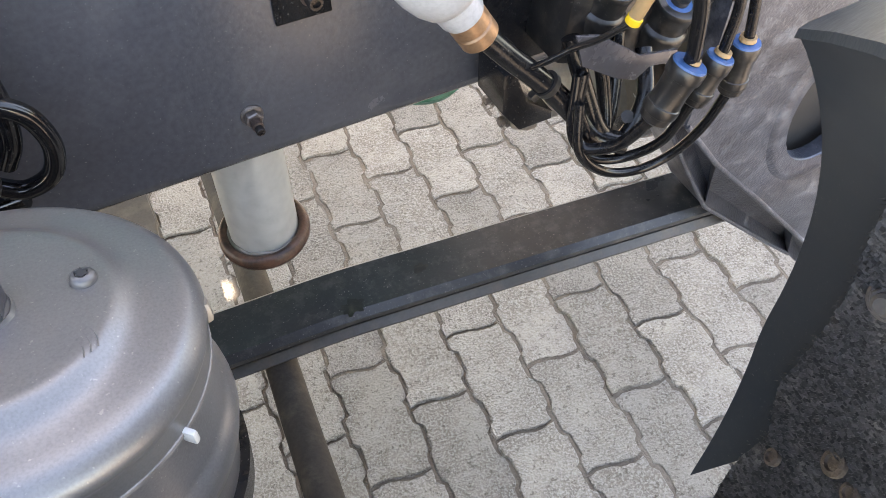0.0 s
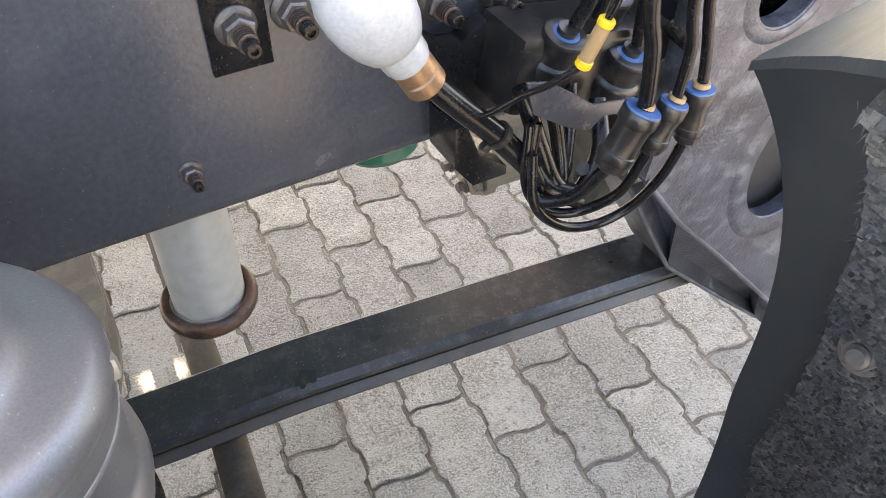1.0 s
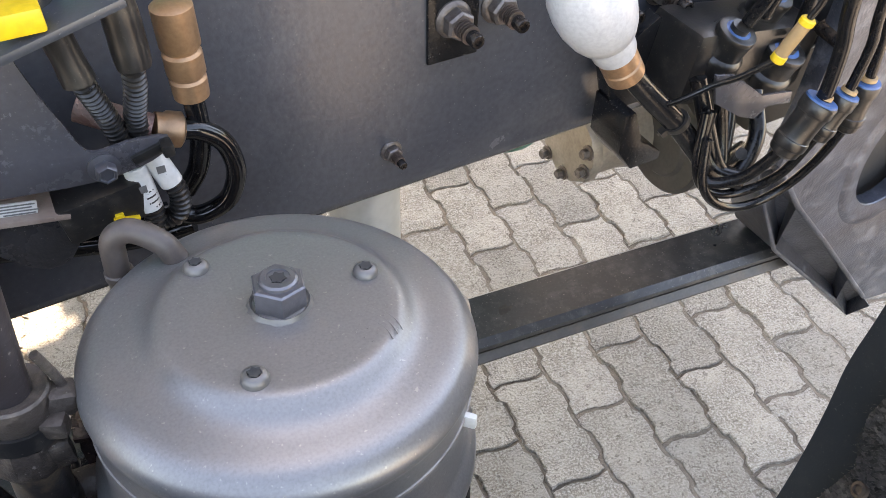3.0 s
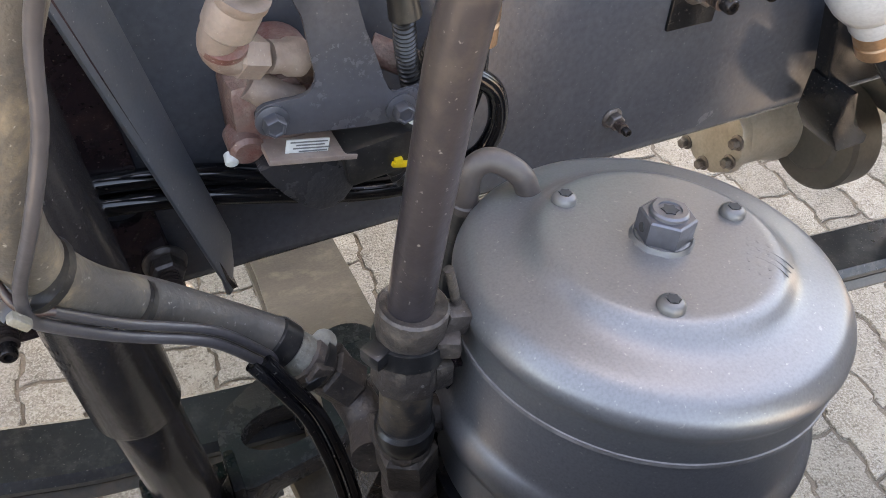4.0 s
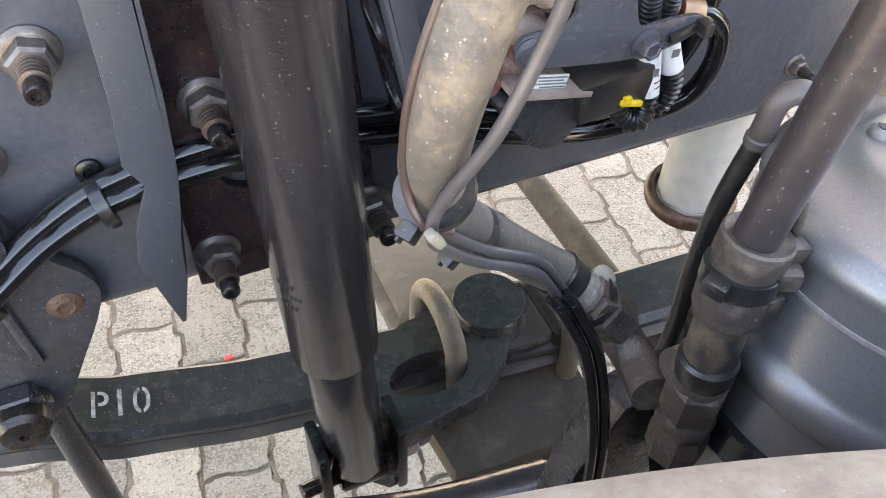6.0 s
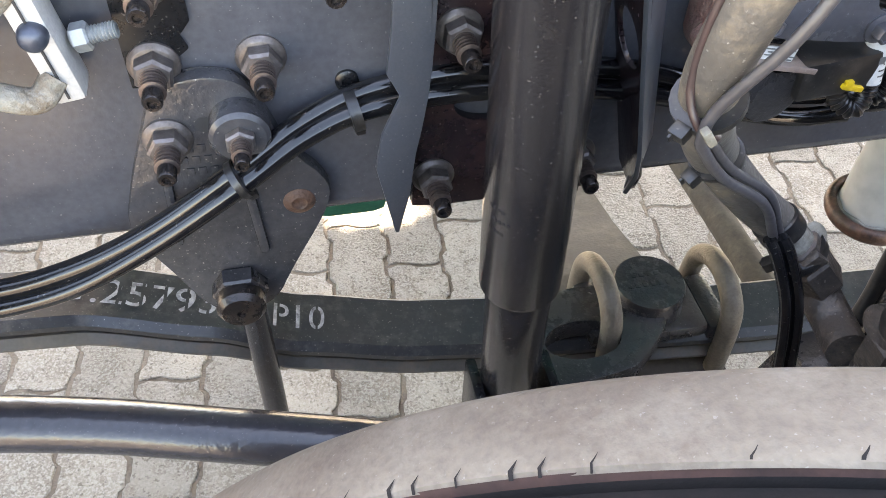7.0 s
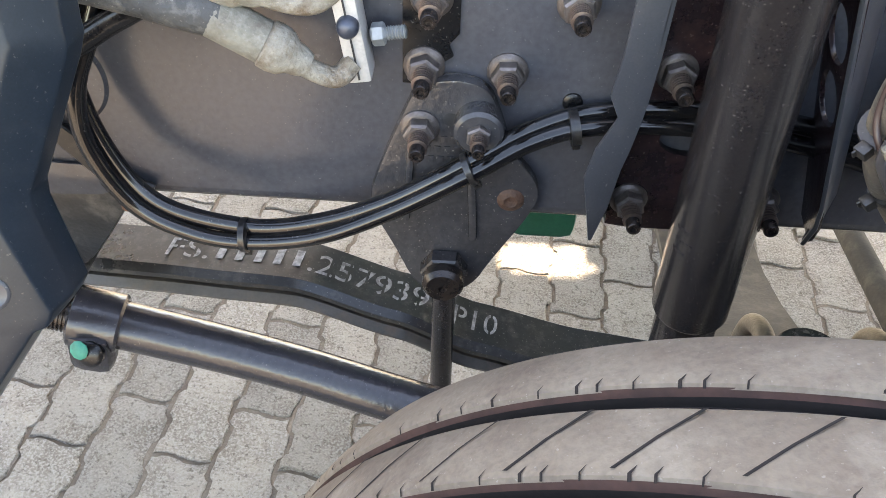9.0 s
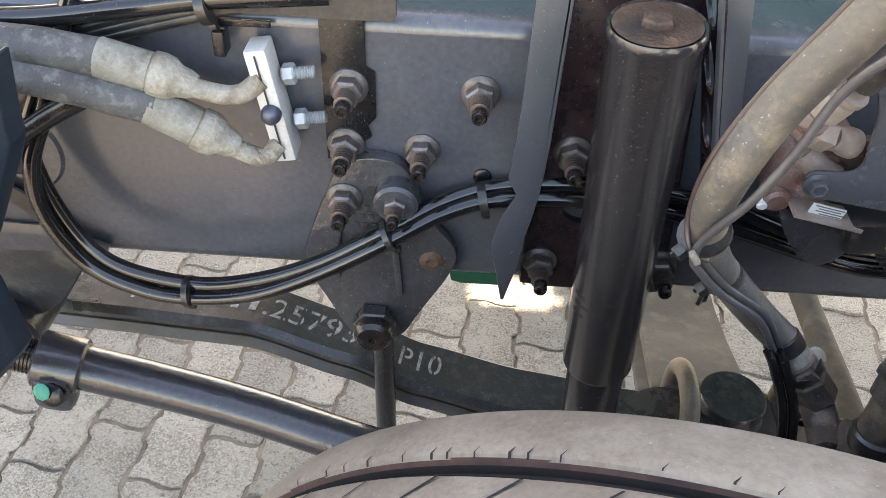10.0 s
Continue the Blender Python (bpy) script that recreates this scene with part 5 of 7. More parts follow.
part("hose_end", collar(0.940, 0.884, [(0.0130, 0), (0.0136, 0.05), (0.0136, 0.95), (0.0125, 1)]), M_HOSE, vh, "dusty hose end")
part("ring", collar(0.894, 0.877, [(0.0138, 0), (0.0156, 0.12), (0.0158, 0.5), (0.0150, 0.9), (0.0138, 1)]), M_RUBBER, vh, "black retaining ring")
clip = part("pipe_clip", collar(0.970, 0.945, [(0.0116, 0.06), (0.0160, 0.0), (0.0172, 0.05), (0.0172, 0.55), (0.0160, 0.62), (0.0160, 1.0), (0.0130, 1.0)]), M_DUSTFIT, vh, "dusty brown plastic pipe clip")
part("clip_jaw", join(collar(0.940, 0.921, [(0.0135, 0), (0.0178, 0.02), (0.0178, 0.85), (0.0168, 1), (0.0135, 1)], 9), box((-0.083, 0.429, 0.930), (0.010, 0.010, 0.017), 0.002)), M_DUSTFIT, clip)
part("clip_latch", join(box((-0.074, 0.437, 0.957), (0.014, 0.014, 0.014), 0.003, Matrix.Rotation(radians(20), 4, "Y")), box((-0.080, 0.428, 0.950), (0.012, 0.010, 0.012), 0.003, Matrix.Rotation(radians(-25), 4, "Z"))), M_DUSTFIT, clip, "dusty plastic latch")
part("tie_band", collar(0.951, 0.940, [(0.0165, 0), (0.0182, 0.05), (0.0182, 0.95), (0.0165, 1)], 32), M_RUBBER, clip, "black cable tie")
part("tie_head", box((-0.1135, 0.436, 0.950), (0.010, 0.012, 0.009), 0.002, Matrix.Rotation(radians(25), 4, "Z")), M_RUBBER, clip)
part("wire_bail", tube([(-0.0759, 0.440, 0.9877), (-0.0727, 0.440, 0.9726), (-0.0711, 0.440, 0.9608), (-0.073, 0.440, 0.9545), (-0.0800, 0.440, 0.9450)], 0.0024, 10, 8), M_DUSTFIT, clip, "bent steel wire bail")

tee = thing("tee_fitting", (-0.11, 0.44, 0.86), "dusty steel tee fitting between the hoses and the brake chamber", "fitting")
part("upper_body", collar(0.882, 0.868, [(0.0125, 0), (0.0145, 0.3), (0.0140, 1)], 24), M_DUSTFIT, tee)
part("hex_body", collar(0.874, 0.842, [(0.0135, 0), (0.0172, 0.12), (0.0172, 0.80), (0.0150, 1)], 6, True), M_DUSTFIT, tee)
part("lower_body", collar(0.843, 0.800, [(0.0140, 0), (0.0165, 0.08), (0.0165, 0.34), (0.0148, 0.42), (0.0170, 0.52), (0.0170, 1)], 8), M_DUSTFIT, tee)
part("side_arm", tube([(-0.120, 0.505, 0.870), (-0.112, 0.492, 0.852), (-0.108, 0.470, 0.842), (-0.114, 0.446, 0.846)], 0.0125, 18, 8), M_DUSTFIT, tee)
part("chamber_arm", tube([(-0.114, 0.440, 0.880), (-0.090, 0.442, 0.876), (-0.060, 0.442, 0.872)], 0.0105, 18, 6), M_DUSTFIT, tee)
part("ring_lug", tube([(-0.105, 0.505, 0.822), (-0.096, 0.507, 0.814), (-0.099, 0.508, 0.802), (-0.108, 0.508, 0.806), (-0.106, 0.506, 0.820)], 0.003, 10, 6), M_RUBBER, tee)

# ---- bracket beside the chamber ----
cb = thing("chamber_bracket", (-0.07, 0.45, 0.70), "dark pressed steel bracket beside the brake chamber", "bracket")
part("plate", prism(chaikin([(0.40, 0.70), (0.475, 0.70), (0.475, 0.86), (0.462, 0.915), (0.445, 0.925), (0.440, 0.87), (0.40, 0.84)], 1), 0.005, Matrix(((0, 0, 1, -0.072), (1, 0, 0, 0), (0, 1, 0, 0), (0, 0, 0, 1))), 0.001), M_BLACK, cb)
part("tab", blade([((-0.078, 0.436, 0.924), (-0.074, 0.470, 0.926)), ((-0.062, 0.434, 0.920), (-0.058, 0.468, 0.922)), ((-0.056, 0.433, 0.915), (-0.052, 0.467, 0.917)), ((-0.054, 0.433, 0.82), (-0.050, 0.467, 0.82))], (0.0, 0.0, -1.0), 0.003), M_BRACKET, cb, "bent steel tab")
part("guide_plate", prism(chaikin([(-0.080, 0.922), (-0.060, 0.918), (-0.057, 0.84), (-0.064, 0.815), (-0.078, 0.818)], 1), 0.003, on_rail(0.452), 0.0008), M_BRACKET, cb)
part("guide_nub", box((-0.070, 0.446, 0.852), (0.008, 0.008, 0.022), 0.002), M_RUBBER, cb)
part("band", lathe([(0.1045, -0.170), (0.1065, -0.170), (0.1065, -0.148), (0.1045, -0.148)], CH, 64), M_BLACK, cb)
part("support", prism(chaikin([(-0.15, 0.53), (-0.03, 0.53), (0.0, 0.60), (0.0, 0.74), (-0.05, 0.80), (-0.12, 0.78)], 1), 0.03, on_rail(0.50), 0.006), M_CAST, cb)

# ---- elbow and hose on the chamber lid ----
el = thing("breather_hose", (-0.015, 0.52, 0.88), "thin black breather hose on a grey rubber elbow", "hose")
part("elbow", tube([(0.002, 0.4930, 0.954), (-0.0015, 0.4965, 0.9655), (-0.0045, 0.4985, 0.9730), (-0.0116, 0.5030, 0.9795), (-0.0201, 0.5080, 0.9820), (-0.0280, 0.5105, 0.9762), (-0.0304, 0.5105, 0.9617), (-0.0310, 0.5110, 0.9480)], 0.0068, 20, 10), M_ELBOW, el, "grey rubber elbow")
part("elbow_lip", lathe([(0.0070, 0), (0.0080, 0.001), (0.0080, 0.005), (0.0070, 0.006)], frame_to((-0.0305, 0.5107, 0.955), (-0.031, 0.5112, 0.93)), 24), M_ELBOW, el)
part("hose", tube([(-0.0306, 0.5107, 0.956), (-0.0359, 0.5145, 0.9037), (-0.0407, 0.5120, 0.852), (-0.0448, 0.5053, 0.8004), (-0.0550, 0.500, 0.74)], 0.0062, 16, 10), M_RUBBER, el)

# ---- relay valve with bracket ----
valve = thing("relay_valve", (-0.08, 0.67, 0.86), "dusty tan and rusty brake valve with pipe unions", "valve")
part("body", join(lathe([(0.024, 0), (0.027, 0.004), (0.027, 0.030), (0.022, 0.036)], frame_to((-0.085, 0.705, 0.948), (-0.085, 0.664, 0.948)), 28), box((-0.098, 0.684, 0.925), (0.050, 0.044, 0.062), 0.010), cyl((-0.117, 0.680, 0.912), (-0.117, 0.656, 0.908), 0.012, 0.003)), M_VALVE, valve)
part("union", join(lathe([(0.010, 0), (0.0125, 0.003), (0.0125, 0.012), (0.0105, 0.015), (0.0105, 0.028)], frame_to((-0.072, 0.662, 0.968), (-0.105, 0.652, 0.982)), 24), hexagon((-0.100, 0.653, 0.980), (-0.118, 0.648, 0.988), 0.024, 0.002)), M_TANFIT, valve)
part("elbow_union", tube([(-0.110, 0.650, 0.985), (-0.122, 0.647, 0.990), (-0.126, 0.643, 1.002), (-0.119, 0.636, 1.022)], 0.0118, 20, 8), M_TANFIT, valve)
part("second_union", tube([(-0.108, 0.668, 0.955), (-0.094, 0.664, 0.944), (-0.078, 0.662, 0.935)], 0.0115, 18, 6), M_TANFIT, valve)
part("hose_socket", lathe([(0.013, 0), (0.0155, 0.003), (0.0155, 0.018), (0.0145, 0.022), (0.0165, 0.025), (0.0165, 0.030)], frame_to((-0.121, 0.637, 1.012), (-0.106, 0.622, 1.050)), 28), M_TANFIT, valve)
part("union_ring", lathe([(0.0118, 0), (0.0146, 0.0015), (0.0146, 0.006), (0.0118, 0.0075)], frame_to((-0.1235, 0.6455, 0.996), (-0.121, 0.639, 1.012)), 24), M_VALVE, valve)
part("base_plate", box((-0.078, 0.652, 0.9045), (0.062, 0.030, 0.0045), 0.001, Matrix.Rotation(radians(12), 4, "Y")), M_TANFIT, valve)
part("red_core", lathe([(0.014, 0), (0.016, 0.003), (0.013, 0.008)], frame_to((-0.064, 0.668, 0.960), (-0.064, 0.65, 0.960)), 24), M_RUST, valve)
part("base_cover", prism(chaikin([(-0.118, 0.906), (-0.058, 0.892), (-0.040, 0.895), (-0.046, 0.868), (-0.060, 0.850), (-0.080, 0.850), (-0.105, 0.880)], 1), 0.045, on_rail(0.690), 0.004), M_CAST, valve)
part("connector", box((-0.026, 0.655, 0.890), (0.060, 0.035, 0.032), 0.004, Matrix.Rotation(radians(-6), 4, "Y")), M_RUBBER, valve, "black plug connector")
part("lock_tab", join(box((-0.014, 0.636, 0.882), (0.018, 0.004, 0.004), 0.0008, Matrix.Rotation(radians(14), 4, "Y")), box((-0.018, 0.636, 0.886), (0.006, 0.004, 0.005), 0.0008)), M_YELLOW, valve, "yellow lock tab")
part("grey_plug", cyl((-0.128, 0.664, 0.906), (-0.129, 0.656, 0.903), 0.0046, 0.001), M_PWHITE, valve)
lab = part("sticker", box((-0.080, 0.6445, 0.9115), (0.030, 0.0014, 0.012), 0.0003, Matrix.Rotation(radians(12), 4, "Y")), M_PWHITE, valve, "white printed label")
for i in range(4):
    part("print_bar", box((-0.0785 + 0.0006 * i, 0.6436, 0.9155 - 0.0026 * i), (0.026 - 0.006 * (i % 2), 0.0005, 0.0009), 0, Matrix.Rotation(radians(12), 4, "Y")), M_BARGREY, lab)
solo("brake_hose", tube([(-0.107, 0.624, 1.046), (-0.093, 0.606, 1.09), (-0.075, 0.59, 1.16), (-0.065, 0.58, 1.25)], 0.0135, 22, 8), M_HOSECLEAN, "dark rubber hose rising from the valve", "hose", "thick hoses")

vb = thing("valve_bracket", (-0.06, 0.638, 0.93), "flat grey steel bracket bolted over the valve", "bracket")
VP = [(-0.1142, 0.951), (-0.1106, 0.939), (-0.104, 0.9345), (-0.0917, 0.9315), (-0.0263, 0.9214), (-0.0005, 0.9229), (0.019, 0.9273), (0.0291, 0.9364), (0.0282, 0.9434), (0.0062, 0.9465), (-0.012, 0.9450), (-0.021, 0.9450), (-0.0262, 0.9510), (-0.0326, 0.9749), (-0.0405, 1.0002), (-0.052, 1.06), (-0.098, 1.06), (-0.0790, 1.0150), (-0.0772, 1.0078), (-0.0748, 0.9844), (-0.0725, 0.9677), (-0.0765, 0.9605), (-0.083, 0.9578), (-0.0982, 0.9585), (-0.1094, 0.9575)]
part("plate", prism(chaikin(VP, 1), 0.004, on_rail(0.638), 0.0008), M_LIPMETAL, vb)
for x, z in ((-0.1035, 0.9465), (-0.0170, 0.9325)):
    s_ = part("screw", lathe([(0.0108, 0.0), (0.0108, 0.0018), (0.0085, 0.0026)], Matrix.Translation((x, 0.634, z)) @ OUT, 28), M_ZINC, vb)
    part("screw_head", lathe([(0.0070, 0.002), (0.0074, 0.003), (0.0074, 0.0095), (0.0064, 0.0110), (0.0052, 0.0110), (0.0046, 0.0098), (0.0, 0.0096)], Matrix.Translation((x, 0.634, z)) @ OUT @ Matrix.Rotation(0.3, 4, "Z"), hexa=True), M_ZINC, s_)
part("slot_clip", join(box((0.012, 0.6325, 0.9345), (0.022, 0.004, 0.007), 0.0015, Matrix.Rotation(radians(-14), 4, "Y")), box((0.025, 0.629, 0.9375), (0.008, 0.012, 0.010), 0.002)), M_RUBBER, vb, "black cable clip")

# ---- corrugated conduits with white tags ----
for pts, tag0, tag1 in (
        ([(-0.030, 0.640, 1.10), (-0.018, 0.634, 1.03), (-0.012, 0.640, 0.992), (-0.004, 0.653, 0.955), (0.001, 0.653, 0.925), (0.004, 0.645, 0.893), (0.005, 0.642, 0.872), (-0.002, 0.638, 0.860), (-0.014, 0.645, 0.866), (-0.018, 0.650, 0.884)], (0.002, 0.650, 0.915), (0.0045, 0.6435, 0.880)),
        ([(0.020, 0.640, 1.10), (0.020, 0.636, 1.03), (0.018, 0.642, 0.985), (0.013, 0.654, 0.950), (0.013, 0.654, 0.930), (0.020, 0.648, 0.905), (0.026, 0.645, 0.885), (0.022, 0.645, 0.866), (0.008, 0.650, 0.860)], (0.0150, 0.652, 0.922), (0.0235, 0.6465, 0.894))):
    c = thing("cable_conduit", pts[4], "black corrugated cable conduit with a white printed tag", "conduit", "cable conduits")
    part("conduit", tube(pts, 0.0078, 16, 12, ribs=0.0042, rib_depth=0.0016), M_RUBBER, c)
    t_ = part("tag", cyl(tag0, tag1, 0.0086, 0.0005, 24), M_PWHITE, c, "white tag sleeve")
    mid = (Vector(tag0) + Vector(tag1)) / 2
    part("print_block", box(mid + Vector((-0.001, -0.0086, 0.004)), (0.006, 0.0006, 0.006), 0), M_BARGREY, t_)
    part("print_bar", box(mid + Vector((0.001, -0.0086, -0.006)), (0.0012, 0.0006, 0.010), 0), M_BARGREY, t_)
solo("taped_cable", tube([(-0.034, 0.642, 1.13), (-0.019, 0.635, 1.035), (-0.014, 0.632, 1.000)], 0.0105, 14, 8, wobble=0.25), M_RUBBER, "cable wrapped in black tape above the conduit", "cable")
solo("taped_cable", tube([(0.020, 0.642, 1.13), (0.020, 0.637, 1.035), (0.0195, 0.633, 1.000)], 0.0105, 14, 8, wobble=0.25), M_RUBBER, "cable wrapped in black tape above the conduit", "cable")
plug = thing("plug_connector", (-0.02, 0.63, 1.06), "yellow locked cable plug on a grey bracket", "plug")
part("shelf", box((-0.02, 0.622, 1.050), (0.085, 0.05, 0.006), 0.002, Matrix.Rotation(radians(-14), 4, "Y")), M_SATIN, plug)
part("yellow_lock", box((-0.034, 0.608, 1.060), (0.026, 0.02, 0.014), 0.002), M_YELLOW, plug, "yellow lock")

# ---- brass unions with black pipes left of the silver tube ----
bu = thing("brass_union", (0.054, 0.660, 0.97), "stepped brass pipe union with a black pipe", "union", "brass unions")
part("union", lathe([(0.0090, 0), (0.0125, 0.002), (0.0130, 0.016), (0.0115, 0.018), (0.0135, 0.021), (0.0135, 0.036), (0.0115, 0.038), (0.0140, 0.042), (0.0140, 0.07), (0.010, 0.073)], frame_to((0.054, 0.660, 0.950), (0.054, 0.660, 1.04)), 28), M_BRASS, bu)
part("pipe", tube([(0.054, 0.660, 0.955), (0.054, 0.662, 0.92), (0.048, 0.668, 0.885), (0.036, 0.676, 0.86)], 0.0078, 16, 8), M_TUBE, bu)
b2 = thing("brass_union", (0.026, 0.660, 0.935), "short brass pipe union with a looped black pipe", "union", "brass unions")
part("union", lathe([(0.0100, 0), (0.0130, 0.002), (0.0130, 0.012), (0.0115, 0.014), (0.0115, 0.020)], frame_to((0.042, 0.658, 0.927), (0.018, 0.660, 0.936)), 28), M_BRASS, b2)
part("elbow", tube([(0.022, 0.660, 0.934), (0.002, 0.668, 0.943), (-0.020, 0.680, 0.953)], 0.0105, 18, 6), M_VALVE, b2)
part("pipe", tube([(0.036, 0.658, 0.929), (0.052, 0.656, 0.925), (0.068, 0.656, 0.908), (0.073, 0.658, 0.878), (0.063, 0.662, 0.850), (0.040, 0.668, 0.838), (0.018, 0.676, 0.845)], 0.0078, 16, 10), M_TUBE, b2)

# ---- white bulb with brass union ----
bulb = thing("silencer_bulb", (0.37, 0.608, 0.95), "white plastic bulb-shaped silencer with a brass union", "silencer")
bm_ = frame_to((0.340, 0.612, 1.000), (0.3945, 0.604, 0.908))
part("bulb", lathe([(0.016, -0.02), (0.019, -0.006), (0.026, 0.004), (0.0320, 0.018), (0.0335, 0.032), (0.0326, 0.046), (0.0292, 0.060), (0.0245, 0.070), (0.0200, 0.073), (0.0190, 0.088), (0.0175, 0.092)], bm_, 44), M_BULB, bulb)
part("collar", lathe([(0.0150, 0.089), (0.0170, 0.091), (0.0170, 0.104), (0.0155, 0.1055), (0.0170, 0.107), (0.0170, 0.118), (0.0150, 0.120)], bm_, 32), M_BRASS, bulb, "brass collar")
part("neck", hexagon(bm_ @ Vector((0, 0, -0.075)), bm_ @ Vector((0, 0, -0.002)), 0.036), M_BULB, bulb)
solo("drain_pipe", tube([(0.404, 0.602, 0.898), (0.425, 0.596, 0.874), (0.455, 0.588, 0.842), (0.483, 0.578, 0.806), (0.500, 0.566, 0.782), (0.525, 0.550, 0.772)], 0.0105, 18, 10), M_CABLE, "black plastic pipe leading down from the silencer", "pipe")
cable_tie((0.458, 0.587, 0.840), (0.6, -0.1, -0.75), 0.0125, 0.006)

# ---- plug block with cables ----
blk2 = thing("valve_block", (0.57, 0.62, 0.84), "black valve block with round cable sockets on the rail end", "valve block")
part("block", box((0.575, 0.650, 0.850), (0.17, 0.07, 0.075), 0.010, Matrix.Rotation(radians(10), 4, "Y")), M_RUBBER, blk2)
part("rail_bracket", prism([(0.425, 0.905), (0.452, 0.883), (0.470, 0.880), (0.495, 0.895), (0.53, 0.86), (0.53, 0.80), (0.455, 0.800), (0.448, 0.822)], 0.02, on_rail(0.690), 0.002), M_BLACK, blk2)
part("lower_bracket", prism([(0.448, 0.815), (0.46, 0.815), (0.475, 0.775), (0.505, 0.752), (0.505, 0.742), (0.468, 0.742), (0.448, 0.770)], 0.05, on_rail(0.690), 0.001), M_BLACK, blk2)
part("front_lip", prism([(0.466, 0.900), (0.475, 0.868), (0.512, 0.842), (0.534, 0.832), (0.548, 0.842), (0.578, 0.836), (0.576, 0.850), (0.535, 0.858), (0.490, 0.893)], 0.004, on_rail(0.568), 0.0015), M_LIPMETAL, blk2, "bent grey lip")
for x, y, z, r in ((0.535, 0.618, 0.885, 0.019), (0.604, 0.612, 0.850, 0.021), (0.600, 0.640, 0.895, 0.018)):
    so = part("socket", lathe([(r * 1.16, -0.040), (r * 1.22, -0.036), (r * 1.22, -0.016), (r * 1.20, -0.0135), (r * 1.12, -0.0115), (r * 1.02, -0.0100), (r * 0.99, -0.006), (r * 0.99, 0.006), (r * 1.03, 0.008), (r * 1.03, 0.0125), (r * 1.0, 0.0140), (r * 0.92, 0.0146), (0.009, 0.0146), (0.009, 0.020)], frame_to((x, y, z), (x + 0.01, y - 0.02, z + 0.06)), 28), M_RUBBER, blk2)
    part("blue_ring", lathe([(r * 0.55, 0.0125), (r * 0.64, 0.0128), (r * 0.65, 0.0146), (r * 0.57, 0.0150)], frame_to((x, y, z), (x + 0.01, y - 0.02, z + 0.06)), 28), M_BLUE, so, "blue locking ring")
part("block_bolt", hexagon((0.530, 0.640, 0.862), (0.530, 0.634, 0.880), 0.014), M_STEEL, blk2)
for pts in ([(0.545, 0.612, 0.905), (0.552, 0.60, 0.95), (0.548, 0.59, 1.05), (0.54, 0.58, 1.2)], [(0.612, 0.606, 0.872), (0.606, 0.600, 0.92), (0.595, 0.59, 1.0), (0.58, 0.58, 1.2)], [(0.606, 0.634, 0.915), (0.606, 0.62, 0.97), (0.60, 0.61, 1.05), (0.59, 0.6, 1.2)], [(0.575, 0.62, 0.90), (0.578, 0.61, 0.97), (0.572, 0.6, 1.2)]):
    solo("black_cable", tube(pts, 0.0065, 14, 8), M_CABLE, "shiny black cable rising from the valve block", "cable", "black cables")

CONN = [((0.532, 0.505, 0.890), (0.512, 0.510, 0.838), 0.0165, [(0.517, 0.503, 1.10), (0.517, 0.503, 0.99), (0.527, 0.503, 0.945), (0.532, 0.504, 0.905)], [(0.514, 0.510, 0.842), (0.500, 0.530, 0.800), (0.480, 0.552, 0.786), (0.476, 0.565, 0.806), (0.486, 0.575, 0.85)]),
        ((0.563, 0.505, 0.886), (0.549, 0.508, 0.843), 0.0130, [(0.548, 0.503, 1.10), (0.557, 0.503, 0.975), (0.565, 0.503, 0.935), (0.564, 0.504, 0.90)], [(0.551, 0.508, 0.846), (0.545, 0.525, 0.790), (0.520, 0.545, 0.762), (0.490, 0.556, 0.768), (0.472, 0.562, 0.800), (0.480, 0.575, 0.85)]),
        ((0.591, 0.508, 0.888), (0.590, 0.509, 0.838), 0.0130, [(0.555, 0.508, 1.10), (0.575, 0.508, 0.98), (0.586, 0.508, 0.93), (0.591, 0.508, 0.90)], [(0.590, 0.509, 0.842), (0.585, 0.520, 0.795), (0.570, 0.532, 0.758), (0.540, 0.542, 0.740), (0.502, 0.546, 0.752), (0.474, 0.550, 0.786), (0.476, 0.562, 0.83)])]
for a, b, r, up, down in CONN:
    c = thing("cable_connector", a, "black round cable connector with a blue seal ring", "connector", "cable connectors")
    L = (Vector(b) - Vector(a)).length
    part("shell", lathe([(r * 0.6, 0), (r * 0.92, 0.0002), (r * 0.95, 0.0012), (r * 0.95, 0.010), (r * 0.93, 0.0112), (r * 0.86, 0.0118), (r * 0.84, 0.014), (r * 0.81, L * 0.45), (r * 0.82, L * 0.62), (r * 0.84, L * 0.66), (r * 0.90, L * 0.67), (r * 0.92, L * 0.70), (r * 0.92, L * 0.80), (r * 0.89, L * 0.83), (r * 0.84, L * 0.84), (r * 0.80, L * 0.95), (r * 0.6, L)], frame_to(a, b), 30), M_RUBBER, c)
    part("seal_ring", lathe([(r * 0.45, -0.002), (r * 0.86, -0.0015), (r * 0.90, 0.0005), (r * 0.8, 0.001)], frame_to(a, b), 28), M_BLUE, c, "blue seal ring")
    part("tan_seal", lathe([(0.002, -0.0065), (0.0068, -0.0065), (0.0072, -0.003)], frame_to(a, b), 18), M_TAN, c)
    part("upper_cable", tube(up + [a], 0.0062 if r > 0.015 else 0.0045, 14, 8), M_CABLE, c)
    part("lower_cable", tube(down, 0.0056 if r > 0.015 else 0.0046, 14, 10), M_CABLE, c)
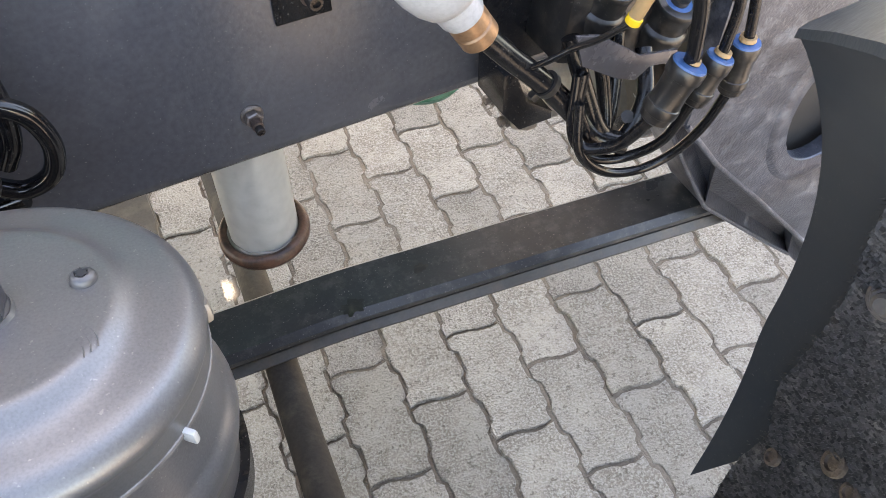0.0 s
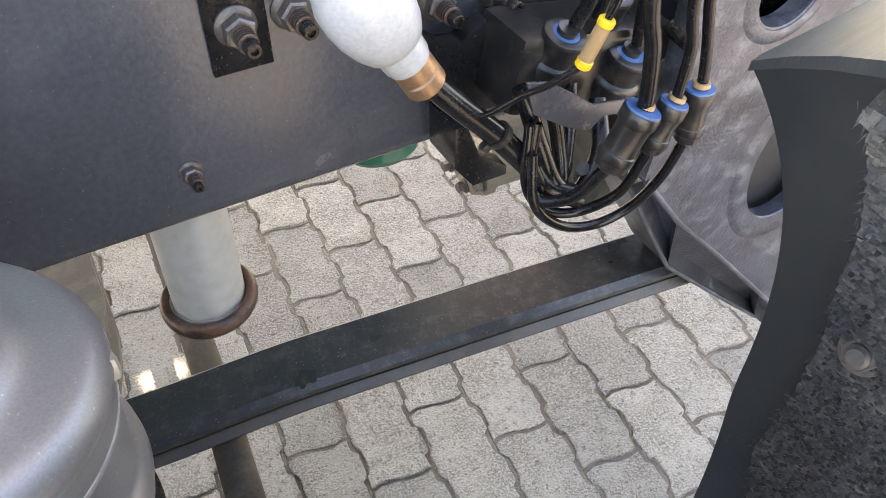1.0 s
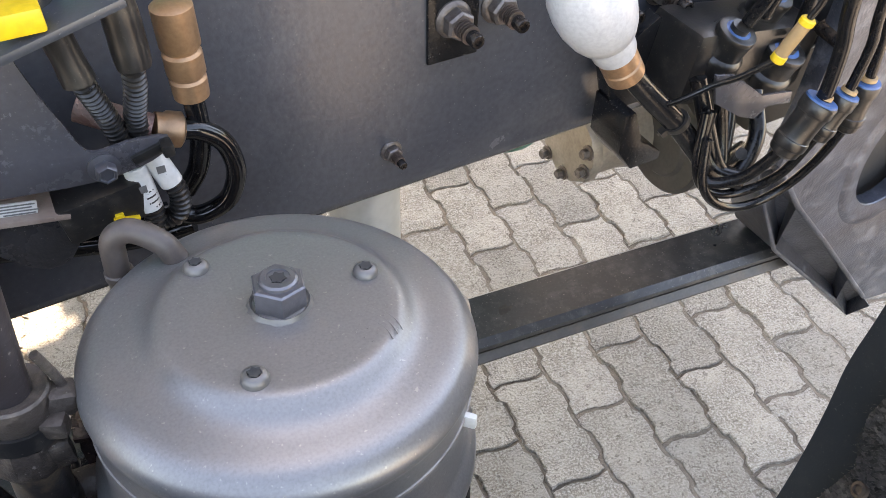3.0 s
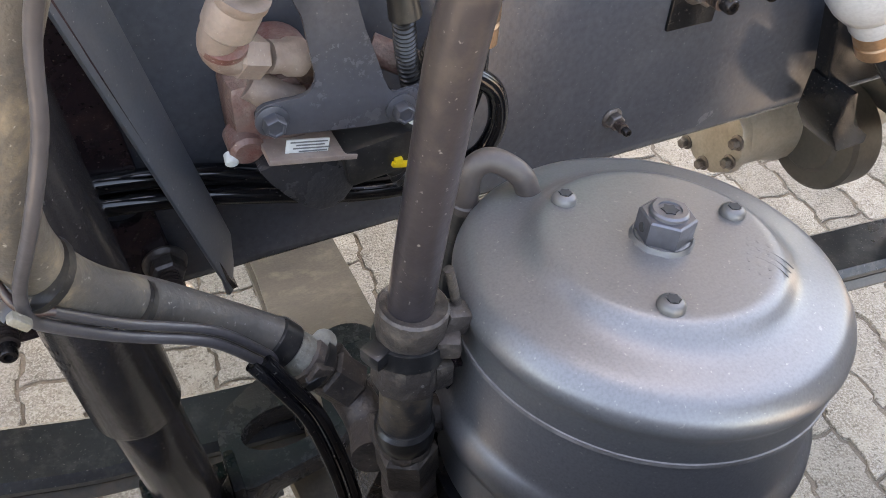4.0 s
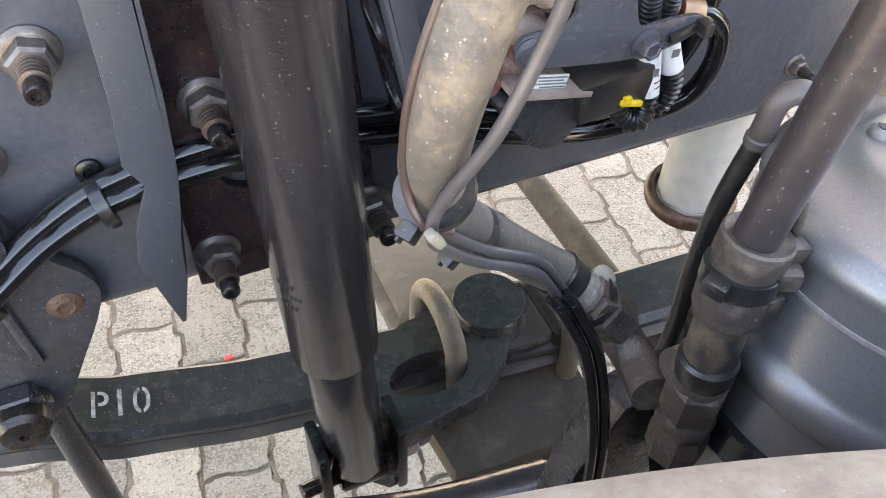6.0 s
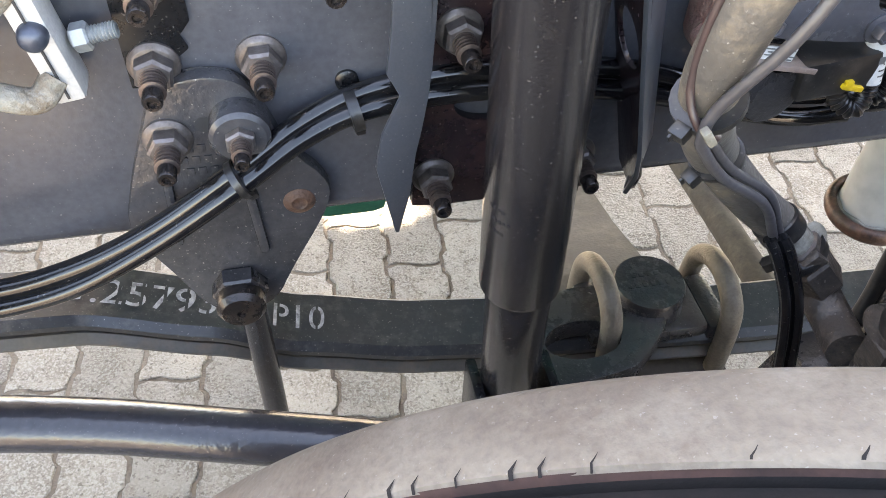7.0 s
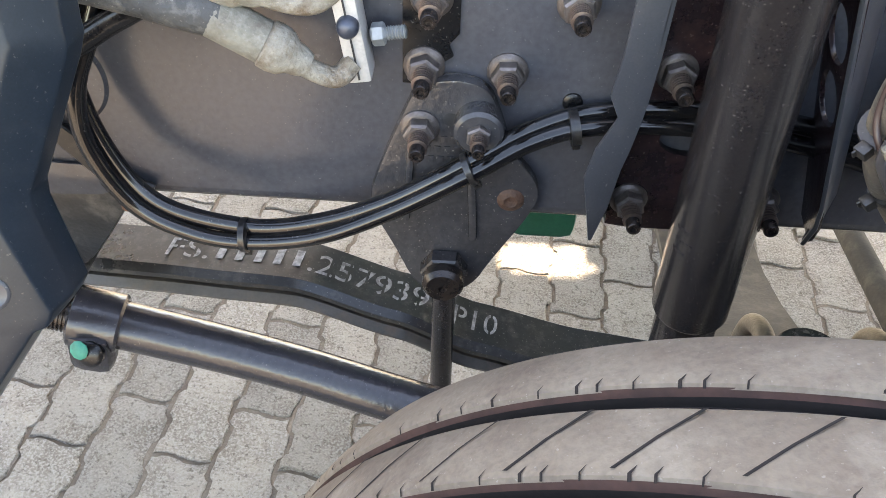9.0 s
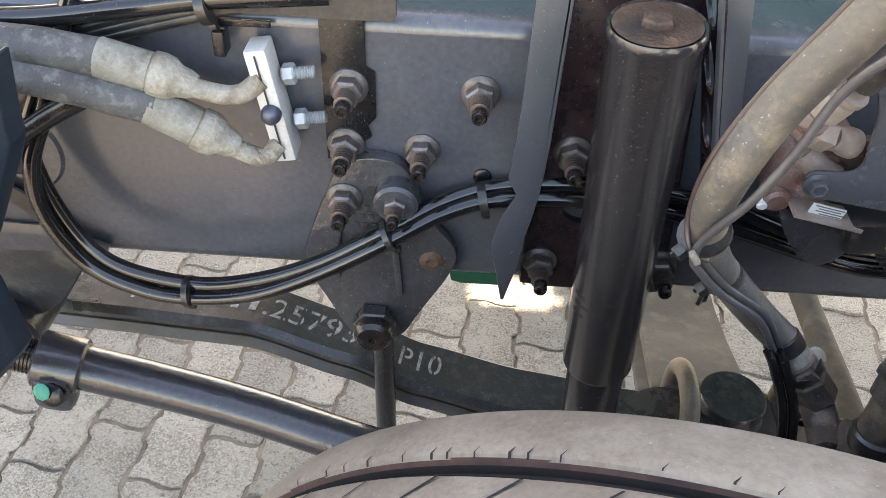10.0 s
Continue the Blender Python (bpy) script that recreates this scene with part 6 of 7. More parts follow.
for pts, r in (([(0.486, 0.60, 0.87), (0.496, 0.580, 0.82), (0.506, 0.565, 0.785), (0.53, 0.56, 0.77), (0.555, 0.57, 0.80), (0.57, 0.60, 0.83)], 0.008), ([(0.515, 0.60, 0.86), (0.520, 0.585, 0.81), (0.515, 0.570, 0.778), (0.495, 0.566, 0.782), (0.478, 0.575, 0.82)], 0.007), ([(0.545, 0.61, 0.85), (0.535, 0.59, 0.805), (0.520, 0.575, 0.78), (0.498, 0.57, 0.79)], 0.0065)):
    solo("black_cable", tube(pts, r, 14, 8), M_CABLE, "shiny black cable looping under the valve block", "cable", "black cables")
solo("cable_conduit", tube([(0.535, 0.565, 0.79), (0.560, 0.60, 0.745), (0.600, 0.63, 0.715), (0.66, 0.66, 0.69)], 0.006, 14, 10, ribs=0.0042, rib_depth=0.0016), M_RUBBER, "black corrugated conduit under the valve block", "conduit", "cable conduits")
ys = thing("cable_splice", (0.49, 0.523, 0.95), "tan sleeved cable splice with yellow end caps", "cable splice")
part("sleeve", cyl((0.487, 0.526, 0.935), (0.4945, 0.519, 0.965), 0.0056, 0.0005, 20), M_TAN, ys)
part("end_cap", cyl((0.4855, 0.527, 0.929), (0.4875, 0.5255, 0.936), 0.0063, 0.0012, 20), M_YELLOW, ys, "yellow end cap")
part("end_cap", cyl((0.4940, 0.5192, 0.963), (0.4955, 0.518, 0.969), 0.0063, 0.0012, 20), M_YELLOW, ys, "yellow end cap")
part("wire", tube([(0.4862, 0.5265, 0.931), (0.474, 0.545, 0.908), (0.463, 0.562, 0.892), (0.448, 0.575, 0.876), (0.44, 0.585, 0.866)], 0.0028, 10, 8), M_TUBE, ys)
part("wire_up", tube([(0.4952, 0.5182, 0.968), (0.500, 0.514, 0.99), (0.503, 0.51, 1.05), (0.50, 0.50, 1.15)], 0.0028, 10, 8), M_TUBE, ys)

# ---- rear spring hanger ----
rh = thing("rear_spring_hanger", (0.80, 0.62, 0.40), "mottled silver-grey cast rear spring hanger with oval openings", "bracket")
part("face", prism([(0.638, 0.718), (0.650, 0.800), (0.655, 0.95), (0.62, 1.06), (1.05, 1.06), (1.05, 0.30), (0.99, 0.315), (0.908, 0.406), (0.800, 0.530), (0.704, 0.631)], 0.022, on_rail(0.610), 0.005, holes=[(0.772, 0.888, 0.039, 0.035), (0.872, 0.660, 0.070, 0.092)]), M_CASTGREY, rh)


def skirt():
    """The recessed lower panels between the ridge and the bottom edge of the casting."""
    bm = bmesh.new()
    ridge = [(0.640, 0.590, 0.716), (0.704, 0.590, 0.630), (0.908, 0.590, 0.405), (1.02, 0.590, 0.28)]
    low = [(0.649, 0.620, 0.682), (0.744, 0.620, 0.512), (0.969, 0.620, 0.291), (1.03, 0.620, 0.22)]
    back = [(x + 0.01, 0.70, z - 0.01) for x, _, z in low]
    a, b, c = ([bm.verts.new(p) for p in row] for row in (ridge, low, back))
    panels = []
    for k in range(3):
        panels.append(bm.faces.new((a[k], a[k + 1], b[k + 1], b[k])))
        bm.faces.new((b[k], b[k + 1], c[k + 1], c[k]))
    bm.normal_update()
    out = Vector((0, -1, 0))
    for f in panels:
        if f.normal.dot(out) < 0:
            f.normal_flip()
    bmesh.ops.inset_individual(bm, faces=panels, thickness=0.009, depth=-0.022)
    return bm


part("skirt", skirt(), M_CASTGREY, rh)
part("lower_edge", tube([(0.640, 0.604, 0.716), (0.649, 0.619, 0.683), (0.690, 0.620, 0.608), (0.744, 0.620, 0.513), (0.85, 0.620, 0.408), (0.969, 0.620, 0.292)], 0.0032, 10, 1), M_CASTGREY, rh)
part("ridge_bead", tube([(0.640, 0.589, 0.716), (0.704, 0.589, 0.631), (0.800, 0.589, 0.527), (0.908, 0.589, 0.406), (0.98, 0.589, 0.325)], 0.0035, 10, 1), M_CASTGREY, rh)
hb = part("inner_bolt", hexagon((0.785, 0.660, 0.885), (0.785, 0.632, 0.885), 0.034, 0.002), M_STEEL, rh, "grey hexagonal bolt in the opening")
part("bolt_flange", cyl((0.785, 0.668, 0.885), (0.785, 0.658, 0.885), 0.024, 0.001), M_STEEL, hb)
# dark sheets added behind both openings, shade put into their colour
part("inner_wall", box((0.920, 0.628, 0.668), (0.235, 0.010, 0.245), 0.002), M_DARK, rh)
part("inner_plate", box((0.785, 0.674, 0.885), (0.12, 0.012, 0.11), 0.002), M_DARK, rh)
part("opening_rim", lathe([(0.041, -0.001), (0.060, -0.001), (0.054, 0.002), (0.047, 0.003), (0.042, 0.0015), (0.041, -0.001)], Matrix.Translation((0.772, 0.588, 0.888)) @ OUT @ Matrix.Scale(0.9, 4, (0, 1, 0)), 40, caps=False), M_CASTGREY, rh)
part("opening_rim", lathe([(0.071, -0.001), (0.100, -0.001), (0.094, 0.0025), (0.088, 0.0035), (0.080, 0.002), (0.072, 0.001), (0.071, -0.001)], Matrix.Translation((0.872, 0.588, 0.660)) @ OUT @ Matrix.Scale(1.25, 4, (0, 1, 0)), 56, caps=False), M_CASTGREY, rh)
part("back", box((0.93, 0.655, 0.775), (0.36, 0.02, 0.45), 0.004), M_BLACK, rh)
part("inner_bolt", hexagon((0.772, 0.648, 0.872), (0.772, 0.625, 0.872), 0.034, 0.002), M_BOLTDARK, rh)
part("side_bolt", cyl((0.655, 0.615, 0.872), (0.655, 0.585, 0.868), 0.008, 0.001), M_BOLTDARK, rh)

# ---- steering gear and engine parts beyond the rail ----
sg = thing("steering_gear", (0.70, 0.978, 0.40), "bare cast metal gear housing with a bolted end cover", "gear housing")
part("cover", lathe([(0.0, 0.0), (0.060, 0.0), (0.070, 0.002), (0.072, 0.006), (0.072, 0.020), (0.066, 0.024)], frame_to((0.660, 0.978, 0.478), (0.80, 0.978, 0.478)), 10), M_ALUDUST, sg)
part("housing", lathe([(0.060, 0.0), (0.064, 0.010), (0.066, 0.060), (0.074, 0.085), (0.074, 0.30)], frame_to((0.680, 0.978, 0.478), (0.90, 0.978, 0.478)), 40), M_ALUDUST, sg)
part("pulley", lathe([(0.0, 0.0), (0.050, 0.0), (0.056, 0.006), (0.080, 0.008), (0.086, 0.014), (0.086, 0.060), (0.05, 0.07)], frame_to((0.775, 0.895, 0.490), (0.90, 0.895, 0.485)), 44), M_CASTDARK, sg, "dark round pulley")
part("mount", box((0.90, 0.90, 0.66), (0.10, 0.20, 0.22), 0.006), M_CASTDARK, sg)
for y, z in ((1.021, 0.427), (0.974, 0.418), (0.924, 0.457), (0.921, 0.496)):
    bolt = part("cover_bolt", lathe([(0.0125, 0.0), (0.0125, 0.003), (0.0085, 0.004)], frame_to((0.661, y, z), (0.60, y, z)), 20), M_STEEL, sg)
    part("bolt_head", hexagon((0.658, y, z), (0.646, y, z), 0.015), M_STEEL, bolt)
eng = thing("engine", (0.1, 1.35, 0.60), "green painted diesel engine between the rails", "engine")
part("sump", prism(chaikin([(-0.45, 0.62), (-0.42, 0.585), (0.50, 0.575), (0.55, 0.62), (0.55, 0.90), (-0.45, 0.90)], 1), 0.50, on_rail(1.55), 0.02), M_GREEN, eng)
part("block", box((0.05, 1.35, 1.15), (1.2, 0.55, 0.55), 0.03), M_GREEN, eng)
part("oil_tray", box((-0.358, 0.916, 0.646), (0.085, 0.11, 0.12), 0.018), M_GREEN, eng)
part("flange_cap", cyl((0.49, 0.905, 0.595), (0.49, 0.93, 0.72), 0.05, 0.008, 32), M_GREEN, eng)

# ---- rear mudguard ----
mg = thing("mudguard", (0.62, 0.30, 0.30), "dark grey plastic mudguard lined with black bristle matting", "mudguard")
MC, MR = (-0.10, 0.5), 0.78


def on_arc(a, y, r=MR):
    return Vector((MC[0] + r * math.cos(radians(a)), y, MC[1] + r * math.sin(radians(a))))


def edge_y(a):
    return 0.402 + 0.035 * max(0.0, min(1.0, (38 - a) / 35)) - 0.03 * max(0.0, -a) / 22


def liner_y(a):
    """Where the matting begins, in steps round the arch."""
    pts = [(-30, 0.345), (-14.5, 0.372), (-12, 0.372), (-7, 0.362), (-4, 0.374), (-1, 0.384), (6, 0.372), (13, 0.362), (17, 0.356), (23, 0.350), (40, 0.306), (60, 0.24)]
    for (p, u), (q, v) in zip(pts, pts[1:]):
        if a <= q:
            return u + (v - u) * (a - p) / (q - p)
    return pts[-1][1]


def rise(a, y):
    """The upper edge climbs towards the outer side."""
    return a + 77.0 * (0.402 - y) * max(0.0, min(1.0, (a - 10) / 29.0)) + 190.0 * max(0.0, min(0.05, 0.411 - y)) * max(0.0, min(1.0, (-a - 6) / 14.0))


def mud_sheet(y_in, y_out, r0, r1, a0, a1, climb=True, n=40, m=6):
    bm = bmesh.new()
    rows = []
    for i in range(n + 1):
        a = a0 + (a1 - a0) * i / n
        ys = [y_in(a) + (y_out(a) - y_in(a)) * k / m for k in range(m + 1)]
        rows.append([[bm.verts.new(on_arc(rise(a, y) if climb else a, y, r)) for y in ys] for r in (r0, r1)])
    for p, q in zip(rows, rows[1:]):
        for k in range(m):
            bm.faces.new((p[0][k], p[0][k + 1], q[0][k + 1], q[0][k]))
            bm.faces.new((p[1][k], q[1][k], q[1][k + 1], p[1][k + 1]))
        bm.faces.new((p[0][0], q[0][0], q[1][0], p[1][0]))
        bm.faces.new((p[0][m], p[1][m], q[1][m], q[0][m]))
    for r in (rows[0], rows[-1]):
        for k in range(m):
            bm.faces.new((r[0][k], r[1][k], r[1][k + 1], r[0][k + 1]))
    return bm


part("shell", mud_sheet(edge_y, lambda a: -0.15, MR, MR + 0.006, 39, -20.2, True, 40, 12), M_MUD, mg)
def lip():
    bm = bmesh.new()
    rows = []
    for k in range(9):
        y = 0.404 - 0.045 * k
        g = 0.006 + 0.042 * k
        p = on_arc(rise(39, y), y)
        rows.append([bm.verts.new(p + Vector(o)) for o in ((-0.002, 0, -0.0015), (-0.001, 0, 0.005), (g, 0.006 * k, 0.22 * g + 0.006), (g, 0.006 * k, 0.22 * g - 0.005), (0.006, 0, -0.003))])
    for a, b in zip(rows, rows[1:]):
        for k in range(5):
            bm.faces.new((a[k], a[(k + 1) % 5], b[(k + 1) % 5], b[k]))
    bm.faces.new(rows[0])
    bm.faces.new(list(reversed(rows[-1])))
    return bm


part("stay", tube([on_arc(5, 0.36, MR + 0.004), (0.80, 0.42, 0.57), (0.93, 0.55, 0.56), (0.95, 0.589, 0.56)], 0.012, 14), M_BLACK, mg)
part("top_lip", lip(), M_GREYLIP, mg, "pale worn upper lip")
part("bristle_mat", mud_sheet(liner_y, lambda a: -0.15, MR - 0.010, MR - 0.001, 47, -30, False), M_LINER, mg, "black bristle matting")
rng_b = random.Random(11)
tufts = bmesh.new()
for i in range(5000):
    a = rng_b.uniform(-20, 47)
    y = liner_y(a) + 0.004 - rng_b.random() ** 1.3 * 0.36
    k = int((a + 20) / 0.75)
    a = -20 + (k + 0.5) * 0.75 + rng_b.uniform(-0.1, 0.1)
    p = on_arc(a, y, MR - 0.010)
    inw = (Vector((MC[0], y, MC[1])) - p).normalized()
    tip = p + inw * rng_b.uniform(0.002, 0.005) + Vector((rng_b.uniform(-0.002, 0.002), rng_b.uniform(-0.005, 0.005), rng_b.uniform(-0.003, 0.002)))
    w = Vector((0, 0.0004, 0))
    t_ = Vector((-inw.z, 0, inw.x)) * 0.0004
    v = [tufts.verts.new(q) for q in (p - w, p + w, p + t_ * 2, tip)]
    tufts.faces.new((v[0], v[1], v[3]))
    tufts.faces.new((v[1], v[2], v[3]))
    tufts.faces.new((v[2], v[0], v[3]))
# rows of woven strands
for row in range(430):
    a = -30 + row * 0.18
    for k in range(78):
        y = liner_y(a) - 0.003 - (k + (row % 2) * 0.5) * 0.0054 + rng_b.uniform(-0.0008, 0.0008)
        if y < -0.03:
            continue
        r = MR - 0.010
        half, up = rng_b.uniform(0.0022, 0.0040), rng_b.uniform(0.0015, 0.0055)
        da = rng_b.uniform(0.05, 0.08)
        lean = rng_b.uniform(-0.04, 0.10)
        v = [tufts.verts.new(q) for q in (on_arc(a - da, y - half, r), on_arc(a + da, y - half, r), on_arc(a + da + lean, y + half, r), on_arc(a - da + lean, y + half, r),
                                          on_arc(a + rng_b.uniform(-0.05, 0.05), y - half * 0.6, r - up), on_arc(a + lean + rng_b.uniform(-0.05, 0.05), y + half * 0.6, r - up))]
        for f in ((0, 1, 4), (1, 2, 5, 4), (2, 3, 5), (3, 0, 4, 5)):
            tufts.faces.new([v[j] for j in f])
tf = part("bristles", tufts, M_LINER, mg)
tf["kind"] = "stuff"
part("mat_bolt", join(cyl((0.650, 0.325, 0.735), (0.612, 0.316, 0.752), 0.010, 0.003), cyl((0.640, 0.322, 0.738), (0.630, 0.320, 0.743), 0.020, 0.003), hexagon((0.632, 0.320, 0.742), (0.620, 0.318, 0.748), 0.026)), M_SCREW, mg, "grey zinc bolt")
for a, y, r_c in ((-2.2, 0.285, 0.016), (-8.1, 0.339, 0.011), (-3.2, 0.255, 0.012)):
    p = on_arc(a, y, MR - 0.012)
    part("stone_clip", lathe([(r_c * 0.8, 0), (r_c, 0.002), (r_c * 0.95, 0.008), (r_c * 0.6, 0.0095), (r_c * 0.5, 0.006), (0, 0.005)], frame_to(p, p + Vector((-1, 0.5, 0.6))), 16), M_DUSTFIT, mg)

# ---- unseen sun blocker added above the chassis ----
ub = thing("cab_underside", (0.3, 1.6, 1.72), "unseen pale panels added above the chassis to block the sun", "truck body")
for x0, x1, y0, y1 in SUN_BLOCKERS:
    part("panel", box(((x0 + x1) / 2, (y0 + y1) / 2, 1.75), (x1 - x0, y1 - y0, 0.05), 0.004), M_BLOCKER, ub)


# posts added to carry the unseen blocker
for x in (-1.9, 2.3):
    part("mount_post", cyl((x, 0.757, 1.028), (x, 0.757, 1.73), 0.035, 0.003), M_DARK, ub)

# ---- red fleck and stray bits on the paving ----
solo("red_chip", box((-0.30, 1.19, 0.004), (0.014, 0.010, 0.004), 0.001), M_RED, "small red plastic chip lying on the paving", "litter")

# ---- stencil on the spring ----
def stencil(text, x0, x1, height, dy=0.0, bridge=0.5):
    cu = bpy.data.curves.new("stencil", "FONT")
    cu.body, cu.size, cu.extrude = text, height * 1.38, 0.0
    tmp = new("stencil", cu)
    dg = bpy.context.evaluated_depsgraph_get()
    me = bpy.data.meshes.new_from_object(tmp.evaluated_get(dg))
    bpy.data.objects.remove(tmp)
    xs = [v.co.x for v in me.vertices]
    lo, hi = min(xs), max(xs)
    bm = bmesh.new()
    bm.from_mesh(me)
    if bridge:
        n = len(text.strip("."))
        x_a = lo + (hi - lo) * (0.10 if text[0] == "." else 0.0)
        x_b = hi - (hi - lo) * (0.12 if text[-1] == "." else 0.0)
        for k in range(n):
            mid = x_a + (x_b - x_a) * (k + bridge) / n
            for side in (-1, 1):
                bmesh.ops.bisect_plane(bm, geom=bm.verts[:] + bm.edges[:] + bm.faces[:], plane_co=(mid + side * height * 0.045, 0, 0), plane_no=(1, 0, 0))
            gone = [f for f in bm.faces if abs(f.calc_center_median().x - mid) < height * 0.044]
            bmesh.ops.delete(bm, geom=gone, context="FACES")
    bmesh.ops.subdivide_edges(bm, edges=bm.edges[:], cuts=1)
    for v in bm.verts:
        x = x0 + (v.co.x - lo) / (hi - lo) * (x1 - x0)
        off = v.co.y - height * 0.5 + dy
        v.co = Vector((x + off * 0.116, spring_y(x) + off, spring_z(x) + 0.0015))
    bpy.data.meshes.remove(me)
    return bm


def bars(x0, x1, n, height):
    """Plain bars in the place of a maker's name."""
    bm = bmesh.new()
    w = (x1 - x0) / n
    for i in range(n):
        xa, xb = x0 + w * i + w * 0.22, x0 + w * (i + 1) - w * (0.38 if n > 1 else 0.1)
        vs = []
        for x, off in ((xa, -height / 2), (xb, -height / 2), (xb, height / 2), (xa, height / 2)):
            vs.append(bm.verts.new((x + off * 0.116, spring_y(x) + off, spring_z(x) + 0.0015)))
        bm.faces.new(vs)
    return bm


TX = [(-0.825, -0.770, "FS."), (-0.640, -0.490, ".257939"), (-0.457, -0.441, "P"), (-0.418, -0.401, "0")]
for x0, x1, word in TX:
    part("stencil_figure", stencil(word, x0, x1, 0.034, 0.0, 0.30 if word == "P" else 0.5), M_TEXT, spring, "pale stencilled figures")
part("stencil_figure", bars(-0.434, -0.428, 1, 0.033), M_TEXT, spring, "pale stencilled figures")
part("stencil_bar", bars(-0.765, -0.640, 5, 0.028), M_TEXT, spring, "pale stencilled bars")

# ---- oil stains on the spring ----
def stain(x, y, r, seed):
    """A thin ragged film of oil on the upper leaf."""
    rng_s = random.Random(seed)
    bm = bmesh.new()
    ring = []
    for k in range(26):
        a = 2 * math.pi * k / 26
        q = r * rng_s.uniform(0.65, 1.15)
        px, py = x + q * 1.25 * math.cos(a), y + q * math.sin(a)
        ring.append(bm.verts.new((px, py, spring_z(px) + 0.0006)))
    mid = bm.verts.new((x, y, spring_z(x) + 0.0006))
    for k in range(26):
        bm.faces.new((mid, ring[k], ring[(k + 1) % 26]))
    return bm


for x, y, r, seed in ((0.292, 0.713, 0.013, 1), (0.392, 0.729, 0.008, 2)):
    part("oil_stain", stain(x, y, r, seed), M_RUBBER, spring, "dark oil stain")

# ---- faint raised marks on the chamber lid and the shock tube ----
rng_m = random.Random(3)
for row in range(3):
    for k in range(5):
        c = Vector((0.026 + 0.0040 * k + 0.0026 * row, -0.034 + 0.0048 * k - 0.0046 * row, 0.0))
        part("emboss_mark", box(CH @ (c + Vector((0, 0, -0.00015))), (0.0026, 0.0009 * rng_m.uniform(0.7, 1.4), 0.0006), 0.0, CH.to_3x3().to_4x4() @ Matrix.Rotation(radians(50 + rng_m.uniform(-30, 30)), 4, "Z")), M_CHAMBER, chamber)
for q in range(3):
    part("emboss_line", tube([CH @ Vector((0.040 + 0.0035 * q - 0.012 * u * u + 0.004 * u, -0.046 + 0.0020 * q + 0.022 * u, -0.00034)) for u in (0.0, 0.25, 0.5, 0.75, 1.0)], 0.0004, 8, 4), M_CHAMBER, chamber)
for row in range(3):
    for k in range(4 + row % 2):
        a = radians(200 + 6.5 * k + 2 * (row % 2))
        z = 0.812 - 0.012 * row
        c = DUST_AXIS @ Vector((0, 0, (z - S_MID[2]) * 1.002))
        part("stamp_mark", box((c.x + 0.0348 * math.cos(a), c.y + 0.0348 * math.sin(a), z), (0.0003, 0.0026, 0.0055 * rng_m.uniform(0.5, 1.1)), 0.0001, Matrix.Rotation(a, 4, "Z")), M_SHOCK, shock)


# ---- pavers ----
PW, PL, PA = 0.1135, 0.2268, radians(-4.6)
PO = Vector((0.566, 0.893, 0))
PU, PV = Vector((math.cos(PA), math.sin(PA), 0)), Vector((math.sin(PA), -math.cos(PA), 0))


def side_wave(s):
    """The blunt teeth of the long joints, s along the piece in half lengths."""
    d = min(s % 0.5, 0.5 - s % 0.5) * 20
    return 0.0046 * min(1.0, d) * (1 if s % 1.0 < 0.5 else -1)


def end_wave(s):
    pts = [0.0, 0.0046, 0.0044, 0.0, -0.0044, -0.0046, 0.0]
    k = s * 6
    i = min(5, int(k))
    return pts[i] + (pts[i + 1] - pts[i]) * (k - i)


def paver_outline(gap):
    steps = [k / 2 + q for k in (0, 1) for q in (0, 0.100, 0.150, 0.25, 0.350, 0.400)]
    ends = [k / 6 for k in range(6)]
    w, h = PW / 2 - gap, PL / 2 - gap
    e = side_wave(0.25)
    out = [(w + side_wave(0.25 + 2 * s), -h + 2 * h * s) for s in steps]
    out += [(w - 2 * w * s + e, h + end_wave(1 - s)) for s in ends]
    out += [(-w + side_wave(0.25 + 2 * (1 - s)), h - 2 * h * s) for s in steps]
    out += [(-w + 2 * w * s + e, -h + end_wave(s)) for s in ends]
    return out


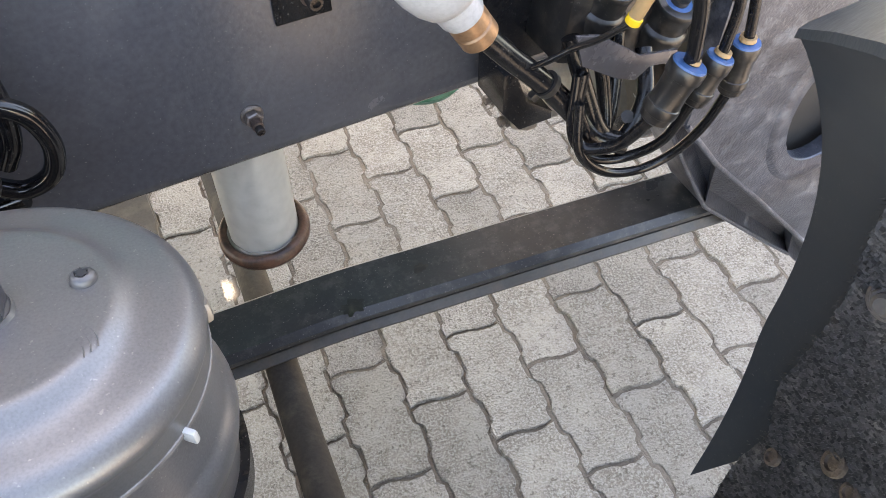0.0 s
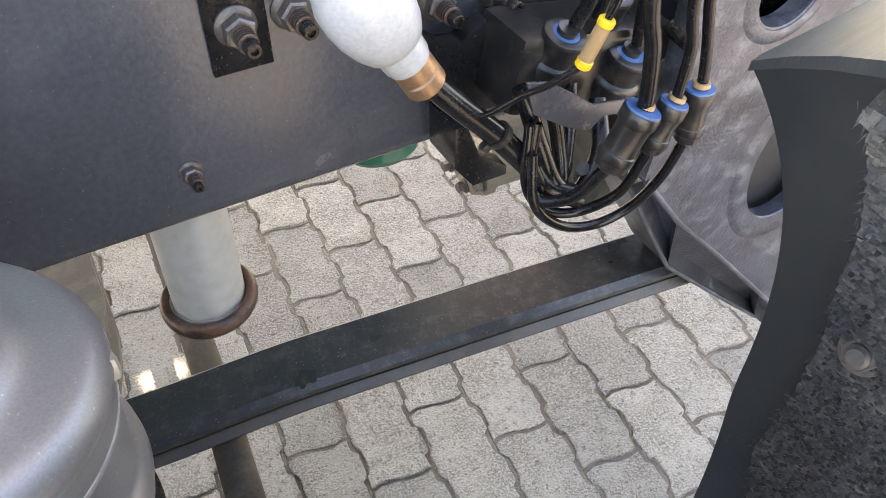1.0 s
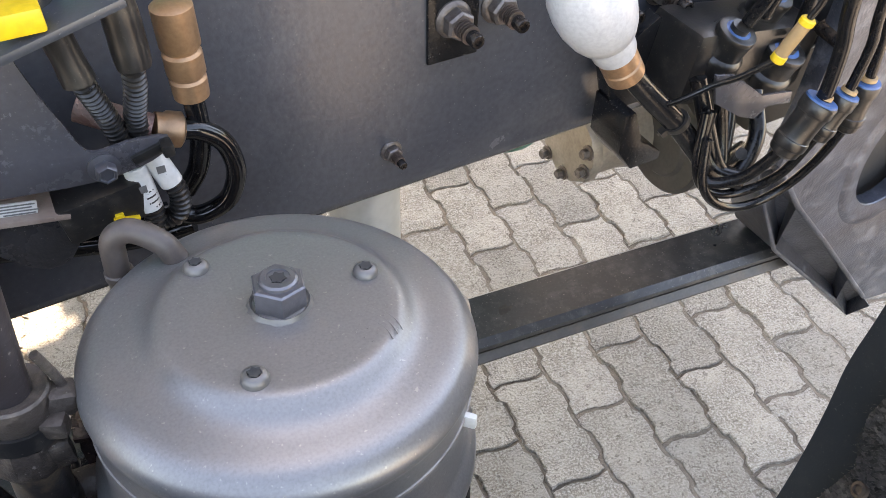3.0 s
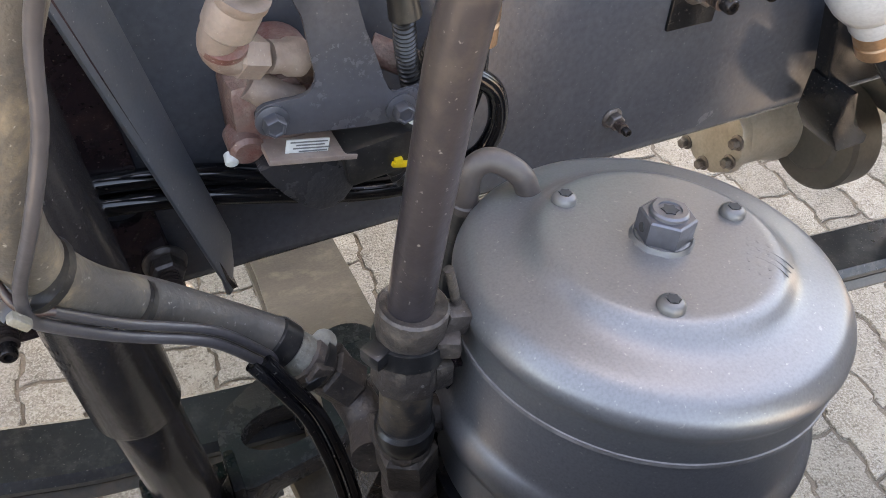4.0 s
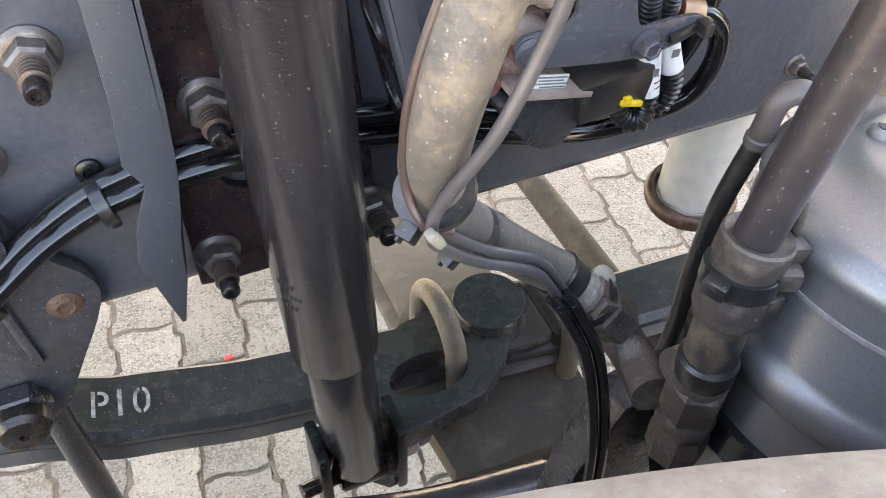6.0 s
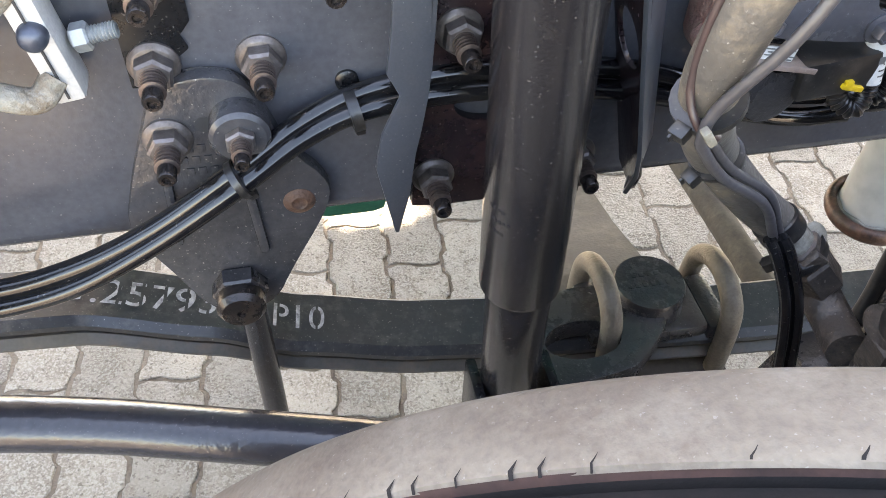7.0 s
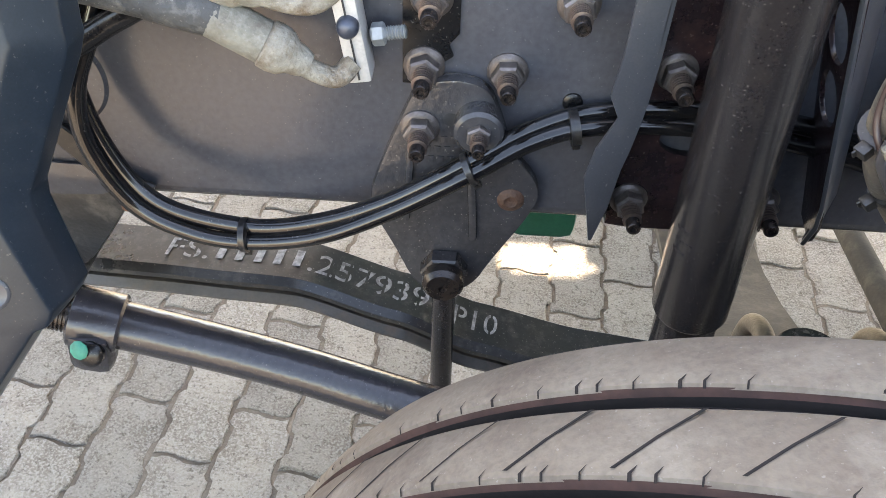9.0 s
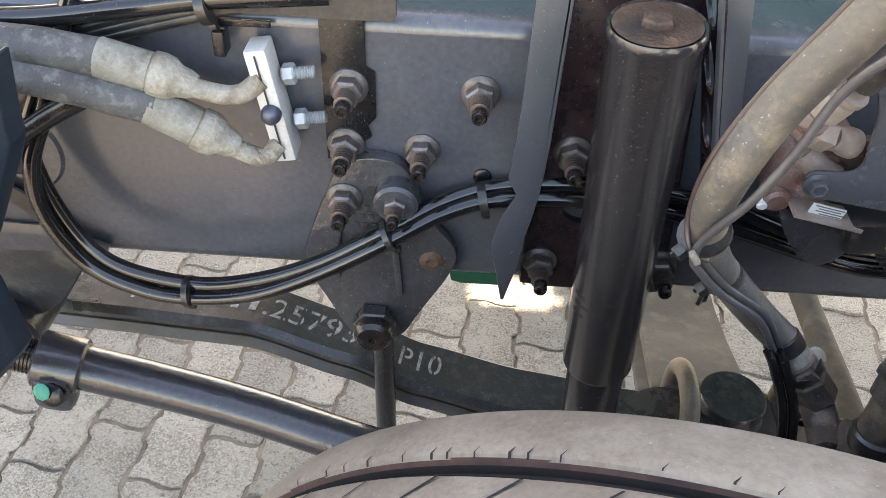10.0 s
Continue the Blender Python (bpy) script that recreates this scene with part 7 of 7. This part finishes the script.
def paver_mesh(seed):
    rng = random.Random(seed)
    bm = bmesh.new()
    top, low = [], []
    fuller = lambda o: [q for a, b in zip(o, o[1:] + o[:1]) for q in (a, ((a[0] + b[0]) / 2, (a[1] + b[1]) / 2))]
    o1, o2 = fuller(paver_outline(0.0050)), fuller(paver_outline(0.0020))
    for (x1, y1), (x2, y2) in zip(o1, o2):
        j = lambda: rng.uniform(-0.0017, 0.0017)
        top.append(bm.verts.new((x1 + j() - 0.0016 * x1 / PW * rng.random(), y1 + j(), rng.uniform(-0.0014, 0.0004))))
        low.append(bm.verts.new((x2 + j(), y2 + j(), -0.0072)))
    n = len(top)
    bm.faces.new(top)
    for i in range(n):
        k = (i + 1) % n
        bm.faces.new((low[i], low[k], top[k], top[i]))
    bmesh.ops.recalc_face_normals(bm, faces=bm.faces)
    return bm


paving = solo("pavement", box((0, 0.9, -0.0190), (7, 6, 0.03)), M_JOINT, "grey interlocking wavy concrete block paving", "pavement", kind="structure")
PAVERS = []
for k in range(4):
    bm = paver_mesh(k)
    me = bpy.data.meshes.new("paver")
    bm.to_mesh(me)
    bm.free()
    me.materials.append(M_PAVER)
    for p in me.polygons:
        p.use_smooth = True
    me.set_sharp_from_angle(angle=radians(32))
    PAVERS.append(me)
rng = random.Random(5)
spots = []
for c in range(-22, 22):
    for k in range(-12, 9):
        v = k + (0.5 if c % 2 else 0.0) + 0.5
        p = PO + PU * (c * PW) + PV * (v * PL)
        spots.append((p, rng.randrange(4), rng.uniform(-0.002, 0.002)))


def nearness(p):
    return min((Vector((p.x, p.y, 0)) - Vector(q)).length for q in ((0.75, 0.9, 0), (0.5, 1.3, 0), (-0.9, 1.0, 0), (-0.3, 1.3, 0), (0.1, 1.3, 0)))


spots.sort(key=lambda s: nearness(s[0]))
turn = Matrix.Rotation(PA, 4, "Z") @ Matrix.Rotation(math.pi, 4, "Z")
rest = bmesh.new()
for i, (p, variant, dz) in enumerate(spots):
    m = Matrix.Translation(p + Vector((0, 0, dz))) @ turn @ Matrix.Rotation(rng.uniform(-0.008, 0.008), 4, "X") @ Matrix.Rotation(rng.uniform(-0.012, 0.012), 4, "Y")
    if i < 300:
        ob = new("paver", PAVERS[variant])
        ob.parent = paving
        ob.matrix_basis = m
    else:
        tmp = bmesh.new()
        tmp.from_mesh(PAVERS[variant])
        bmesh.ops.transform(tmp, matrix=m, verts=tmp.verts)
        me = bpy.data.meshes.new("tmp")
        tmp.to_mesh(me)
        tmp.free()
        rest.from_mesh(me)
        bpy.data.meshes.remove(me)
rest_ob = part("paver_field", rest, M_PAVER, paving)
rest_ob["kind"] = "stuff"
